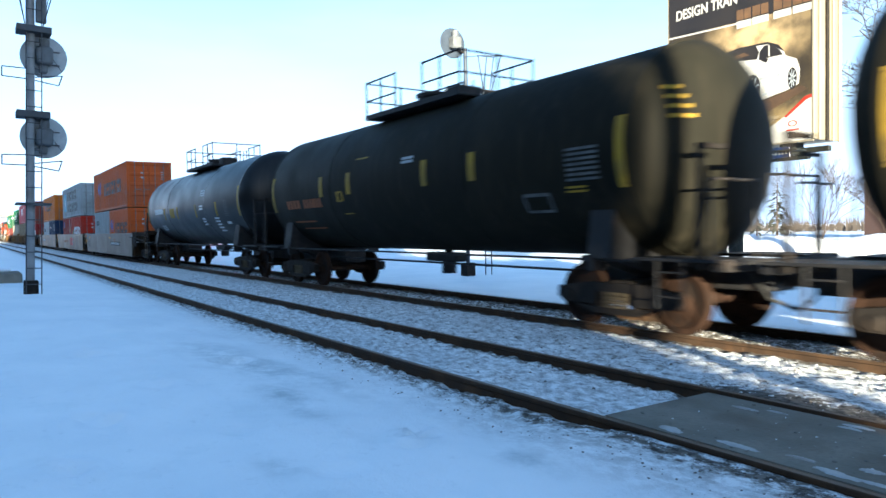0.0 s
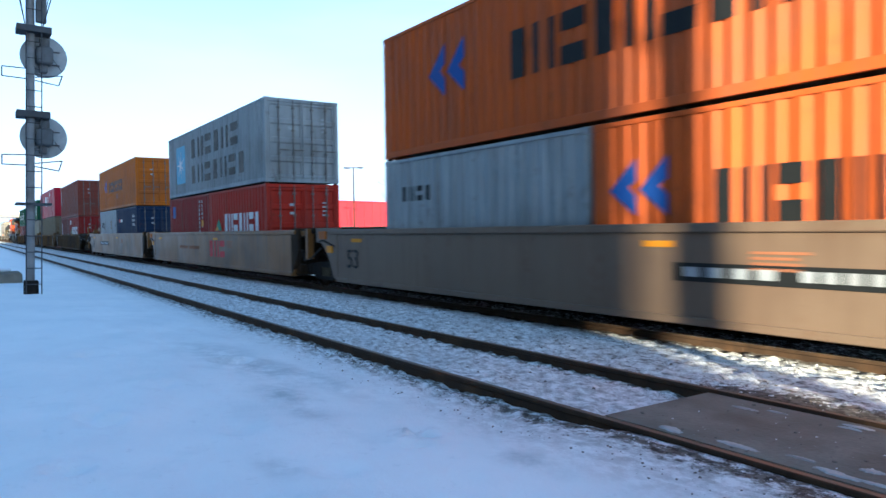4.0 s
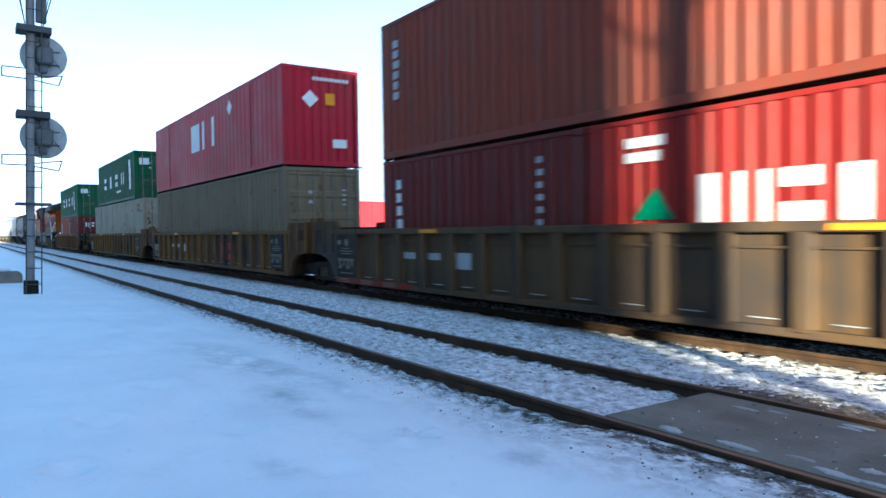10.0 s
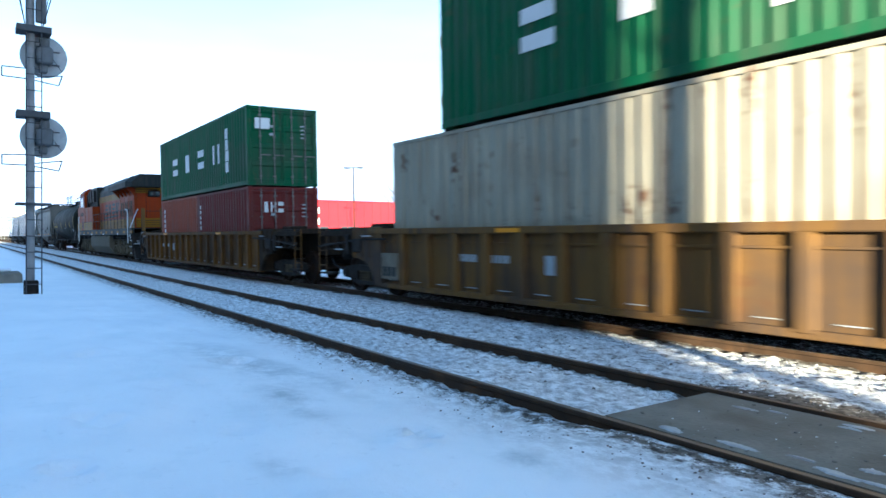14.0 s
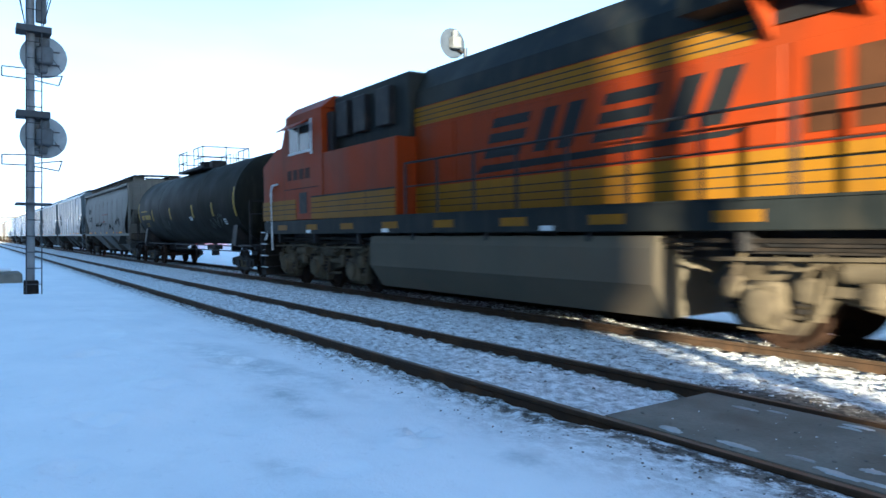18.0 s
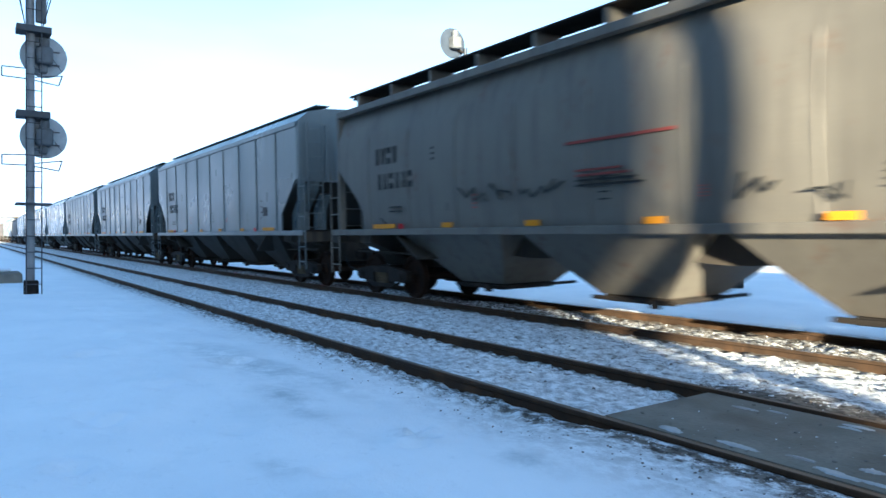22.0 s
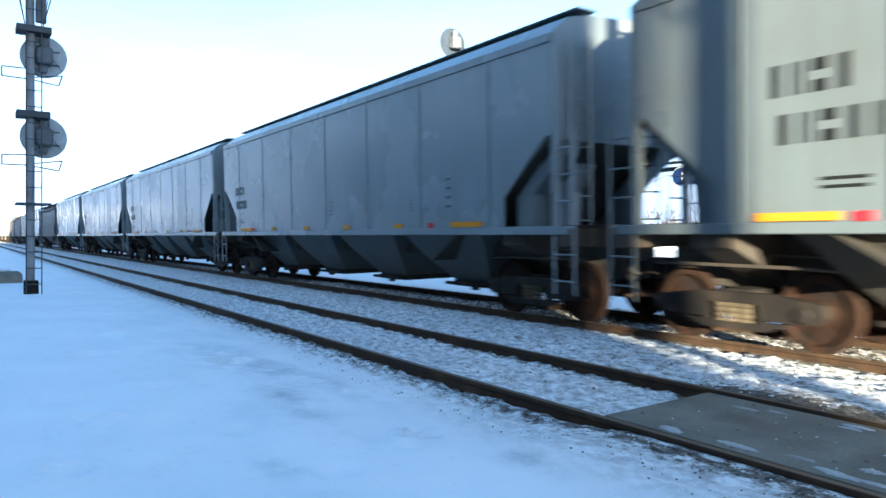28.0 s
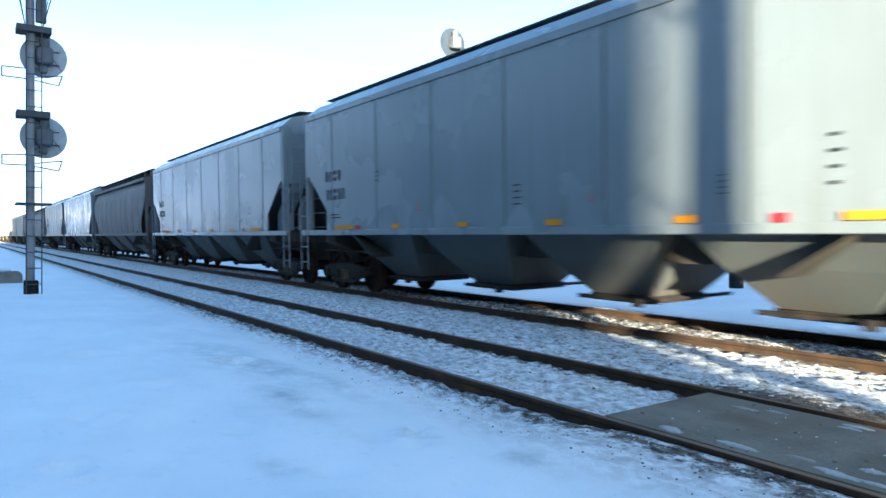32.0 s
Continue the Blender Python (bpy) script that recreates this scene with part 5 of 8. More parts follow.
        for sy in (-1, 1):
            part("corner_post", Geo().box(sx * (L - 0.02), sx * (L + 0.10), sy * (W - 0.14), sy * (W - 0.01), sill, eave, 0.01), material, car)
            part("end_brace", Geo().prism([(sx * (L - 1.14), sill), (sx * (L - 0.80), sill), (sx * (L - 0.78), 2.02), (sx * (L - 0.12), 2.58), (sx * (L - 0.02), 2.80), (sx * (L - 0.14), 2.86), (sx * (L - 1.14), 1.99)], "y", *sorted((sy * (W - 0.66), sy * (W - 0.30)))), material, car)
            part("slope_stiffener", Geo().prism([(sx * (L - 0.62), sill), (sx * (L - 0.38), sill), (sx * (L - 0.34), 2.05), (sx * (L - 0.05), 2.45), (sx * (L - 0.2), 2.5), (sx * (L - 0.6), 2.1)], "y", *sorted((sy * (W - 0.98), sy * (W - 0.72)))), material, car)
            part("ladder", ladder(sx * (L + 0.25), sy * (W - 0.01), 0.5, 2.85, 0.42), material, car)
            part("end_ladder", ladder(sx * (L + 0.16), sy * (W - 0.45), 1.4, eave, 0.42, "y"), material, car)
        part("crossover_platform", Geo().box(sx * (L + 0.05), sx * (L + 0.45), -W + 0.1, W - 0.1, sill - 0.02, sill + 0.02, 0.006), M["castgrey"], car)
        make_coupler(car, sx * (L + 0.55), sx)
        make_truck(car, sx * (L - 1.05))
    # three outlets
    middles = (-3.7, 0.0, 3.7) if curved else (-4.62, -1.55, 1.55, 4.62)
    for cx in middles:
        if curved:
            levels = ((1.62, 1.62, 1.5, sill - 0.06), (1.20, 1.20, 1.10, 0.97), (0.64, 0.64, 0.66, 0.46))
        else:
            levels = ((1.36, 1.36, 1.40, sill - 0.06), (1.02, 1.02, 1.05, 0.97), (0.56, 0.56, 0.60, 0.46))
        vs = [p for l, q, w, z in levels for p in ((cx - l, -w, z), (cx + q, -w, z), (cx + q, w, z), (cx - l, w, z))]
        g = Geo().add(vs, [(4 * k + i, 4 * k + (i + 1) % 4, 4 * k + 4 + (i + 1) % 4, 4 * k + 4 + i) for k in (0, 1) for i in range(4)] + [(3, 2, 1, 0), (8, 9, 10, 11)])
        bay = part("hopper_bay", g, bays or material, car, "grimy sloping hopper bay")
        part("outlet_gate", Geo().box(cx - 0.60, cx + 0.60, -0.64, 0.64, 0.35, 0.46, 0.01).box(cx - 0.78, cx + 0.78, -0.72, -0.64, 0.37, 0.43)
             .tube((cx + 0.72, -1.1, 0.42), (cx + 0.72, 1.1, 0.42), 0.03, 8).box(cx + 0.66, cx + 0.8, -1.12, -1.02, 0.36, 0.48, 0.01), M["castgrey"], bay)
    for a, b in zip(middles, middles[1:]):
        # ridge between two bays, coloured dark for the shade of its recess
        m = (a + b) / 2
        part("ridge_sheet", Geo().prism([(a + 1.2, sill - 0.06), (b - 1.2, sill - 0.06), (b - 1.0, 1.02), (m + 0.2, 0.98), (m - 0.2, 0.98), (a + 1.0, 1.02)], "y", -0.9, 0.9), M["belly"], car)
    part("brake_reservoir", Geo().tube((L - 2.3, -0.75, 1.15), (L - 1.5, -0.75, 1.15), 0.16, 12), M["belly"], car)
    side = next(c for c in car.children if c.name.startswith("side_sheet"))
    Y = -W - (0.03 if curved else 0.005)
    if reflectors:
        for i in range(6):
            x = -5.8 + i * 11.6 / 5
            w = 0.46 if i in (0, 5) else 0.16
            part("reflector", Geo().box(x - w, x + w, -W - 0.032, -W - 0.02, sill + 0.02, sill + 0.11), M["markyellow"], side, "yellow reflective strip")
        part("reflector", Geo().box(-5.2, -5.04, -W - 0.032, -W - 0.02, sill + 0.01, sill + 0.11), M["markred"], side, "red reflective disc")
        part("reflector", Geo().box(4.6, 4.76, -W - 0.032, -W - 0.02, sill + 0.01, sill + 0.11), M["markred"], side, "red reflective disc")
    if mark:
        if ribs > 7:
            rows = ((-6.16, -5.2, 2.84, 3.18), (-6.07, -4.62, 2.33, 2.65), (-6.0, -4.5, 1.82, 1.99), (-4.05, -3.8, 2.75, 3.05))
        else:
            rows = ((-6.88, -5.95, 2.66, 2.90), (-6.83, -5.78, 2.22, 2.47), (-6.95, -5.6, 1.76, 1.90), (-4.42, -4.1, 2.50, 2.76))
        marks(side, "reporting_mark", *rows[0], Y, M["markdark"], 4, 1, 0.35, True, "dark reporting mark bars")
        marks(side, "reporting_mark", *rows[1], Y, M["markdark"], 5 if ribs <= 7 else 6, 1, 0.35, True, "dark number bars")
        marks(side, "text_block", *rows[2], Y, M["markdark"], 1, 2, 0.6)
        marks(side, "text_block", *rows[3], Y, M["markdark"], 1, 3, 0.6)
        for k, x in enumerate((-3.65, -2.9, -0.1, 1.7, 3.75, 4.95, 6.15)):
            marks(side, "text_block", x, x + (0.4, 0.55, 0.85, 0.4, 0.45, 0.6, 0.28)[k], 1.82, 1.98 + 0.12 * (k % 3) + (0.25 if k == 5 else 0), Y, M["markred"] if k in (1, 3) else M["markdark"], 1, 4, 0.78)
        if ribs > 7:
            part("notice_plate", Geo().box(L - 2.6, L - 2.25, Y - 0.004, Y + 0.003, 1.95, 2.2), M["markdark"], side)
    return car


def scrawl(parent, x0, x1, z0, z1, y, seed, material):
    """A loose sprayed line."""
    rr = random.Random(seed)
    g, p = Geo(), None
    n = int((x1 - x0) * 9)
    for i in range(n):
        q = (x0 + (x1 - x0) * i / n + rr.uniform(-0.1, 0.1), y, rr.uniform(z0, z1))
        if p and i % 7:
            g.tube(p, q, 0.014, 5)
        p = q
    return part("sprayed_scrawl", g, material, parent, "sprayed scrawl")


# ---- locomotive ----
def make_locomotive():
    """Six-axle hood locomotive; the radiator end leads. Origin on the rails under its middle."""
    car = thing("diesel_locomotive", "orange, yellow and dark grey six-axle diesel freight locomotive", "locomotive")
    O, K, Yw = M["locoorange"], M["locogrey"], M["locoyellow"]
    part("frame", Geo().box(-10.9, 10.1, -0.95, 0.95, 1.05, 1.5, 0.03), M["black"], car)
    for sy in (-1, 1):
        y = sy * 1.50
        part("side_sill", Geo().box(-11.4, 10.2, *sorted((y, y - sy * 0.12)), 1.42, 1.78, 0.012), K, car)
        for i in range(11):
            x = -10.0 + i * 2.0
            part("reflector", Geo().box(x - 0.32, x + 0.32, *sorted((y + sy * 0.004, y - sy * 0.01)), 1.52, 1.66), Yw, car, "yellow reflective strip")
    part("walkway", Geo().box(-7.2, 10.2, -1.5, 1.5, 1.76, 1.80), K, car)
    # nose and cab
    nose = Geo().prism([(-11.55, 1.80), (-9.9, 1.80), (-9.9, 3.80), (-10.45, 3.80), (-11.55, 3.38)], "y", -1.45, 1.45)
    part("nose", nose, O, car)
    cab = part("cab", Geo().prism([(-10.05, 1.80), (-7.3, 1.80), (-7.3, 4.55), (-9.55, 4.55), (-9.95, 3.78)], "y", -1.50, 1.50), O, car)
    part("cab_roof", Geo().prism([(-1.5, 4.54), (1.5, 4.54), (1.15, 4.84), (-1.15, 4.84)], "x", -9.7, -7.25), O, cab)
    for sy in (-1, 1):
        y = sy * 1.503
        part("side_window", Geo().box(-9.35, -8.05, *sorted((y, y + sy * 0.006)), 3.58, 4.22), M["glass"], cab, "dark cab side window")
        part("window_frame", Geo().box(-9.42, -7.98, *sorted((y, y + sy * 0.02)), 4.22, 4.28).box(-9.42, -7.98, *sorted((y, y + sy * 0.02)), 3.52, 3.58)
             .box(-8.72, -8.68, *sorted((y, y + sy * 0.02)), 3.58, 4.22).box(-7.99, -7.86, *sorted((y, y + sy * 0.015)), 3.45, 4.35), M["steel"], cab, "bare metal window frame")
        part("sun_visor", Geo().prism([(y, 4.36), (y + sy * 0.35, 4.16), (y + sy * 0.35, 4.13), (y, 4.32)], "x", -9.4, -8.1), O, cab)
        part("number_block", Geo().box(-9.55, -9.25, *sorted((y, y + sy * 0.004)), 2.85, 3.12).box(-9.15, -8.85, *sorted((y, y + sy * 0.004)), 2.85, 3.12)
             .box(-8.75, -8.45, *sorted((y, y + sy * 0.004)), 2.85, 3.12).box(-8.35, -8.05, *sorted((y, y + sy * 0.004)), 2.85, 3.12), M["numberbrown"], cab, "dark cab number bars")
        part("step_well", Geo().box(-8.75, -8.25, *sorted((y, y + sy * 0.005)), 1.95, 2.5), M["black"], cab, "dark step opening")
        part("door_recess", Geo().box(-7.28, -7.0, *sorted((sy * 1.2, sy * 1.35)), 1.8, 4.4), M["black"], cab)
        # stripes low on nose, cab and wide cabinet
        for z0, z1, mm in ((1.795, 2.34, Yw),):
            for x0, x1 in ((-11.5, -9.0), (-8.0, -3.75)):
                part("stripe", Geo().box(x0, x1, *sorted((sy * 1.498, sy * 1.506)), z0, z1), mm, car, "yellow stripe")
                for z in (1.95, 2.08, 2.21):
                    part("pinstripe", Geo().box(x0, x1, *sorted((sy * 1.50, sy * 1.510)), z - 0.01, z + 0.01), K, car)
            part("pinstripe", Geo().box(x0, x1, *sorted((sy * 1.50, sy * 1.510)), 2.34, 2.38), K, car)
            part("stripe_seam", Geo().box(x1 - 1.3, x1 - 1.28, *sorted((sy * 1.50, sy * 1.509)), 1.84, 2.34), K, car)
        part("cab_seam", Geo().box(-9.8, -7.5, *sorted((sy * 1.50, sy * 1.508)), 2.60, 2.625), M["numberbrown"], car)
        for x in (-8.2, -4.2, 0.8, 6.0):
            part("notice_plate", Geo().box(x - 0.14, x + 0.14, *sorted((sy * 1.50, sy * 1.508)), 1.44, 1.52), M["markwhite"], car, "small white and red notice plate")
        for i in range(9):
            x = -10.4 + i * 2.4
            part("sill_bracket", Geo().box(x - 0.05, x + 0.05, *sorted((sy * 1.0, sy * 1.44)), 1.18, 1.43, 0.01), M["black"], car)
        part("sill_pipe", Geo().path([(-10.5, sy * 1.30, 1.30), (9.8, sy * 1.30, 1.30)], 0.03).path([(-10.5, sy * 1.22, 1.20), (9.8, sy * 1.22, 1.20)], 0.022), M["castgrey"], car)
        # wide equipment cabinet behind the cab
    part("equipment_cabinet", Geo().box(-7.32, -3.7, -1.485, 1.485, 1.80, 3.42, 0.02), O, car)
    part("upper_cabinet", Geo().box(-7.3, -3.7, -1.15, 1.15, 3.40, 4.78, 0.04), K, car)
    for x in (-6.6, -5.7, -4.6):
        part("blower_box", Geo().box(x - 0.3, x + 0.3, -1.3, 1.3, 3.75, 4.58, 0.02), M["black"], car, "black louvred blower box")
    # long hood
    hood = part("long_hood", Geo().box(-3.7, 8.5, -1.02, 1.02, 1.80, 4.0, 0.01), O, car)
    part("hood_roof", Geo().prism([(-1.02, 4.0), (-0.98, 4.35), (-0.7, 4.82), (0.7, 4.82), (0.98, 4.35), (1.02, 4.0)], "x", -3.7, 8.5), K, car)
    for sy in (-1, 1):
        part("stripe", Geo().box(-3.7, 8.5, *sorted((sy * 1.015, sy * 1.026)), 1.80, 2.36), Yw, hood, "yellow stripe")
        part("stripe", Geo().box(-3.7, 3.9, *sorted((sy * 1.015, sy * 1.026)), 3.62, 3.98), Yw, hood, "yellow stripe")
        for z in (1.95, 2.08, 2.21, 3.70, 3.80, 3.90):
            part("pinstripe", Geo().box(-3.7, 8.5 if z < 3 else 3.9, *sorted((sy * 1.02, sy * 1.030)), z - 0.009, z + 0.009), K, hood)
        for i in range(9):
            x = -3.5 + i * 1.31
            door = part("hood_door", Geo().box(x, x + 1.22, *sorted((sy * 1.015, sy * 1.034)), 2.42, 3.55, 0.01), O, hood)
            if i in (6, 7, 8):
                for k in (0.2, 0.72):
                    part("louvre", Geo().box(x + k, x + k + 0.36, *sorted((sy * 1.03, sy * 1.042)), 2.5, 3.35), M["locobrown"], door, "sooty brown screen")
        # slanting lettering shapes on the hood
        for i in range(4):
            g = Geo()
            x = -1.35 + i * 1.32
            yy = sorted((sy * 1.034, sy * 1.040))
            # plain slanted bars, upright or stacked
            cells = ((0, 0.34, 2.74, 3.42), (0.56, 0.90, 2.74, 3.42)) if i % 2 else ((0, 1.0, 2.74, 2.90), (0, 1.0, 3.0, 3.16), (0, 1.0, 3.26, 3.42))
            for a, b, c, d in cells:
                g.prism([(x + a + (c - 2.75) * 0.45, c), (x + b + (c - 2.75) * 0.45, c), (x + b + (d - 2.75) * 0.45, d), (x + a + (d - 2.75) * 0.45, d)], "y", *yy)
            part("lettering_shape", g, M["markdark"], hood, "large dark slanted lettering shape")
        part("swoosh_bar", Geo().prism([(-1.6, 2.48), (3.6, 2.58), (3.9, 2.66), (-1.4, 2.62)], "y", *sorted((sy * 1.034, sy * 1.040))), M["markdark"], hood)
        # radiator wing
        part("radiator_grille", Geo().prism([(3.9, 3.78), (8.4, 3.78), (8.4, 4.1), (3.9, 4.1)], "y", *sorted((sy * 1.03, sy * 1.06))), M["black"], hood, "black radiator grille")
        for i in range(5):
            x = 4.1 + i * 1.1
            part("wing_strut", Geo().prism([(sy * 1.03, 3.62), (sy * 1.40, 4.02), (sy * 1.40, 4.12), (sy * 1.03, 4.12)], "x", x, x + 0.07), O, hood)
        rail = part("handrail", Geo().path([(-3.4, sy * 1.46, 2.82), (9.3, sy * 1.46, 2.82), (9.6, sy * 1.46, 2.75)], 0.022)
                    .path([(-3.4, sy * 1.46, 2.35), (9.4, sy * 1.46, 2.35)], 0.014), M["black"], car, "black walkway handrail")
        for i in range(12):
            x = -3.4 + i * 1.15
            part("stanchion", Geo().box(x - 0.035, x + 0.035, sy * 1.46 - 0.012, sy * 1.46 + 0.012, 1.78, 2.84), M["black"], rail)
        for ex, way in ((9.5, 1), (-11.2, -1)):
            part("grab_iron", Geo().path([(ex - way * 0.40, sy * 1.50, 0.95), (ex - way * 0.40, sy * 1.50, 1.9), (ex - way * 0.36, sy * 1.5, 2.62), (ex - way * 0.48, sy * 1.5, 2.8), (ex - way * 0.9, sy * 1.5, 2.82)], 0.028, 8), M["markwhite"], car, "white painted grab iron")
            part("grab_iron", Geo().path([(ex + way * 0.22, sy * 1.48, 1.25), (ex + way * 0.05, sy * 1.48, 1.4), (ex + way * 0.05, sy * 1.46, 1.8), (ex + way * 0.55, sy * 1.2, 2.7), (ex + way * 0.66, sy * 1.15, 2.8)], 0.028, 8), M["markwhite"], car, "white painted grab iron")
            for k in range(4):
                part("step", Geo().box(ex + way * 0.05, ex + way * 0.58, *sorted((sy * 1.08, sy * 1.48)), 0.42 + k * 0.34, 0.46 + k * 0.34), M["castgrey"], car)
                part("step_edge", Geo().box(ex + way * 0.06, ex + way * 0.57, sy * 1.481, sy * 1.492, 0.43 + k * 0.34, 0.46 + k * 0.34), M["markwhite"], car, "white step edge")
            part("step_side", Geo().box(ex + way * 0.58, ex + way * 0.62, *sorted((sy * 1.05, sy * 1.49)), 0.4, 1.5, 0.008), M["black"], car)
    wing = [(-1.50, 4.06), (-1.50, 4.36), (-1.1, 4.68), (1.1, 4.68), (1.50, 4.36), (1.50, 4.06)]
    part("radiator_wing", Geo().loft([[(x, y, z) for y, z in wing] for x in (3.2, 8.7)] + [[(9.35, y * 0.85, z if z < 4.3 else z - 0.05) for y, z in wing]], False), K, car, "dark grey overhanging radiator wing")
    part("end_panel", Geo().box(8.49, 8.55, -0.9, 0.9, 1.85, 4.1, 0.01), O, car)
    part("stripe", Geo().box(8.54, 8.557, -0.95, 0.95, 1.85, 2.35), Yw, car, "yellow stripe")
    part("stripe", Geo().box(8.54, 8.557, -0.95, 0.95, 3.75, 4.05), Yw, car, "yellow stripe")
    for z in (1.98, 2.1, 2.22, 3.83, 3.95):
        part("pinstripe", Geo().box(8.55, 8.562, -0.95, 0.95, z - 0.012, z + 0.012), K, car)
    part("door_seam", Geo().box(8.55, 8.562, -0.42, -0.40, 2.4, 3.5).box(8.55, 8.562, 0.40, 0.42, 2.4, 3.5), M["numberbrown"], car)
    hl = part("headlight", Geo().box(8.55, 8.7, -0.32, 0.32, 3.55, 3.9, 0.03), M["black"], car)
    for y in (-0.16, 0.16):
        part("lens", Geo().lathe([(0.11, 0.0), (0.11, 0.03), (0.0, 0.04)], (8.7, y, 3.72), (1, 0, 0), 14), M["glass"], hl)
    for ex, way in ((10.2, 1), (-11.6, -1)):
        part("pilot", Geo().prism([(-1.45, 0.25), (1.45, 0.25), (1.45, 1.5), (-1.45, 1.5)], "x", *sorted((ex - way * 0.08, ex))), M["castgrey"], car)
        part("plow", Geo().prism([(ex, 0.2), (ex + way * 0.45, 0.16), (ex + way * 0.05, 0.75), (ex, 0.75)], "y", -1.4, 1.4), M["castgrey"], car, "snow plough under the coupler")
        make_coupler(car, ex + way * 0.15, way)
        for y in (-1.1, -0.9, -0.7, 0.7, 0.9, 1.1):
            part("control_hose", Geo().path([(ex, y, 1.25), (ex + way * 0.16, y, 1.05), (ex + way * 0.12, y * 1.02, 0.72)], 0.025), M["rubber"], car)
        part("anticlimber", Geo().box(*sorted((ex, ex + way * 0.3)), -0.75, 0.75, 1.30, 1.56, 0.02).box(*sorted((ex, ex + way * 0.34)), -0.72, 0.72, 1.38, 1.42), M["black"], car)
        for y in (-1.0, 1.0):
            part("hose_box", Geo().box(*sorted((ex, ex + way * 0.14)), y - 0.16, y + 0.16, 1.06, 1.36, 0.02).box(*sorted((ex + way * 0.1, ex + way * 0.18)), y - 0.06, y + 0.06, 1.16, 1.28, 0.01), M["castgrey"], car)
        for y in (-0.98, 0.98):
            lamp = part("ditch_light", Geo().lathe([(0.0, 0.0), (0.11, 0.0), (0.13, 0.1), (0.13, 0.16), (0.10, 0.165), (0.0, 0.15)], (ex, y, 1.50), (way, 0, 0), 14), M["black"], car)
            part("lens", Geo().lathe([(0.0, 0.012), (0.08, 0.01), (0.098, 0.0)], (ex + way * 0.155, y, 1.50), (way, 0, 0), 14), M["signalgrey"], lamp)
        for y in (-1.25, -0.55, 0.55, 1.25):
            part("pilot_grab", Geo().path([(ex, y - 0.18, 0.95), (ex + way * 0.09, y - 0.18, 0.95), (ex + way * 0.09, y + 0.18, 0.95), (ex, y + 0.18, 0.95)], 0.016), M["markwhite"], car, "white painted grab iron")
        part("cut_lever", Geo().path([(ex + way * 0.1, -1.3, 1.1), (ex + way * 0.14, 0, 1.05), (ex + way * 0.1, 1.3, 1.1)], 0.018), M["steel"], car)
        for y in (-0.9, 0.06):
            part("end_rail_post", Geo().box(ex - 0.08, ex + 0.03, y - 0.09, y + 0.09, 1.5, 2.85, 0.01), M["grimy"], car, "grimy yellow end rail post")
        part("end_rail", Geo().path([(ex, -0.9, 2.7), (ex, 0.06, 2.7)], 0.016).path([(ex, -0.9, 2.2), (ex, 0.06, 2.2)], 0.016), M["black"], car)
    fuel = [(-1.42, 1.36), (-1.46, 1.2), (-1.46, 0.72), (-1.15, 0.26), (1.15, 0.26), (1.46, 0.72), (1.46, 1.2), (1.42, 1.36)]
    part("fuel_tank", Geo().prism(fuel, "x", -4.95, 2.78), M["tankgrey"], car, "dusty grey fuel tank")
    for sy in (-1, 1):
        for i in range(6):
            part("air_reservoir", Geo().tube((-4.6 + i * 1.2, sy * 1.28, 1.46), (-3.9 + i * 1.2, sy * 1.28, 1.46), 0.10, 10), M["castgrey"], car)
    for tx in (-8.15, 6.25):
        tr = part("locomotive_truck", Geo().box(tx - 2.9, tx + 2.9, -0.6, 0.6, 0.65, 1.0, 0.04), M["castgrey"], car)
        for sy in (-1, 1):
            lo, hi = sorted((sy * 0.98, sy * 1.16))
            g = Geo().prism([(tx - 2.85, 0.78), (tx - 2.4, 0.52), (tx - 1.5, 0.48), (tx - 1.3, 0.66), (tx - 0.6, 0.50), (tx + 0.6, 0.50), (tx + 1.3, 0.66), (tx + 1.5, 0.48),
                             (tx + 2.4, 0.52), (tx + 2.75, 0.78), (tx + 2.6, 1.02), (tx + 1.1, 0.94), (tx - 1.1, 0.94), (tx - 2.6, 1.02)], "y", lo, hi)
            part("side_frame", g, M["dusty"], tr)
            # deep pedestals with sloping shoulders round each axle
            for ax in (-2.07, 0, 2.07):
                ped = Geo().prism([(tx + ax - 0.52, 0.98), (tx + ax - 0.46, 0.40), (tx + ax - 0.34, 0.24), (tx + ax + 0.34, 0.24), (tx + ax + 0.46, 0.40), (tx + ax + 0.52, 0.98), (tx + ax + 0.34, 1.06), (tx + ax - 0.34, 1.06)],
                                  "y", *sorted((sy * 1.02, sy * 1.17)))
                part("pedestal", ped, M["dusty"], tr)
                part("pedestal_rib", Geo().box(tx + ax - 0.50, tx + ax - 0.40, *sorted((sy * 1.1, sy * 1.24)), 0.42, 0.98, 0.02).box(tx + ax + 0.40, tx + ax + 0.50, *sorted((sy * 1.1, sy * 1.24)), 0.42, 0.98, 0.02), M["dusty"], tr)
                part("damper", Geo().tube((tx + ax + 0.62, sy * 1.28, 0.44), (tx + ax + 0.70, sy * 1.28, 0.74), 0.05, 10).tube((tx + ax + 0.70, sy * 1.28, 0.74), (tx + ax + 0.78, sy * 1.28, 1.08), 0.035, 10), M["dusty"], tr)
            part("brake_lever", Geo().box(tx - 1.4, tx - 0.7, *sorted((sy * 1.2, sy * 1.28)), 0.70, 0.82, 0.02).box(tx + 0.7, tx + 1.4, *sorted((sy * 1.2, sy * 1.28)), 0.70, 0.82, 0.02), M["dusty"], tr)
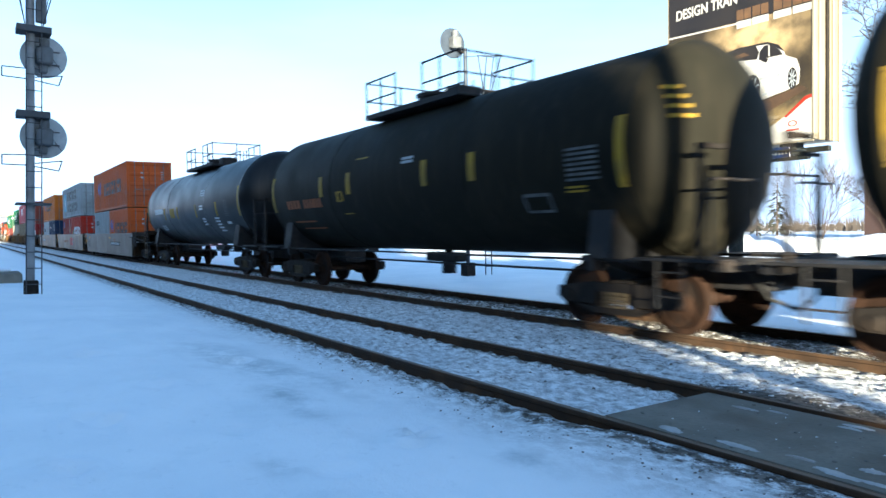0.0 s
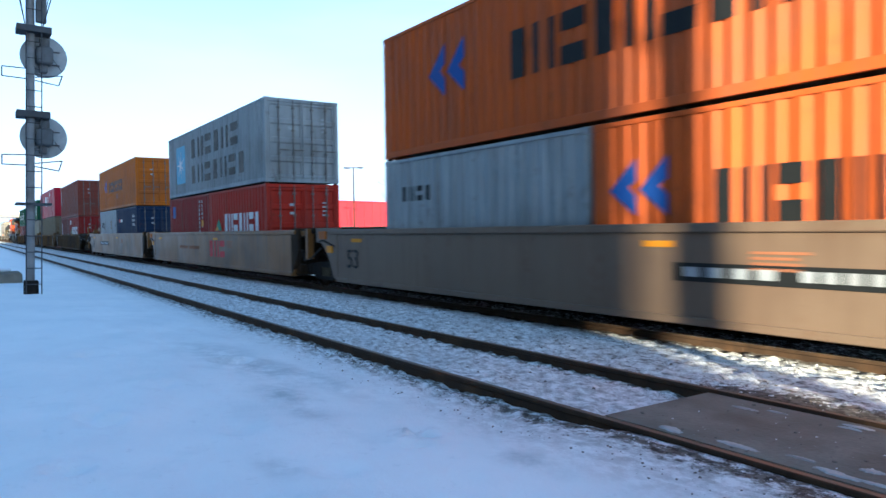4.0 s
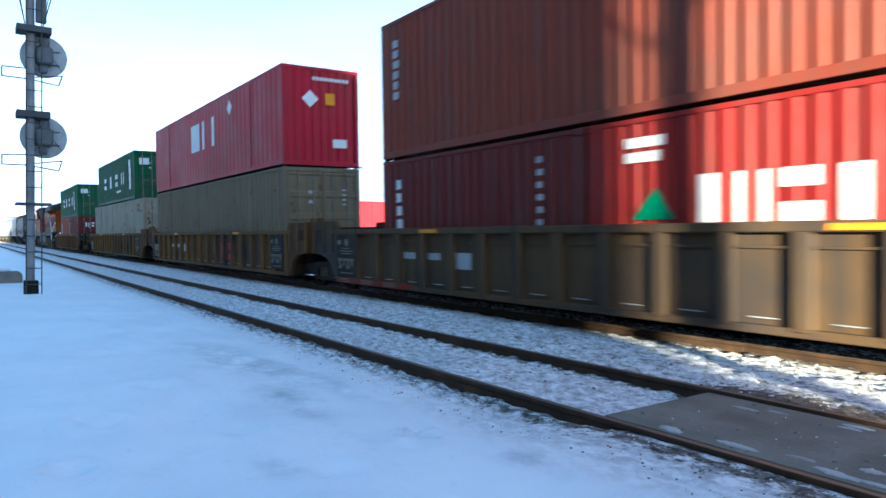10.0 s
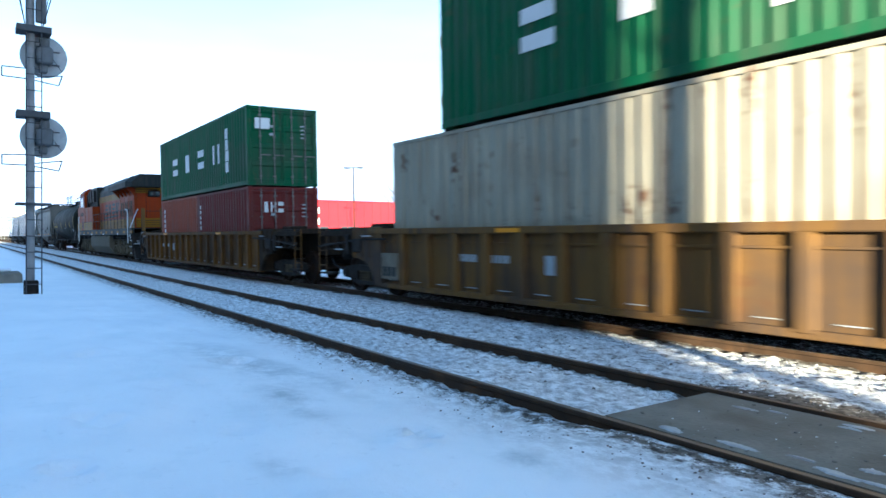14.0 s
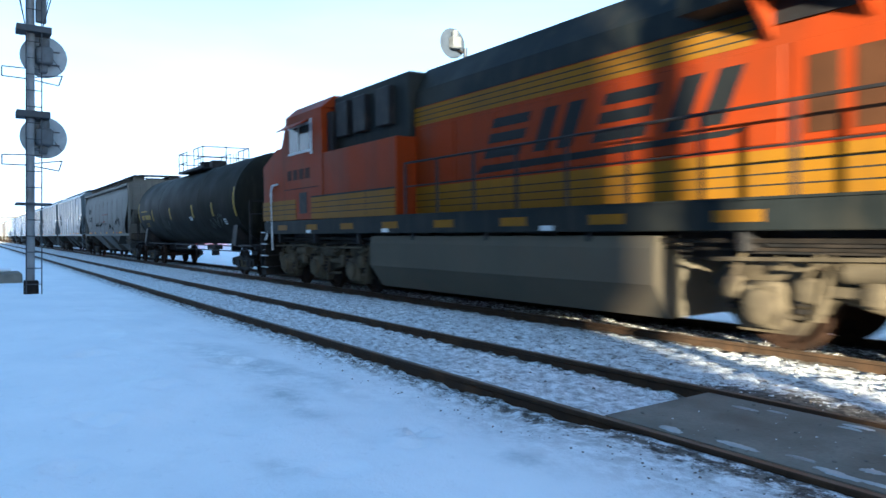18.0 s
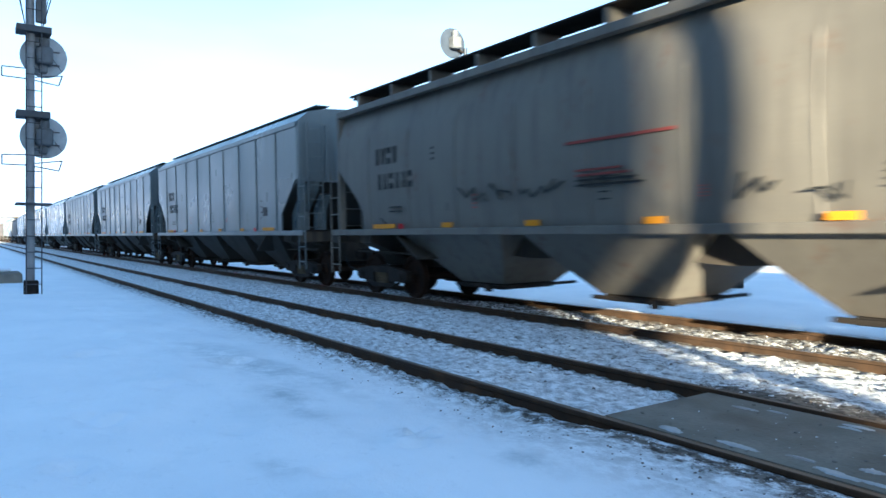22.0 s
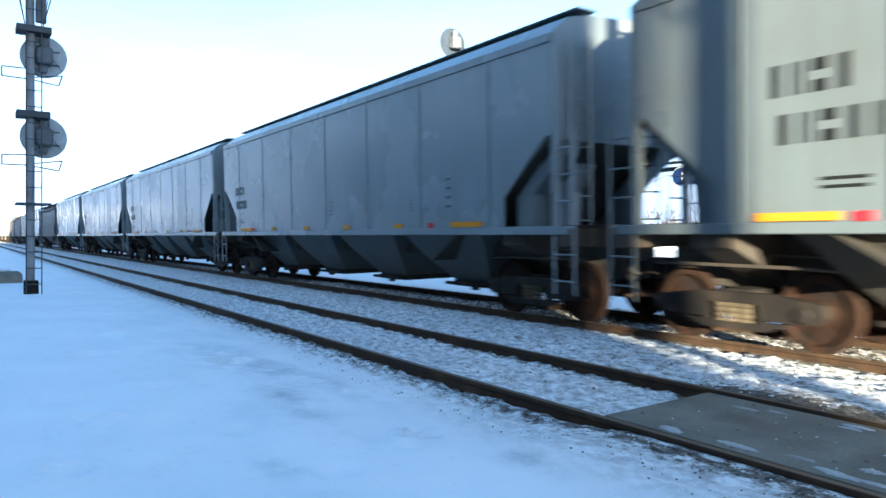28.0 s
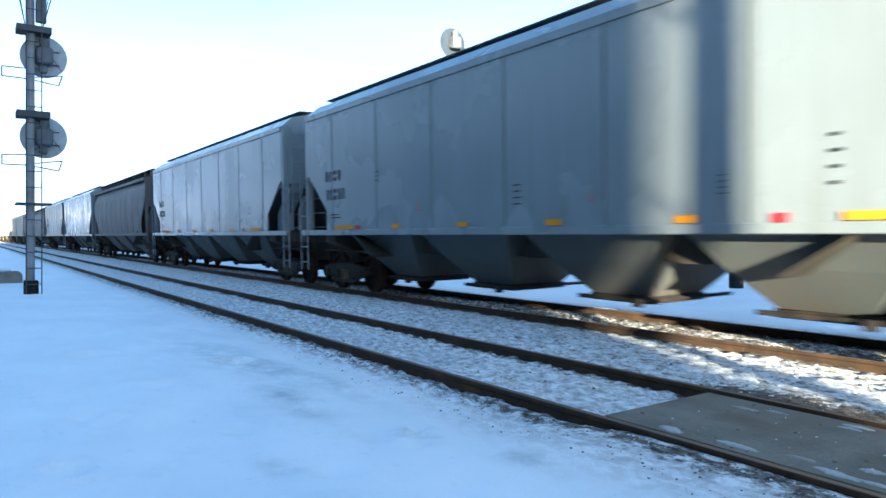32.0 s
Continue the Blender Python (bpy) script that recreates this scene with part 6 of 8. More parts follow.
            for ax in (-2.07, 0, 2.07):
                b = Geo().box(tx + ax - 0.27, tx + ax + 0.27, *sorted((sy * 1.1, sy * 1.32)), 0.30, 0.84, 0.05)
                b.lathe([(0.20, 0.0), (0.20, 0.1), (0.12, 0.14), (0, 0.14)], (tx + ax, sy * 1.30, 0.56), (0, sy, 0), 14)
                part("axle_box", b, M["dusty"], tr)
                for k in (-0.42, 0.42):
                    c = Geo()
                    for j in range(5):
                        c.tube((tx + ax + k, sy * 1.2, 0.5 + j * 0.085), (tx + ax + k, sy * 1.2, 0.55 + j * 0.085), 0.09, 10)
                    part("spring", c, M["castgrey"], tr)
            part("brake_cylinder", Geo().tube((tx - 1.15, sy * 1.25, 0.98), (tx - 0.55, sy * 1.25, 0.98), 0.13, 12).tube((tx + 0.55, sy * 1.25, 0.98), (tx + 1.15, sy * 1.25, 0.98), 0.13, 12), M["dusty"], tr)
            for k in (-1.9, -0.3, 0.9, 2.2):
                part("brake_hose", Geo().path([(tx + k, sy * 1.24, 1.12), (tx + k + 0.18, sy * 1.34, 0.98), (tx + k + 0.42, sy * 1.33, 1.0), (tx + k + 0.6, sy * 1.22, 1.14)], 0.024), M["dusty"], tr)
                part("brake_rod", Geo().tube((tx + k - 0.3, sy * 1.22, 0.42), (tx + k + 0.3, sy * 1.22, 0.46), 0.03, 8), M["dusty"], tr)
            for k in (-2.45, -1.55, -0.85, 0.35, 1.5, 2.45):
                part("brake_rigging", Geo().box(tx + k - 0.11, tx + k + 0.11, *sorted((sy * 1.18, sy * 1.34)), 0.62, 0.90, 0.03).tube((tx + k, sy * 1.3, 0.9), (tx + k + 0.12, sy * 1.26, 1.16), 0.03, 8), M["dusty"], tr)
            part("equaliser_pipe", Geo().path([(tx - 2.7, sy * 1.36, 1.08), (tx - 0.6, sy * 1.38, 1.12), (tx + 0.4, sy * 1.38, 1.06), (tx + 2.7, sy * 1.36, 1.1)], 0.026), M["dusty"], tr)
            part("sand_pipe", Geo().path([(tx + 2.7, sy * 1.2, 1.1), (tx + 2.75, sy * 1.15, 0.5), (tx + 2.6, sy * 0.85, 0.14)], 0.025), M["castgrey"], tr)
        for ax in (-2.07, 0, 2.07):
            ws = make_wheelset(tr, 0.533)
            ws.location = (tx + ax, 0, 0.533)
    part("air_horn", Geo().lathe([(0.03, 0), (0.05, 0.3), (0.09, 0.36)], (-6.8, -0.3, 4.6), (1, 0, 0), 10), M["castgrey"], car)
    part("exhaust_stack", Geo().box(-0.5, 0.6, -0.35, 0.35, 4.6, 4.80, 0.03), M["black"], car)
    part("roof_fan", Geo().lathe([(0.55, 4.6), (0.55, 4.78), (0.45, 4.8), (0, 4.78)], (2.2, 0, 0), (0, 0, 1), 20), K, car)
    return car


# ---- the train, from its head to its tail: place at 0 s along the track ----
TRAIN = []


def place(ob, s, z=0.0):
    ob.matrix_basis = pose(s, FAR_TRACK, z)
    TRAIN.append((ob, s, z))
    return ob


proto = make_tank_car("black tank car with a railed top platform, grimy and faintly marked", half=6.5, skin="tankdirty")
second = make_tank_car("glossy black tank car with white markings and a yellow placard")
third = make_tank_car("", 7.67, 6.97, "tankdirty")
third["label"] = "long black tank car with yellow markings and pale scrawled paint"
lead = copy_thing(proto, pose(0, 0, 0))
tank_marks(proto, "a")
tank_marks(second, "b")
tank_marks(third, "c")
tank_marks(lead, "a")
place(lead, 3.25)
place(proto, -12.9)
place(second, -29.15)
place(third, -218.58)

GREY = "dirty grey-brown smooth-sided well car carrying stacked containers"
OCHRE = "grimy ochre-yellow well car with outside ribs carrying stacked containers"


def well(front, rear, t_front, t_rear, own_front, own_rear, end_front, end_rear, ribbed, material, label, **kw):
    mid = round((front + rear) / 2, 3)
    car = make_well_unit(front - mid, rear - mid, ((t_front - mid, own_front), (t_rear - mid, own_rear)), ribbed, material, label, (end_front - mid, end_rear - mid))
    well_marks(car, front - mid, rear - mid, ribbed, **kw)
    return place(car, mid)


well(-40.75, -57.3, -39.0, -58.7, 2, 1, -37.4, -58.45, False, M["wellgrey"], GREY, number=True, board=4.6)
well(-60.1, -76.95, -58.7, -78.35, 0, 1, -58.95, -78.1, False, M["ochresmooth"], GREY.replace("grey-brown", "yellow"), word=1.4)
well(-79.75, -97.0, -78.35, -98.35, 0, 3, -78.6, -99.1, False, M["ochresmooth"], GREY.replace("grey-brown", "yellow"), number=True, board=-1.75)
well(-103.75, -120.0, -102.35, -121.5, 2, 1, -100.2, -121.25, True, M["grimydark"], "dark grime-brown well car with outside ribs carrying stacked containers", panel="rear")
well(-123.1, -139.7, -121.5, -141.2, 0, 1, -121.75, -140.9, True, M["grimy"], OCHRE, word=2.2, panel=True)
well(-142.8, -159.75, -141.2, -161.05, 0, 2, -141.55, -162.75, True, M["grimy"], OCHRE, panel=True)
well(-167.2, -183.1, -165.75, -184.3, 2, 2, -164.25, -184.75, True, M["ochre"], OCHRE)


def box(front, rear, z, h, material, label, **kw):
    c = make_container(round(abs(front - rear), 3), h, M[material], label, **kw)
    c["half"] = abs(front - rear) / 2
    if z > 1:
        # locking cones between the stacked boxes
        for sx in (-1, 1):
            for sy in (-1, 1):
                x, y = sx * (c["half"] - 0.09), sy * 1.14
                part("twist_lock", Geo().box(x - 0.06, x + 0.06, y - 0.05, y + 0.05, -0.065, 0.01, 0.01), M["castgrey"], c)
    return place(c, (front + rear) / 2, z)


F40, F20, F53 = 12.192, 6.058, 16.154
LOW, STD, HC = 0.375, 2.591, 2.896
UP = LOW + STD + 0.045
Y = -1.212
# first unit
c = box(-43.05, -43.05 - F40, UP, STD, "orange", "orange forty-foot container stacked on top, with blue and dark lettering shapes")
arrow_logo(c, -4.3, 1.0, 1.3, 1.0, Y, M["markblue"])
marks(c, "lettering_shape", -1.95, 4.4, 0.95, 1.75, Y, M["markdark"], 10, 1, 0.2, True, "dark lettering shapes")
c = box(-43.05, -43.05 - F20, LOW, STD, "orange", "orange twenty-foot container sitting in the well")
arrow_logo(c, -2.7, 1.25, 1.1, 0.8, Y, M["markblue"])
marks(c, "lettering_shape", -1.1, 2.7, 1.15, 1.8, Y, M["markdark"], 9, 1, 0.2, True, "dark lettering shapes")
c = box(-43.05 - F40 + F20, -43.05 - F40, LOW, STD, "palegrey", "pale grey twenty-foot container sitting in the well")
marks(c, "lettering_shape", -2.4, -1.2, 1.7, 2.0, Y, M["markdark"], 4, 1, 0.35, True)
# second unit
c = box(-62.6, -62.6 - F40, UP, STD, "palegrey", "pale grey container with a blue star panel and dark lettering shapes")
p = marks(c, "logo_panel", -4.75, -3.35, 0.55, 2.1, Y, M["marksky"], 1, 1, 0, label="sky-blue logo panel")
g = Geo()
for i in range(7):
    a = 2 * math.pi * i / 7 + 0.22
    q = [(-4.05 + r * math.sin(a + d), 1.32 + r * math.cos(a + d)) for r, d in ((0.12, -0.45), (0.60, 0), (0.12, 0.45))]
    g.prism(q + [(-4.05, 1.32)], "y", Y - 0.012, Y - 0.005)
part("star", g, M["markwhite"], p, "white seven-pointed star")
marks(c, "lettering_shape", -2.6, 3.6, 1.45, 2.2, Y, M["markdark"], 6, 1, 0.3, True, "large dark lettering shapes")
marks(c, "lettering_shape", -2.6, 4.3, 0.45, 1.15, Y, M["markdark"], 7, 1, 0.3, True, "large dark lettering shapes")
c = box(-62.6, -62.6 - F20, LOW, STD, "red", "bright red twenty-foot container with white lettering shapes")
part("logo_shape", Geo().prism([(-2.35, 1.18), (-1.55, 1.18), (-1.85, 1.6)], "y", Y - 0.008, Y), M["markgreen"], c, "green logo triangle")
part("logo_shape", Geo().prism([(-2.35, 1.185), (-1.95, 1.185), (-2.0, 1.36)], "y", Y - 0.012, Y - 0.008), M["markyellow"], c, "yellow logo triangle")
marks(c, "lettering_shape", -1.3, 2.4, 1.15, 1.75, Y, M["markwhite"], 7, 1, 0.25, True, "large white lettering shapes")
c = box(-62.6 - F40 + F20, -62.6 - F40, LOW, STD, "darkred", "dark red twenty-foot container sitting in the well")
marks(c, "logo_panel", -2.5, -2.05, 1.75, 2.25, Y, M["markblue"], 1, 1, 0, label="small blue logo panel")
marks(c, "text_block", 1.6, 1.85, 1.1, 2.4, Y, M["signalgrey"], 1, 8, 0.4)
marks(c, "text_block", 2.0, 2.2, 1.3, 2.4, Y, M["signalgrey"], 1, 7, 0.4)
marks(c, "notice_plate", 2.0, 2.25, 1.35, 1.6, Y - 0.004, M["markyellow"], 1, 1, 0)
# third unit
c = box(-82.35, -82.35 - F40, UP, STD, "orange2", "amber-orange forty-foot container with blue logo and faded dark lettering shapes")
arrow_logo(c, -4.05, 1.1, 1.05, 0.8, Y, M["markblue"])
marks(c, "lettering_shape", -2.4, 2.3, 1.05, 1.7, Y, M["markdark"], 10, 1, 0.3, True, "faded dark lettering shapes")
marks(c, "patch", 0.1, 0.85, 0.6, 0.92, Y, M["markbrown"], 2, 1, 0.2)
c = box(-82.35, -82.35 - F20, LOW, STD, "blue", "navy blue twenty-foot container with small white lettering shapes")
marks(c, "logo_shape", -2.1, -1.75, 1.78, 1.98, Y, M["markred"], 1, 1, 0)
marks(c, "lettering_shape", -1.72, -1.1, 1.80, 1.96, Y, M["markwhite"], 4, 1, 0.3)
marks(c, "text_block", 1.8, 2.5, 1.5, 2.2, Y, M["signalgrey"], 2, 3, 0.4)
c = box(-82.35 - F40 + F20, -82.35 - F40, LOW, STD, "white", "white twenty-foot container with rust streaks")
marks(c, "lettering_shape", -2.4, -1.2, 1.5, 1.85, Y, M["markdark"], 4, 1, 0.35, True)
marks(c, "rust_patch", 0.9, 1.5, 1.4, 1.95, Y, M["markbrown"], 1, 3, 0.4, label="rust-brown stains")
# fourth unit
c = box(-105.85, -105.85 - F40, UP, HC, "brown", "red-brown forty-foot container with small white markings")
marks(c, "lettering_shape", -5.65, -5.3, 1.2, 2.5, Y, M["signalgrey"], 1, 6, 0.3, label="upright column of white lettering shapes")
c = box(-105.85, -105.85 - F20, LOW, STD, "darkred", "dark red twenty-foot container with white lettering shapes and a green triangle")
part("logo_shape", Geo().prism([(-2.2, 1.2), (-1.5, 1.2), (-1.8, 1.62)], "y", Y - 0.008, Y), M["markgreen"], c, "green logo triangle")
marks(c, "lettering_shape", -1.3, 2.2, 1.15, 1.75, Y, M["markwhite"], 6, 1, 0.25, True, "large white lettering shapes")
marks(c, "logo_panel", -2.5, -1.4, 1.95, 2.35, Y, M["markwhite"], 1, 2, 0.3)
c = box(-105.85 - F40 + F20, -105.85 - F40, LOW, STD, "maroon", "maroon twenty-foot container with a column of white shapes")
marks(c, "lettering_shape", -2.5, -2.2, 1.1, 2.2, Y, M["markwhite"], 1, 4, 0.3)
marks(c, "text_block", 1.9, 2.2, 1.1, 2.3, Y, M["signalgrey"], 1, 6, 0.5)
# fifth unit
c = box(-123.85, -123.85 - F53, LOW + HC + 0.15, HC, "crimson", "crimson fifty-three-foot container with big white lettering shapes", doors=False, pitch=0.4, deep=0.02)
marks(c, "lettering_shape", -2.05, 1.45, 1.25, 2.3, Y, M["markwhite"], 2, 1, 0.12, True, "big white lettering shapes")
for x in (-5.55, 5.25):
    part("lift_post", Geo().box(x - 0.09, x + 0.09, -1.226, -1.15, 0.1, HC - 0.06, 0.01), M["crimson"], c)
    part("lift_post", Geo().box(x - 0.09, x + 0.09, 1.15, 1.226, 0.1, HC - 0.06, 0.01), M["crimson"], c)
g = Geo().prism([(-0.62, 1.95), (-0.36, 2.2), (-0.10, 1.95), (-0.36, 1.7)], "x", F53 / 2 + 0.001, F53 / 2 + 0.008)
part("diamond_placard", g, M["markwhite"], c, "white diamond placard")
marks(c, "notice_plate", 0.12, 0.42, 1.8, 2.15, F53 / 2 + 0.004, M["markyellow"], 1, 1, 0, face="x")
marks(c, "notice_plate", 0.35, 0.8, 0.55, 0.8, F53 / 2 + 0.004, M["markwhite"], 1, 1, 0, face="x")
marks(c, "number_block", -0.3, 0.9, 2.5, 2.6, F53 / 2 + 0.004, M["markwhite"], 10, 1, 0.3, face="x")
g = Geo().prism([(2.95, 2.35), (3.2, 2.6), (3.45, 2.35), (3.2, 2.1)], "y", Y - 0.006, Y + 0.002)
part("diamond_placard", g, M["markwhite"], c, "white diamond placard")
c = box(-123.85, -123.85 - F53, LOW + 0.09, HC, "beige", "dirty beige fifty-three-foot container sitting in the well", pitch=0.32)
for x in (-5.55, 5.25):
    part("lift_post", Geo().box(x - 0.09, x + 0.09, -1.226, -1.15, 0.1, HC - 0.06, 0.01), M["beige"], c)
    part("lift_post", Geo().box(x - 0.09, x + 0.09, 1.15, 1.226, 0.1, HC - 0.06, 0.01), M["beige"], c)
# sixth unit
c = box(-145.35, -145.35 - F40, LOW + HC + 0.12, STD, "green", "dark green forty-foot container with wide-set white lettering shapes")
for i, x in enumerate((-3.35, -1.35, 0.65, 2.65)):
    marks(c, "lettering_shape", x - 0.42, x + 0.42, 0.95, 1.65, Y, M["markwhite"], 1, 1, 0.05, True, "large white lettering shape")
marks(c, "marking_panel", 4.55, 5.15, 0.55, 2.2, Y, M["markwhite"], 1, 4, 0.08, label="white marking panel")
marks(c, "text_block", 0.6, 2.0, 0.55, 0.68, Y, M["markwhite"], 8, 1, 0.3)
marks(c, "marking_panel", -0.95, -0.45, 1.85, 2.2, F40 / 2 + 0.002, M["markwhite"], 1, 1, 0, face="x")
c = box(-143.25, -143.25 - F53, LOW + 0.07, HC, "warmgrey", "scuffed grey fifty-three-foot container sitting in the well", pitch=0.32)
for x in (-5.55, 5.25):
    part("lift_post", Geo().box(x - 0.09, x + 0.09, -1.226, -1.15, 0.1, HC - 0.06, 0.01), M["warmgrey"], c)
    part("lift_post", Geo().box(x - 0.09, x + 0.09, 1.15, 1.226, 0.1, HC - 0.06, 0.01), M["warmgrey"], c)
marks(c, "logo_panel", 6.3, 7.4, 2.2, 2.65, Y, M["markbrown"], 1, 2, 0.2)
# seventh unit
c = box(-168.75, -168.75 - F40, UP, STD, "green", "dark green forty-foot container with wide-set white lettering shapes")
for i, x in enumerate((-3.35, -1.35, 0.65, 2.65)):
    marks(c, "lettering_shape", x - 0.42, x + 0.42, 0.95, 1.65, Y, M["markwhite"], 1, 1, 0.05, True, "large white lettering shape")
marks(c, "marking_panel", 3.75, 4.15, 0.55, 2.1, Y, M["markwhite"], 1, 4, 0.08, label="white marking panel")
marks(c, "marking_panel", -0.95, -0.45, 1.85, 2.2, F40 / 2 + 0.002, M["markwhite"], 1, 1, 0, face="x")
c = box(-168.75, -168.75 - F20, LOW, STD, "maroon", "maroon twenty-foot container with white lettering shapes on its doors")
marks(c, "lettering_shape", -0.75, 0.0, 1.75, 2.1, F20 / 2 + 0.012, M["markwhite"], 3, 1, 0.25, True, face="x")
marks(c, "text_block", -2.7, -2.5, 1.2, 2.2, Y, M["markwhite"], 1, 5, 0.4)
c = box(-168.75 - F40 + F20, -168.75 - F40, LOW, STD, "rustred", "rust-red twenty-foot container with a column of white shapes")
marks(c, "lettering_shape", -2.55, -2.2, 0.9, 2.2, Y, M["markwhite"], 1, 6, 0.3)

place(make_locomotive(), -196.9)

old = make_hopper(M["hopperold"], "weathered grey covered hopper car with a roof walkway and scrawled paint", 9, True, True, True, True, M["hopperold"])
side = next(c for c in old.children if c.name.startswith("side_sheet"))
for x0, x1, z0, z1, seed in ((-3.0, -0.4, 1.95, 2.25, 1), (2.3, 2.9, 1.75, 2.1, 2), (3.2, 3.75, 1.72, 1.95, 3), (4.2, 5.6, 2.0, 2.4, 4)):
    scrawl(side, x0, x1, z0, z1, -1.625, seed, M["markdark"])
part("red_line", Geo().box(-0.4, 1.5, -1.635, -1.615, 2.67, 2.71), M["fadedred"], side)
for k in range(4):
    part("text_bar", Geo().box(-0.2, 1.0 - 0.12 * k, -1.632, -1.612, 2.06 + 0.07 * k, 2.09 + 0.07 * k), M["fadedred"] if k > 1 else M["markdark"], side)
place(old, -236.95)
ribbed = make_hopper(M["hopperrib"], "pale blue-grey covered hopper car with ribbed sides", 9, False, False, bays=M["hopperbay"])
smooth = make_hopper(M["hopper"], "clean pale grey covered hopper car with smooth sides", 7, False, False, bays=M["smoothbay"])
dull = make_hopper(M["hopperdark"], "dull brown-grey covered hopper car with a roof walkway", 9, True, True, False, False)
tan = make_hopper(M["hoppertan"], "tan covered hopper car with ribbed sides", 9, False, False, False, False, M["hopperbay"])
CARS = [(ribbed, -255.35), (ribbed, -273.1), (ribbed, -290.85), (smooth, -308.35), (smooth, -325.7), (smooth, -343.3), (smooth, -360.95),
        (dull, -378.85), (smooth, -396.6), (ribbed, -414.3), (dull, -432.0), (dull, -449.7), (tan, -467.4), (tan, -485.1), (tan, -502.8),
        (tan, -520.5), (tan, -538.2), (tan, -555.9), (tan, -573.6), (tan, -591.3)]
used = set()
for kind, s in CARS:
    if kind in used:
        place(copy_thing(kind, pose(0, 0, 0)), s)
    else:
        used.add(kind)
        place(kind, s)


# ---- signals ----
def make_signal_head(parent, x, y, z, face=None):
    """A round target with a lamp housing behind it, facing along the track."""
    h = part("signal_head", Geo().lathe([(0.0, -0.02), (0.52, -0.02), (0.54, 0.0), (0.52, 0.012), (0.0, 0.012)], (x, y, z), (-1, 0, 0), 32), face or M["signalgrey"], parent, "round grey signal target seen from behind")
    g = Geo().box(x + 0.02, x + 0.36, y - 0.19, y + 0.19, z - 0.24, z + 0.20, 0.05)
    g.lathe([(0.12, 0), (0.12, 0.25), (0.05, 0.30)], (x + 0.19, y, z + 0.15), (0, 0, 1), 12)
    part("lamp_housing", g, M["housing"], h, "dull grey lamp housing")
    rib = Geo()
    rib.tube((x + 0.03, y - 0.1, z + 0.42), (x + 0.03, y + 0.40, z - 0.32), 0.008, 5)
    for dz in (0.15, -0.19):
        rib.box(x + 0.02, x + 0.06, y + 0.15, y + 0.36, z + dz - 0.015, z + dz + 0.015)
    part("stiffener", rib, M["ironwork"], h)
    part("hood", Geo().lathe([(0.20, 0.0), (0.21, 0.30), (0.19, 0.30), (0.18, 0.0)], (x - 0.02, y, z), (-1, 0, 0), 20), M["black"], h)
    return h


def make_near_signal():
    X, Y = -20.66, 1.32
    s = thing("signal_mast", "grey steel railway signal mast with ladder and two round targets", "railway signal")
    part("mast", Geo().tube((X, Y, -0.05), (X, Y, 7.9), 0.093, 18), M["mast"], s)
    part("mast_base", Geo().box(X - 0.17, X + 0.17, Y - 0.15, Y + 0.17, -0.15, 0.34, 0.02), M["castgrey"], s, "rusty mast base casting")
    lx, ly, w = X + 0.24, Y + 0.06, 0.34
    lad = part("ladder", Geo().tube((lx, ly - w / 2, 0.0), (lx, ly - w / 2, 7.9), 0.015, 6), M["ironwork"], s)
    part("ladder_rail", Geo().tube((lx, ly + w / 2, 0.0), (lx, ly + w / 2, 7.9), 0.015, 6), M["ironwork"], lad)
    for i in range(19):
        z = 0.25 + i * 0.405
        part("rung", Geo().tube((lx, ly - w / 2, z), (lx, ly + w / 2, z), 0.013, 6), M["ironwork"], lad)
    for z, y0, y1 in ((6.60, -0.32, 0.45), (4.47, -0.32, 0.42), (2.27, -0.33, 0.45)):
        part("platform", Geo().box(X - 0.25, X + 0.30, Y + y0, Y + y1, z - 0.03, z + 0.03 + (0.10 if z > 4 else 0), 0.01), M["ironwork"], s, "dark steel bracket platform")
    for z in (5.44, 3.26):
        g = Geo().path([(X - 0.05, Y - 0.05, z + 0.26), (X + 0.1, Y - 0.62, z + 0.22), (X + 0.1, Y - 0.62, z - 0.02), (X - 0.05, Y - 0.05, z)], 0.015)
        g.path([(X - 0.05, Y - 0.05, z), (X + 0.1, Y + 0.62, z - 0.12), (X + 0.1, Y + 0.7, z + 0.14), (X, Y + 0.1, z + 0.05)], 0.015)
        part("step_loop", g, M["ironwork"], s)
    for z in (6.04, 3.97):
        make_signal_head(s, X - 0.24, Y + 0.31, z + 0.04)
        part("head_bracket", Geo().tube((X, Y, z - 0.3), (X - 0.1, Y + 0.29, z - 0.3), 0.035, 8).box(X - 0.2, X, Y + 0.2, Y + 0.38, z - 0.4, z - 0.2, 0.02), M["housing"], s)
    part("safety_cage", Geo().path([(lx, ly - 0.2, 6.75), (lx + 0.2, ly - 0.42, 7.9)], 0.014).path([(lx, ly + 0.2, 6.75), (lx + 0.2, ly + 0.48, 7.9)], 0.014)
         .path([(lx, ly + 0.2, 6.75), (lx - 0.3, ly + 0.40, 7.9)], 0.010).path([(lx, ly - 0.2, 6.75), (lx - 0.3, ly - 0.4, 7.9)], 0.010), M["ironwork"], s)
    part("junction_box", Geo().box(X + 0.05, X + 0.2, Y + 0.1, Y + 0.34, 6.85, 7.6, 0.02), M["housing"], s)
    # it leans slightly towards the tracks
    s.matrix_basis = pose(X, Y, 0) @ pose(0, 0, 0, -1.5, 0, 0) @ pose(-X, -Y, 0)
    return s


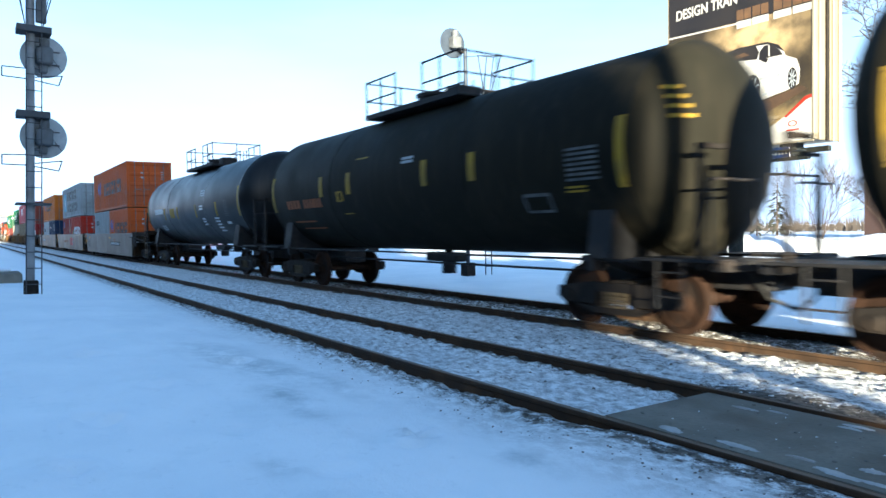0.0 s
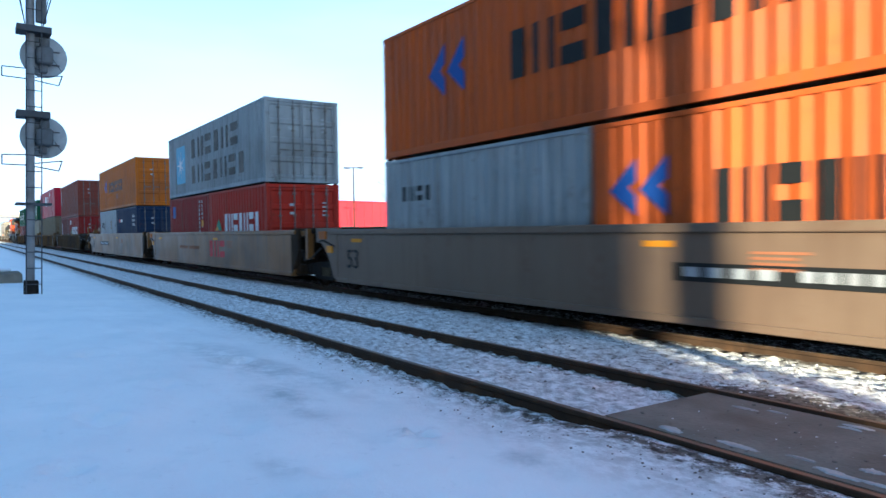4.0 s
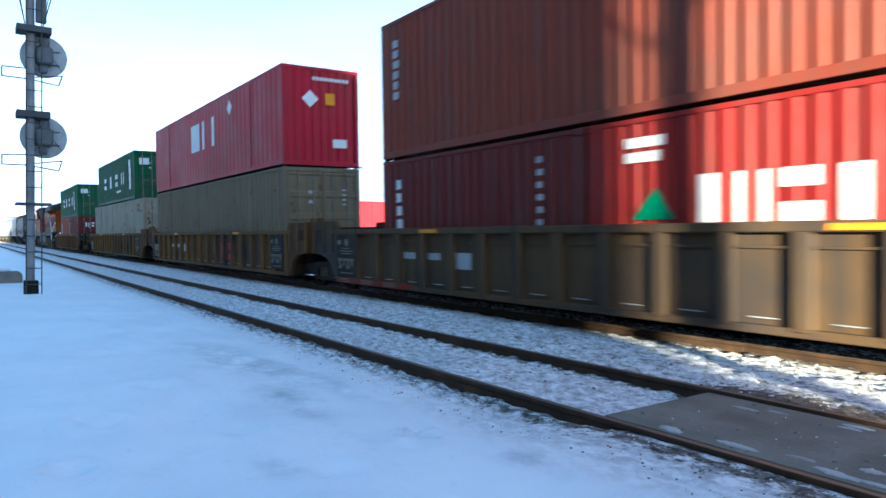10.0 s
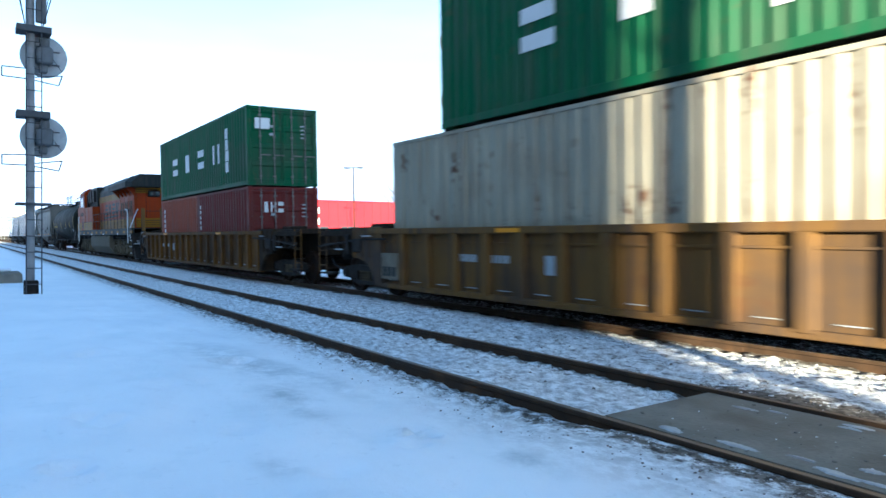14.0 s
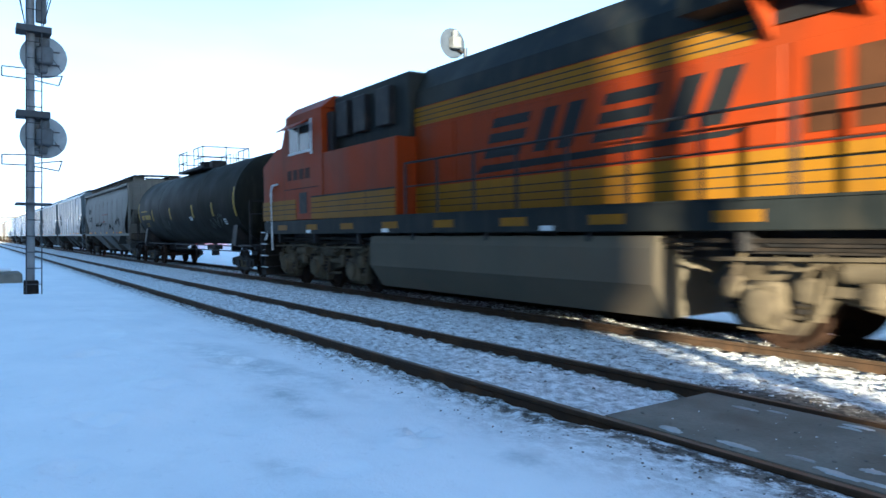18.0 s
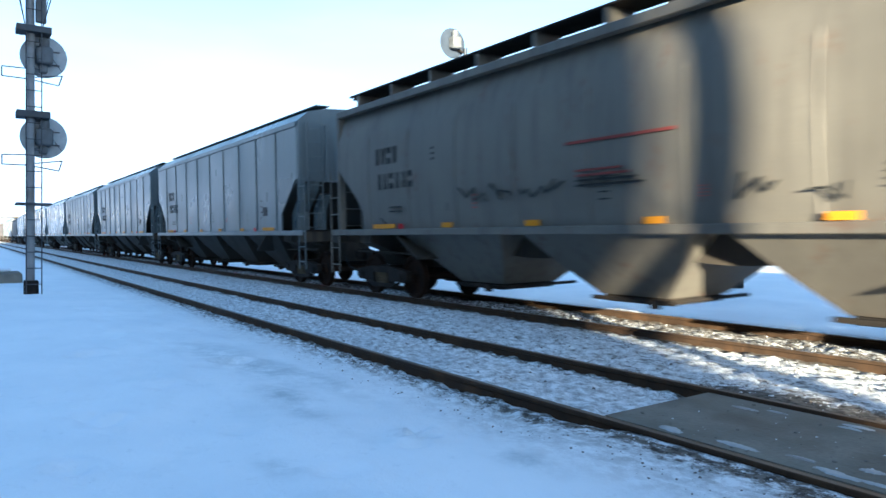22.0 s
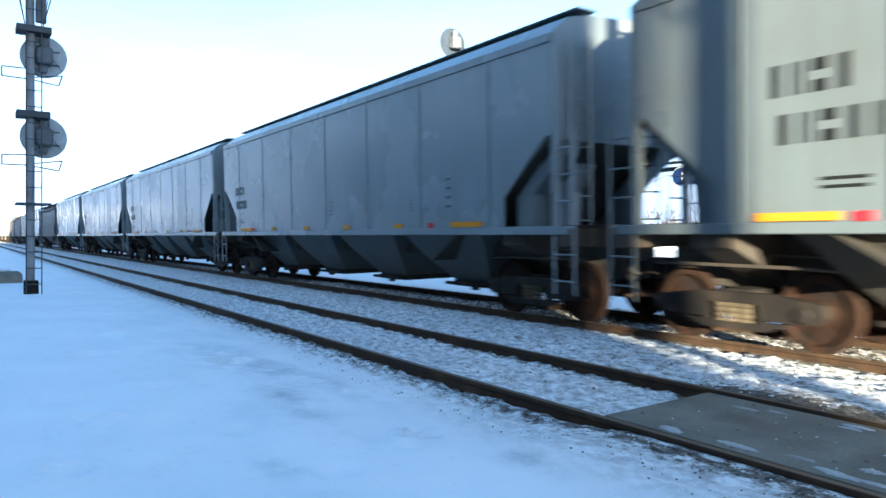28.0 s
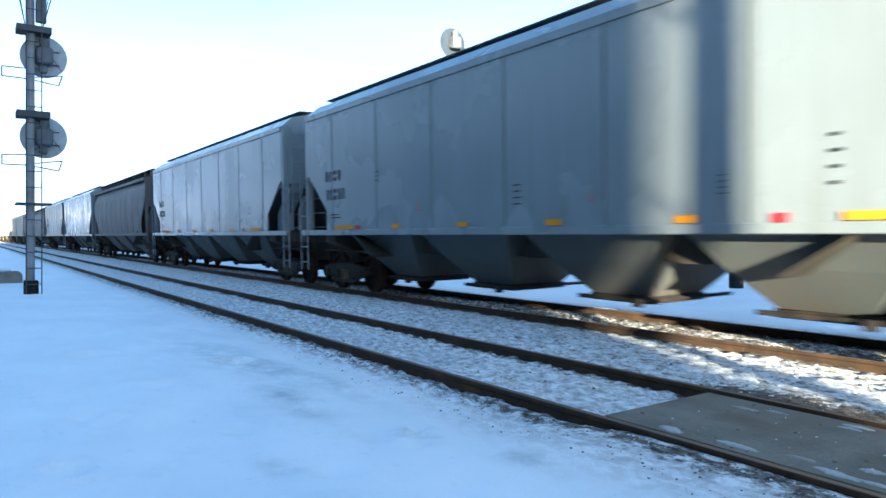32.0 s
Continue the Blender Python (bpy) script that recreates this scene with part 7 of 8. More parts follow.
def make_far_signal():
    X, Y = -20.88, 15.22
    s = thing("signal_mast", "slender grey signal mast with three round targets and a free-standing ladder", "railway signal")
    part("mast", Geo().tube((X, Y, -0.2), (X, Y, 8.05), 0.075, 14), M["farmast"], s)
    part("mast_base", Geo().box(X - 0.2, X + 0.2, Y - 0.2, Y + 0.2, -0.35, 0.25, 0.02), M["castgrey"], s, "dark mast base")
    lx, ly, w = X + 0.38, Y + 0.66, 0.28
    lad = part("ladder", Geo().tube((lx, ly - w / 2, -0.2), (lx, ly - w / 2, 6.55), 0.022, 6), M["farmast"], s)
    part("ladder_rail", Geo().tube((lx, ly + w / 2, -0.2), (lx, ly + w / 2, 6.55), 0.022, 6), M["farmast"], lad)
    for i in range(21):
        z = 0.1 + i * 0.31
        part("rung", Geo().tube((lx, ly - w / 2, z), (lx, ly + w / 2, z), 0.014, 6), M["farmast"], lad)
    top = [(lx - 0.1, ly - 0.30, 7.78), (lx - 0.1, ly + 0.42, 7.80), (lx + 0.35, ly + 0.42, 7.80), (lx + 0.35, ly - 0.25, 7.65)]
    g = Geo().path(top + [top[0]], 0.02).path([(lx, ly - w / 2, 6.5), top[0]], 0.02).path([(lx, ly + w / 2, 6.5), top[1]], 0.02)
    g.path([(lx + 0.1, ly + w / 2, 6.5), top[2]], 0.02).path([(lx, ly - w / 2, 6.5), top[3]], 0.02)
    part("safety_cage", g, M["farmast"], s)
    for z in (6.50, 4.32, 2.10):
        part("platform", Geo().box(X - 0.1, lx + 0.15, Y - 0.12, ly + 0.3, z - 0.025, z + 0.025, 0.008), M["castgrey"], s)
    for z in (7.75, 5.5, 3.2):
        part("step_loop", Geo().path([(X, Y - 0.35, z), (X + 0.3, Y, z - 0.06), (lx, ly - w / 2, z + 0.03), (lx + 0.4, ly + 0.5, z)], 0.016), M["farmast"], s)
    for z in (8.2, 6.1, 3.97):
        make_signal_head(s, X - 0.15, Y - 0.46, z, M["farmast"])
        part("head_bracket", Geo().tube((X, Y, z - 0.35), (X - 0.05, Y - 0.4, z - 0.2), 0.04, 8), M["castgrey"], s)
    return s


make_near_signal()
make_far_signal()
block = thing("concrete_block", "low snow-dusted concrete foundation block beside the signal mast", "concrete block", geo=Geo().box(-27.6, -25.9, 0.2, 1.45, -0.2, 0.30, 0.04), material=M["concrete"])
tagged(new("snow_clump", Geo().box(-27.5, -26.9, 0.4, 1.2, 0.29, 0.42, 0.06).mesh("snow_clump")), "clump of snow and dead grass on the concrete block", "snow")
M["plainsnow"] = mat("packed_snow", (0.84, 0.87, 0.90), 0.7, 0, 0.05, 2, 0.3)
bpy.data.objects["snow_clump"].data.materials.append(M["plainsnow"])


# ---- billboard ----
def make_billboard():
    X, Y, Z0, half, H = -11.45, 17.4, 3.58, 2.14, 5.2
    b = thing("billboard", "tall two-sided billboard on a steel post showing a white car poster", "billboard")
    part("post", Geo().tube((X, Y, -0.3), (X, Y, 3.4), 0.19, 18), M["locogrey"], b, "dark steel post")
    part("cabinet", Geo().box(X - half + 0.02, X + half - 0.02, Y - 0.02, Y + 1.22, Z0 + 0.02, Z0 + H, 0.02), M["cream"], b)
    for k, y in enumerate((Y - 0.02, Y + 0.25, Y + 0.6, Y + 0.9, Y + 1.2)):
        part("trim_strip", Geo().box(X + half - 0.03, X + half + 0.035, y - 0.05, y + 0.06, Z0, Z0 + H, 0.01), M["cream"] if k != 2 else M["castgrey"], b)
    yf = Y - 0.055
    poster = part("poster", Geo().box(X - half, X + half, yf, Y - 0.02, Z0, Z0 + H), M["poster"], b, "poster of a white car in a dim amber hall")
    part("poster_edge", Geo().box(X - half - 0.03, X - half, yf - 0.01, Y, Z0 - 0.03, Z0 + H).box(X - half, X + half, yf - 0.01, Y, Z0 - 0.04, Z0), M["cream"], b)

    def flat(name, pts, material, d=0.004, label=""):
        return part(name, Geo().prism([(X + a, Z0 + c) for a, c in pts], "y", yf - d, yf), material, poster, label)
    D, Wt = M["postdark"], M["postwhite"]
    flat("dark_band", [(-2.13, 3.44), (0.07, 3.36), (2.13, 3.31), (2.13, 5.2), (-2.13, 5.2)], D)
    flat("light_line", [(-2.13, 3.43), (0.07, 3.34), (0.07, 3.30), (-2.13, 3.38)], Wt, 0.006)
    # tall windows of the hall
    for a, w in ((0.07, 0.42), (0.53, 0.45), (1.12, 0.47), (1.63, 0.48)):
        flat("window_patch", [(a, 3.18), (a + w, 3.18), (a + w, 3.36), (a, 3.37)], Wt, 0.007)
        flat("window_pane", [(a, 3.40), (a + w, 3.39), (a + w, 3.66), (a, 3.67)], M["postamber"], 0.006)
        flat("window_bar", [(a + w * 0.5, 3.39), (a + w * 0.54, 3.39), (a + w * 0.54, 3.67), (a + w * 0.5, 3.67)], D, 0.008)
    # light from the windows on the floor
    flat("shadow_patch", [(-2.1, 1.40), (0.22, 1.2), (0.74, 1.11), (1.86, 1.37), (2.0, 1.26), (1.03, 0.86), (-0.75, 0.92), (-2.12, 1.17)], M["postbrown"], 0.005)
    for pts in ([(-1.26, 0.72), (-1.0, 0.9), (-0.32, 0.87), (-0.52, 0.69)], [(-0.32, 0.64), (-0.02, 0.82), (0.68, 0.76), (0.37, 0.6)], [(0.49, 0.57), (0.83, 0.73), (1.32, 0.69), (1.03, 0.53)],
                [(-2.1, 0.49), (-1.64, 0.72), (-0.73, 0.65), (-1.11, 0.41)], [(-1.02, 0.41), (-0.65, 0.64), (0.23, 0.58), (-0.13, 0.34)], [(-0.07, 0.34), (0.29, 0.54), (0.96, 0.51), (0.62, 0.3)],
                [(-2.12, 0.17), (-2.1, 0.39), (-1.26, 0.34), (-1.62, 0.14)], [(-1.53, 0.13), (-1.16, 0.35), (-0.26, 0.31), (-0.62, 0.07)]):
        flat("floor_light", pts, M["postlight"], 0.006)
        mid = [(pts[0][k] + pts[3][k] + pts[1][k] + pts[2][k]) / 4 for k in (0, 1)]
        flat("floor_bar", [(mid[0] - 0.42, mid[1] + 0.015), (mid[0] + 0.42, mid[1] - 0.02), (mid[0] + 0.42, mid[1] - 0.035), (mid[0] - 0.42, mid[1])], M["postbrown"], 0.0075)
    flat("white_corner", [(2.0, 1.05), (2.13, 1.05), (2.13, 0.0), (0.06, 0.0), (0.89, 0.35), (1.45, 0.67)], Wt, 0.008)
    flat("red_edge", [(1.41, 0.65), (1.94, 1.08), (2.13, 1.12), (2.13, 1.04), (1.98, 1.0), (1.45, 0.61)], M["red"], 0.009)
    # small red emblem on the white corner
    for k in range(12):
        t0, t1 = 2 * math.pi * k / 12, 2 * math.pi * (k + 1) / 12
        flat("emblem", [(1.62 + r * math.cos(t), 0.45 + 0.66 * r * math.sin(t)) for r, t in ((0.09, t0), (0.12, t0), (0.12, t1), (0.09, t1))], M["red"], 0.011)
    flat("emblem_bar", [(1.45, 0.27), (1.79, 0.27), (1.79, 0.31), (1.45, 0.31)], M["red"], 0.011)
    # white saloon car, three-quarter view
    flat("car_body", [(-1.9, 1.43), (-1.97, 1.71), (-1.9, 1.96), (-1.7, 2.1), (-1.34, 2.2), (-0.91, 2.3), (-0.49, 2.53), (0.14, 2.62), (0.75, 2.64), (1.11, 2.58), (1.4, 2.31), (1.43, 2.2),
                      (1.73, 2.05), (1.81, 1.79), (1.78, 1.42), (1.49, 1.31), (0.74, 1.16), (0.22, 1.23), (-0.5, 1.4), (-1.44, 1.38)], Wt, 0.010, "white printed car")
    flat("car_window", [(-0.93, 2.31), (-0.49, 2.57), (0.07, 2.64), (0.63, 2.62), (0.72, 2.42), (0.66, 2.25), (-0.01, 2.32)], D, 0.013)
    flat("car_window", [(0.72, 2.21), (0.74, 2.43), (0.87, 2.56), (1.04, 2.55), (1.28, 2.37), (1.37, 2.23), (1.03, 2.23)], D, 0.013)
    flat("window_glint", [(-0.35, 2.42), (0.3, 2.50), (0.45, 2.40), (-0.2, 2.35)], M["postbrown"], 0.0135)
    flat("window_glint", [(0.98, 2.26), (0.98, 2.54), (1.02, 2.54), (1.02, 2.26)], Wt, 0.0135)
    flat("car_roof", [(-0.53, 2.57), (0.14, 2.66), (0.96, 2.64), (1.26, 2.5), (1.4, 2.31), (0.96, 2.58), (0.63, 2.6), (0.06, 2.61)], D, 0.014, "dark printed car roof")
    flat("car_mirror", [(0.77, 2.19), (0.85, 2.25), (0.98, 2.2), (0.92, 2.11)], D, 0.014)
    flat("car_grille", [(-1.66, 1.43), (-1.59, 1.72), (-0.79, 1.68), (-0.51, 1.41), (-1.26, 1.4)], D, 0.013)
    for k in range(4):
        flat("grille_bar", [(-1.58, 1.47 + 0.06 * k), (-0.62 - 0.05 * k, 1.45 + 0.06 * k), (-0.62 - 0.05 * k, 1.465 + 0.06 * k), (-1.58, 1.485 + 0.06 * k)], M["postbrown"], 0.0135)
    flat("car_intake", [(-0.5, 1.74), (-0.11, 1.69), (0.05, 1.49), (-0.17, 1.5)], D, 0.013)
    for pts in ([(-1.63, 1.88), (-1.26, 1.92), (-0.51, 1.97), (-0.78, 1.79), (-1.17, 1.78)], [(-0.5, 2.0), (0.2, 2.05), (-0.09, 1.92), (-0.51, 1.9)], [(0.74, 1.75), (1.73, 1.77), (1.73, 1.73), (0.74, 1.69)],
                [(-1.43, 2.14), (-0.74, 2.22), (-0.5, 2.2), (-1.2, 2.1)], [(0.80, 1.32), (1.46, 1.42), (1.46, 1.38), (0.80, 1.26)], [(0.76, 1.45), (0.80, 2.15), (0.78, 2.15), (0.74, 1.45)], [(1.24, 1.5), (1.30, 2.2), (1.28, 2.2), (1.22, 1.5)]):
        flat("car_shade", pts, M["signalgrey"], 0.0125)
    for cx, cz, rx, rz in ((0.54, 1.50, 0.215, 0.37), (1.62, 1.58, 0.115, 0.27)):
        flat("car_wheel", [(cx + rx * math.cos(t), cz + rz * math.sin(t)) for t in [2 * math.pi * i / 20 for i in range(20)]], D, 0.014)
        for i in range(9):
            t = 2 * math.pi * i / 9 + 0.3
            flat("wheel_spoke", [(cx + rx * 0.1 * math.cos(t - 1.5), cz + rz * 0.1 * math.sin(t - 1.5)), (cx + rx * 0.84 * math.cos(t - 0.1), cz + rz * 0.84 * math.sin(t - 0.1)),
                                 (cx + rx * 0.84 * math.cos(t + 0.1), cz + rz * 0.84 * math.sin(t + 0.1)), (cx + rx * 0.1 * math.cos(t + 1.5), cz + rz * 0.1 * math.sin(t + 1.5))], M["signalgrey"], 0.017)
    for dx, dz in ((0.0, 0.0), (0.1, 0.12)):
        flat("figure_shape", [(-1.62 + dx, 2.62 + dz), (-1.5 + dx, 2.70 + dz), (-1.2 + dx, 2.36 + dz), (-1.3 + dx, 2.36 + dz)], D, 0.006)
    cu = bpy.data.curves.new("slogan", "FONT")
    cu.body, cu.size, cu.extrude, cu.offset = "DESIGN TRAN", 0.43, 0.003, 0.010
    tmp = bpy.data.objects.new("slogan", cu)
    me = bpy.data.meshes.new_from_object(tmp)
    bpy.data.objects.remove(tmp)
    me.materials.append(Wt)
    t = new("slogan", me)
    t.parent, t["label"] = poster, "white slogan lettering"
    t.matrix_basis = pose(X - 1.88, yf - 0.008, Z0 + 3.87, 90, 0, 0) @ Matrix.Diagonal((0.72, 0.92, 1, 1))
    # steel below the cabinet
    part("beam", Geo().box(X - 3.3, X + 1.95, Y + 0.05, Y + 0.2, 3.12, 3.24, 0.01), M["locogrey"], b)
    part("beam", Geo().box(X - 2.0, X + 2.1, Y + 0.75, Y + 0.9, 3.34, 3.48, 0.01), M["locogrey"], b)
    for a in (-1.5, -0.5, 0.3, 1.3):
        part("bracket", Geo().box(X + a - 0.06, X + a + 0.06, Y + 0.0, Y + 0.95, 3.3, 3.6, 0.01), M["locogrey"], b)
    part("catwalk", Geo().box(X - 2.0, X + 2.0, Y - 0.55, Y - 0.1, 3.30, 3.34, 0.005), M["locogrey"], b)
    part("plate_rim", Geo().prism([(X - 1.5 + (1.42 if math.cos(t) > 0 else 0) + 0.275 * math.cos(t), 2.91 + 0.275 * math.sin(t)) for t in [2 * math.pi * (i + 0.5) / 24 for i in range(24)]],
                                  "y", Y - 0.40, Y - 0.37), M["postwhite"], b, "white plate rim")
    plate = part("name_plate", Geo().prism([(X - 1.5 + (1.42 if math.cos(t) > 0 else 0) + 0.24 * math.cos(t), 2.91 + 0.24 * math.sin(t)) for t in [2 * math.pi * (i + 0.5) / 24 for i in range(24)]],
                                           "y", Y - 0.42, Y - 0.36), M["plateblue"], b, "rounded navy maker's plate with white shapes")
    marks(plate, "lettering_shape", X - 1.5, X - 0.1, 2.80, 3.02, Y - 0.425, M["markwhite"], 8, 1, 0.35, True)
    part("plate_hanger", Geo().box(X - 1.4, X - 1.34, Y - 0.40, Y - 0.3, 3.2, 3.32).box(X - 0.4, X - 0.34, Y - 0.40, Y - 0.3, 3.2, 3.32).box(X - 1.5, X - 0.2, Y - 0.36, Y - 0.02, 3.26, 3.32), M["locogrey"], b)
    small = part("panel_number", Geo().box(X + 0.95, X + 1.75, Y - 0.42, Y - 0.38, 3.16, 3.42, 0.01), M["plateblue"], b, "small blue panel with pale bars")
    marks(small, "number_block", X + 1.0, X + 1.7, 3.24, 3.34, Y - 0.422, M["signalgrey"], 8, 1, 0.4)
    return b


M["poster"] = mat("printed_amber_poster", (0.0384, 0.0281, 0.0128), 0.5, 0, 0.7, 0.9, 0, 9, dirt=(0.34, 0.245, 0.10), amount=0.8)
t = M["poster"].node_tree
b = t.nodes["Principled BSDF"]
printed = b.inputs["Base Color"].links[0].from_socket
tc = t.nodes.new("ShaderNodeTexCoord")
mp = t.nodes.new("ShaderNodeMapping")
mp.inputs["Location"].default_value, mp.inputs["Scale"].default_value = (10.75 / 1.75, 0.0, -6.5 / 1.15), (1 / 1.75, 0.0, 1 / 1.15)
t.links.new(tc.outputs["Object"], mp.inputs[0])
gr = t.nodes.new("ShaderNodeTexGradient")
gr.gradient_type = "SPHERICAL"
t.links.new(mp.outputs[0], gr.inputs[0])
smoke = t.nodes.new("ShaderNodeTexNoise")
smoke.inputs["Scale"].default_value, smoke.inputs["Detail"].default_value = 1.6, 6
t.links.new(tc.outputs["Object"], smoke.inputs["Vector"])
mul = t.nodes.new("ShaderNodeMath")
mul.operation, mul.use_clamp = "MULTIPLY", True
boost = t.nodes.new("ShaderNodeMapRange")
boost.inputs["From Min"].default_value, boost.inputs["From Max"].default_value, boost.inputs["To Max"].default_value = 0.28, 0.62, 1.7
t.links.new(smoke.outputs["Fac"], boost.inputs["Value"])
t.links.new(gr.outputs["Fac"], mul.inputs[0])
t.links.new(boost.outputs[0], mul.inputs[1])
glow = t.nodes.new("ShaderNodeMix")
glow.data_type = "RGBA"
t.links.new(mul.outputs[0], glow.inputs["Factor"])
t.links.new(printed, glow.inputs[6])
glow.inputs[7].default_value = (0.42, 0.31, 0.155, 1)
t.links.new(glow.outputs[2], b.inputs["Base Color"])
M["postdark"] = mat("printed_dark", (0.0141, 0.0115, 0.0102), 0.5, 0, 0.3, 2, 0)
M["postwhite"] = mat("printed_white", (0.407, 0.399, 0.375), 0.5, 0, 0.10, 1.2, 0)
M["postamber"] = mat("printed_amber", (0.102, 0.0576, 0.0256), 0.5, 0, 0.3, 3, 0)
M["postlight"] = mat("printed_pale_amber", (0.217, 0.176, 0.102), 0.5, 0, 0.5, 1.5, 0)
M["postbrown"] = mat("printed_brown", (0.064, 0.0384, 0.0192), 0.5, 0, 0.3, 2, 0)
make_billboard()


# ---- trees ----
def make_bare_tree(name, x, y, z, height, seed, label, spread=0.75, depth=5, trunk=0.035, stems=1, lean=(0, 0), thin=0.012, first=0.34):
    """A leafless tree: tapered trunk, limbs and fine twigs."""
    r = random.Random(seed)
    ob = thing(name, label, "shrub" if stems > 1 else "tree", "bare trees and bushes behind the tracks")
    wood, twigs = Geo(), Geo()

    def grow(p, d, length, radius, level):
        q = p + d * length
        g = wood if level >= depth - 1 else twigs
        g.tube(p, q, max(radius, thin), 6 if level >= depth - 1 else 3, max(radius * 0.7, thin * 0.8), False)
        if level == 0:
            return
        for i in range(r.choice((2, 3, 3)) if level > 1 else 3):
            a = Vector((r.gauss(0, 1), r.gauss(0, 1), r.gauss(0.15, 0.6))) * spread * 0.6
            nd = (d + a).normalized()
            if nd.z < -0.1:
                nd.z = abs(nd.z) * 0.3
            grow(p + d * length * r.uniform(0.55, 1.0), nd, length * r.uniform(0.58, 0.85), radius * r.uniform(0.45, 0.62), level - 1)
    for k in range(stems):
        d = Vector((r.gauss(0, 0.28 if stems > 1 else 0.05) + lean[0], r.gauss(0, 0.28 if stems > 1 else 0.05) + lean[1], 1)).normalized()
        grow(Vector((x + r.uniform(-0.3, 0.3) * (stems > 1), y + r.uniform(-0.3, 0.3) * (stems > 1), z)), d, height * first, height * trunk * (0.5 if stems > 1 else 1), depth)
    part("trunk", wood, M["bark"], ob)
    part("crown", twigs, M["twig"], ob, "fine bare twigs")
    return ob


def make_spruce(x, y, z, height, seed):
    """A spruce: trunk and tiers of drooping ragged boughs."""
    r = random.Random(seed)
    ob = thing("spruce_tree", "dark ragged spruce tree beyond the snowy field", "tree", "spruces beyond the field")
    part("trunk", Geo().tube((x, y, z - 0.2), (x, y, z + height), height * 0.018, 6, 0.01), M["bark"], ob)
    g = Geo()
    n = int(height * 3.4)
    for i in range(n):
        u = (i + 0.5) / n
        h = z + height * (0.08 + 0.9 * u)
        for k in range(4):
            a = r.uniform(0, 6.28)
            reach = height * 0.24 * (1 - u) ** 0.85 * r.uniform(0.55, 1.15) + 0.08
            c, s = math.cos(a), math.sin(a)
            w = reach * 0.13 + 0.02
            tip = (x + c * reach, y + s * reach, h - reach * r.uniform(0.1, 0.4))
            mid = (x + c * reach * 0.5, y + s * reach * 0.5, h + 0.02)
            g.add([(x, y, h + 0.05), (mid[0] - s * w, mid[1] + c * w, mid[2] - 0.06), tip, (mid[0] + s * w, mid[1] - c * w, mid[2] - 0.06), (mid[0], mid[1], mid[2] + 0.05)],
                  [(0, 1, 4), (1, 2, 4), (2, 3, 4), (3, 0, 4)])
    part("crown", g, M["needle"], ob)
    return ob


BUSH = "leafless bush with upright bare branches in the snow"
for x, y, h, seed, stems in ((-42.4, 44.0, 6.3, 11, 5), (-46.0, 57.0, 2.8, 12, 1), (-68.4, 41.6, 5.8, 13, 4), (-45.0, 40.6, 3.8, 14, 4), (-60.0, 45.0, 3.6, 18, 4),
                             (-53.0, 43.0, 5.0, 19, 4), (-31.5, 60.0, 5.6, 15, 3), (-38.0, 49.5, 1.6, 16, 2), (-27.0, 62.0, 5.0, 17, 3)):
    make_bare_tree("bare_bush", x, y, -0.1, h * 1.5, seed, BUSH, 0.52, 4, 0.009, stems + 3, (0, 0), 0.013)
make_bare_tree("bare_tree", -12.75, 31.0, -0.2, 17.0, 43, "large leafless tree with fine drooping branches", 1.0, 7, 0.013, 1, (-0.04, -0.03), 0.012, 0.29)
for x, y, h, seed in ((-50.5, 68.1, 5.7, 31), (-52.0, 75.0, 4.2, 32), (-49.2, 79.0, 5.0, 33), (-45.0, 76.2, 7.4, 34), (-54.5, 77.0, 4.6, 35), (-57.0, 72.0, 3.6, 36), (-47.2, 82.0, 4.0, 37)):
    make_spruce(x, y, -0.1, h * 1.15, seed)

# far woods along the skyline, in one mesh
g = Geo()
r = random.Random(8)
for i in range(620):
    a = radians(r.uniform(8, 88))
    d = r.uniform(150, 260)
    x, y = -d * math.sin(a), d * math.cos(a)
    if y < 32:
        continue
    h = r.uniform(1.6, 4.4) * (1.35 if r.random() < 0.15 else 1)
    # a ragged clump of thin upright branches
    for j in range(11):
        bx, by = x + r.gauss(0, 0.9), y + r.gauss(0, 0.9)
        top = h * r.uniform(0.45, 1.0)
        w, lean = r.uniform(0.06, 0.2), r.gauss(0, 0.35)
        ux, uy = y / d, -x / d
        g.add([(bx - ux * w, by - uy * w, -0.3), (bx + ux * w, by + uy * w, -0.3), (bx + ux * lean, by + uy * lean, top), (bx + 0.1, by + 0.1, -0.3)], [(0, 1, 2), (1, 3, 2), (3, 0, 2)])
woods = thing("far_woods", "low distant line of scrub and dark woods", "woods", kind="stuff", geo=g, material=M["twig"])


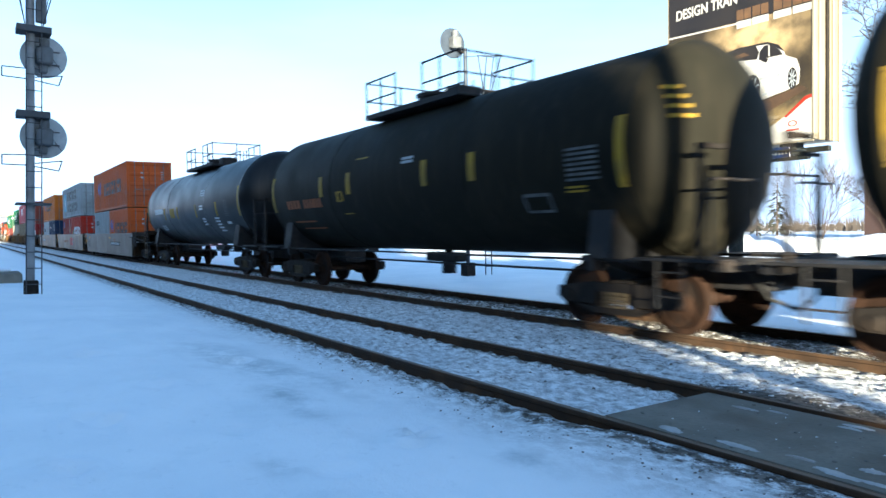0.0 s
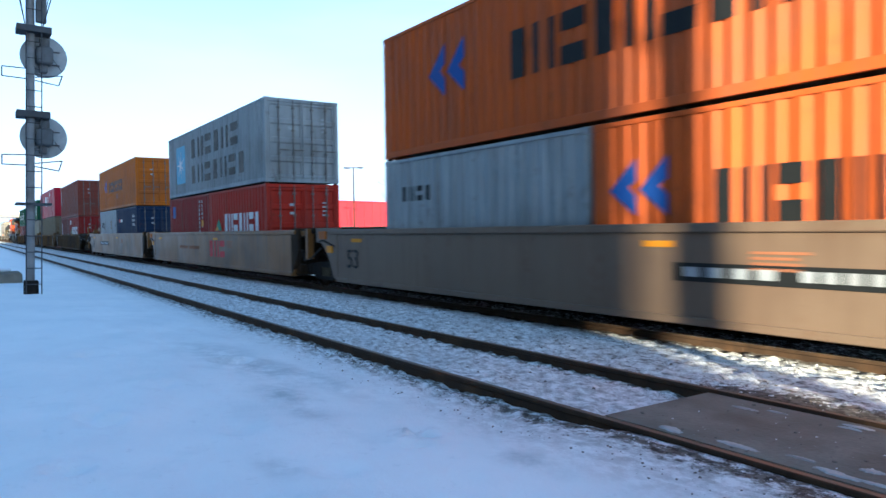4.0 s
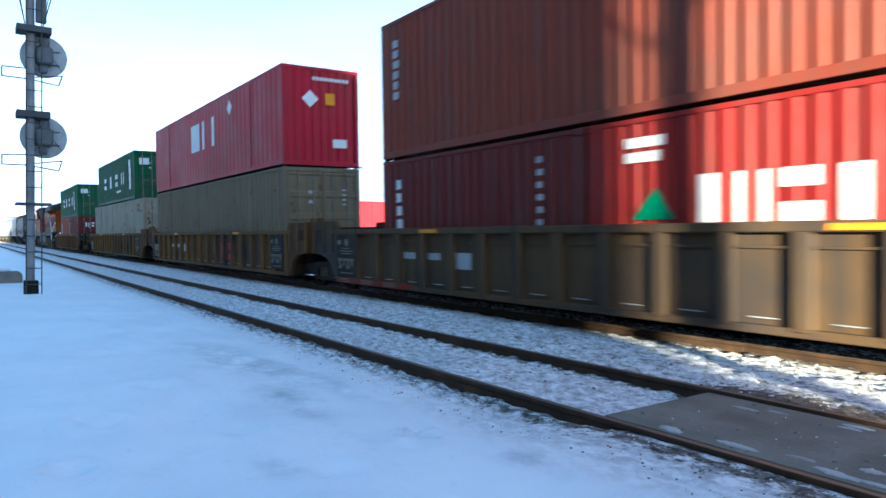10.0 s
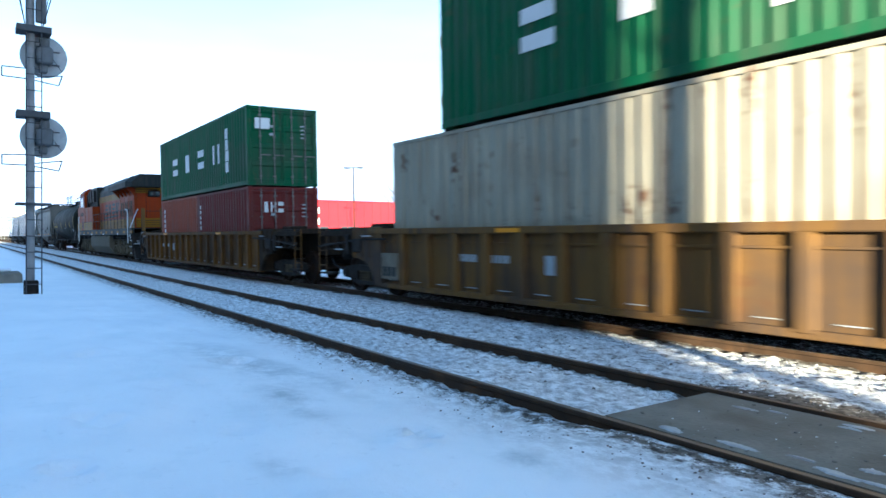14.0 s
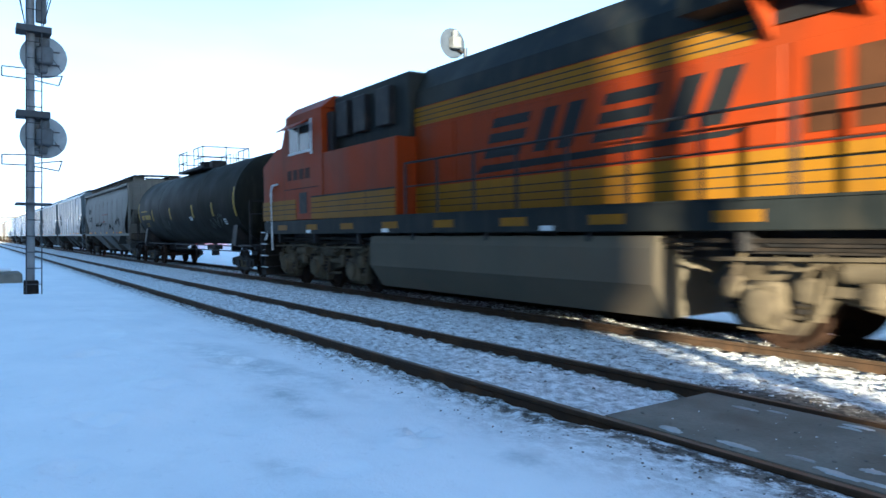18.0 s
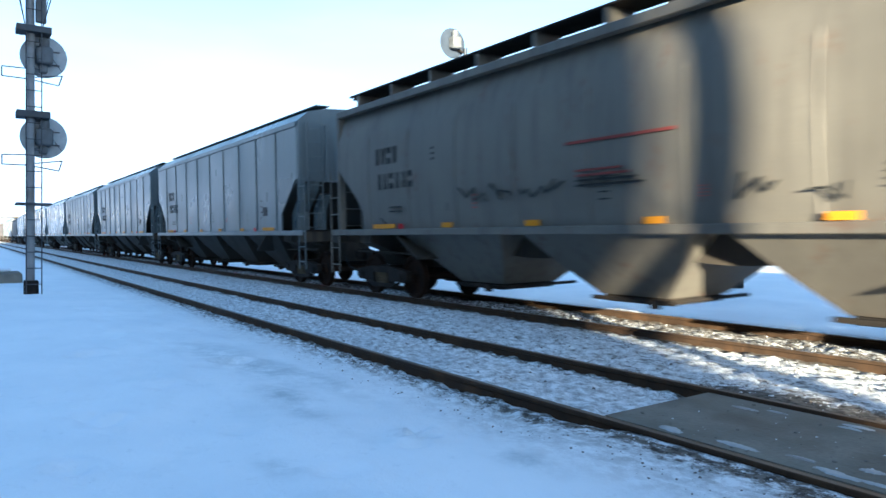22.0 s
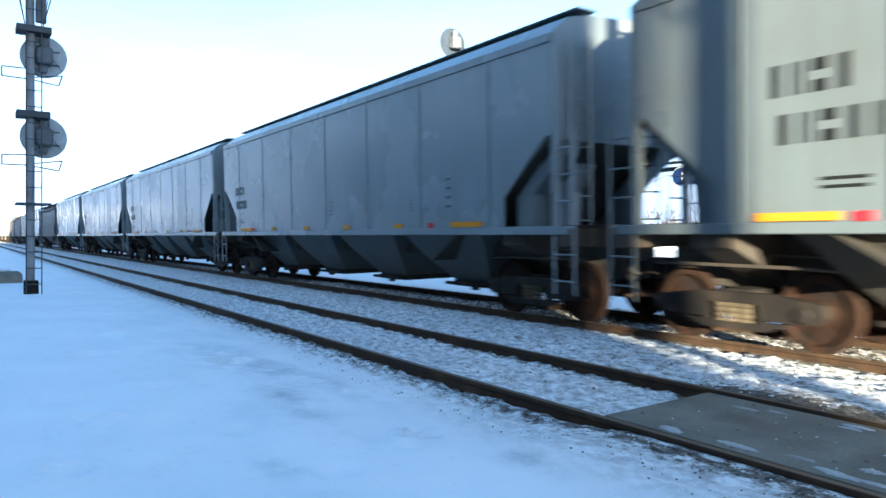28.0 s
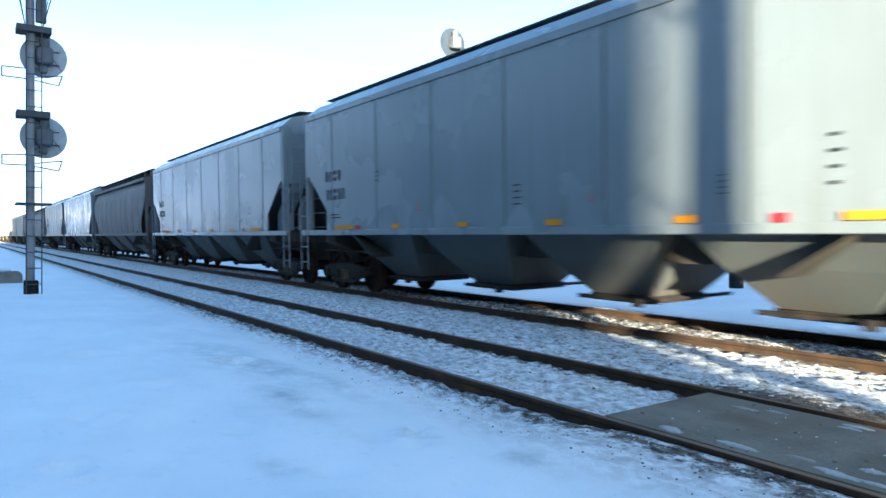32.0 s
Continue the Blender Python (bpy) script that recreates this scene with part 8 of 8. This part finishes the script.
# ---- distance ----
def make_store():
    s = thing("store_building", "long low red-clad store with white lettering shapes", "building")
    a, b = Vector((-102.0, 31.0, 0)), Vector((-114.8, 71.2, 0))
    u = (b - a).normalized()
    n = Vector((u.y, -u.x, 0))
    L = (b - a).length
    m = Matrix(((u.x, -n.x, 0, a.x), (u.y, -n.y, 0, a.y), (0, 0, 1, 0), (0, 0, 0, 1)))
    s.matrix_basis = m
    part("wall", Geo().box(-6, L, 0, 20, -0.5, 6.4), M["redwall"], s)
    part("roof", Geo().box(-6.2, L + 0.2, -0.15, 20.2, 6.4, 6.65, 0.03), M["redwall"], s)
    for i in range(22):
        x = -5 + i * 2.1
        part("cladding_rib", Geo().box(x - 0.05, x + 0.05, -0.06, 0.01, 0, 6.4), M["redwall"], s)
    for i in range(7):
        marks(s, "lettering_shape", 0.5 + i * 2.6, 2.5 + i * 2.6, 2.6, 5.4, -0.08, M["markwhite"], 1, 1, 0.05, True, "big white lettering shape")
    for i in range(5):
        part("shop_window", Geo().box(2 + i * 7, 6 + i * 7, -0.05, 0.02, 0.2, 2.2), M["glass"], s)
    return s


make_store()


def make_street_lamp(x, y, top):
    s = thing("street_lamp", "tall thin car-park lamp with two arms", "street lamp")
    part("pole", Geo().tube((x, y, -0.2), (x, y, top), 0.11, 8, 0.07), M["castgrey"], s)
    part("arm", Geo().tube((x - 0.4, y - 0.6, top - 0.1), (x + 0.4, y + 0.6, top - 0.1), 0.05, 6), M["castgrey"], s)
    for k in (-1, 1):
        part("lamp_head", Geo().box(x + k * 0.45 - 0.25, x + k * 0.45 + 0.25, y + k * 0.7 - 0.35, y + k * 0.7 + 0.35, top - 0.18, top - 0.04, 0.03), M["castgrey"], s)
    return s


make_street_lamp(-81.1, 41.2, 9.6)
chimney = thing("chimney", "distant tapered chimney banded grey, red and white", "chimney")
part("shaft", Geo().tube((-223.3, 207.1, -0.3), (-223.3, 207.1, 30.6), 2.1, 18, 1.45), M["palegrey"], chimney, "white lower shaft")
part("red_band", Geo().tube((-223.3, 207.1, 30.6), (-223.3, 207.1, 33.2), 1.35, 18, 1.2), M["brick"], chimney, "red painted band")
part("grey_top", Geo().tube((-223.3, 207.1, 33.2), (-223.3, 207.1, 37.9), 1.2, 18, 0.8), M["castgrey"], chimney, "grey top")

brick = thing("brick_building", "square brown brick building seen beyond the tracks", "building")
part("wall", Geo().box(-34.6, -22, 74, 86, -0.3, 6.9), M["brick"], brick)
part("roof", Geo().box(-34.9, -21.7, 73.7, 86.3, 6.9, 7.2, 0.03), M["roof"], brick)
for i in range(3):
    w = part("window", Geo().box(-33.6 + i * 3.4, -32.0 + i * 3.4, 73.96, 74.02, 4.2, 5.6), M["glass"], brick)
    part("sill", Geo().box(-33.7 + i * 3.4, -31.9 + i * 3.4, 73.9, 74.02, 4.08, 4.18), M["concrete"], w)

bridge = thing("road_bridge", "long grey road bridge across the far end of the tracks", "bridge")
part("deck", Geo().box(-338, -328, -60, 90, 8.7, 10.0, 0.05), M["concrete"], bridge)
for y in (-30, -2, 22, 50):
    part("pier", Geo().box(-335, -331, y - 0.8, y + 0.8, -0.5, 8.7, 0.05), M["concrete"], bridge)
part("parapet", Geo().box(-328.3, -328, -60, 90, 10.0, 10.9), M["steel"], bridge)
for i, (x, y, sx, h) in enumerate(((-30, 39, 7, 1.1), (-22, 36, 5, 0.8), (-38, 42, 8, 1.0), (-16, 40, 6, 0.9))):
    rr = random.Random(i)
    rings = []
    for k in range(6):
        u = k / 5
        rings.append([(x + sx * math.cos(t) * math.cos(u * 1.45) * (1 + 0.12 * math.sin(3 * t + i)), y + 2.2 * math.sin(t) * math.cos(u * 1.45), -0.3 + (h + 0.3) * math.sin(u * 1.55) * (1 + 0.1 * math.sin(5 * t))) for t in [2 * math.pi * j / 28 for j in range(28)]])
    thing("snow_bank", "ploughed snow bank along the far side of the yard", "snow bank", "ploughed snow banks", geo=Geo().loft(rings), material=M["plainsnow"])

# ---- unseen street behind the camera, added to shade the tracks ----
# sized for shadow edge and skyline reflection; the last only shades the far track
for x0, x1, y0, h in ((20.0, 62.6, -26.0, 16.8), (-24.0, 19.0, -27.0, 17.0), (-62.0, -25.5, -25.0, 10.6), (-96.0, -63.0, -26.0, 12.0), (8.0, 52.0, -58.0, 28.0)):
    b = thing("apartment_building", "unseen plain building behind the camera, placed for shade and reflections", "building", "buildings along the street")
    part("wall", Geo().box(x0, x1, y0 - 14, y0, -0.4, h), M["wall"], b)
    part("roof", Geo().box(x0 - 0.05, x1 + 0.0, y0 - 14.3, y0 + 0.3, h, h + 0.35, 0.04), M["roof"], b)
    n = int((x1 - x0) / 4.2)
    for i in range(n):
        for k in range(int((h - 2) / 3.3)):
            x = x0 + 2.1 + i * (x1 - x0 - 2) / n
            part("window", Geo().box(x - 0.7, x + 0.7, y0 - 0.01, y0 + 0.03, 1.2 + k * 3.3, 2.7 + k * 3.3), M["glass"], b)
# unseen dark slab, added so less light bounces onto the train sides
M["asphalt"] = mat("wet_asphalt", (0.055, 0.055, 0.058), 0.7, 0, 0.3, 1.5, 0.4, 40, dirt=(0.22, 0.23, 0.24), amount=0.5)
road = thing("road", "unseen dark asphalt slab behind the camera, added to cut bounced light", "road", kind="structure", geo=Geo().box(-260, 160, -23.5, -3.2, -0.5, 0.14, 0.03), material=M["asphalt"])
street_tree = thing("street_tree", "bare street tree with a straight trunk beside the road", "tree")
part("trunk", Geo().tube((19.5, -4.7, -0.1), (19.5, -4.7, 11.5), 0.19, 12, 0.13), M["bark"], street_tree)
for z, dx, dy, dz, rad in ((7.7, 0.22, 0.05, 0.22, 0.06), (7.2, -0.6, -0.3, 1.3, 0.035), (5.0, -0.75, -0.4, 1.1, 0.022), (8.8, -0.4, -0.5, 1.6, 0.03), (9.6, 0.4, 0.1, 1.5, 0.03)):
    part("limb", Geo().tube((19.5, -4.7, z), (19.5 + dx, -4.7 + dy, z + dz), rad, 8, rad * 0.5).tube((19.5 + dx, -4.7 + dy, z + dz), (19.5 + dx * 1.6, -4.7 + dy * 1.8, z + dz * 2.2), rad * 0.5, 6, rad * 0.2), M["bark"], street_tree)


# ---- what moves ----
def motions():
    """The whole train rolls by at one steady speed, and its wheels turn with it."""
    times = (0, 8, 16, 24, 32)
    for ob, s, z in TRAIN:
        walk(ob, [(t, pose(s + SPEED * t, FAR_TRACK, z)) for t in times])
    shared = {}
    wheelsets = [o for o in scene.objects if o.name.startswith("wheelset")]
    n = 480
    for ob in wheelsets:
        x, r = ob.location.x, ob.location.z
        key = (round(x, 3), round(r, 3))
        if key not in shared:
            walk(ob, [(CLIP * i / n, pose(x, 0, r, 0, math.degrees(SPEED * CLIP * i / n / r), 0)) for i in range(n + 1)])
            shared[key] = ob.animation_data
        else:
            # alike wheelsets turn by the same keys
            ob.rotation_mode = "QUATERNION"
            data = ob.animation_data_create()
            data.action = shared[key].action
            data.action_slot = shared[key].action_slot


motions()
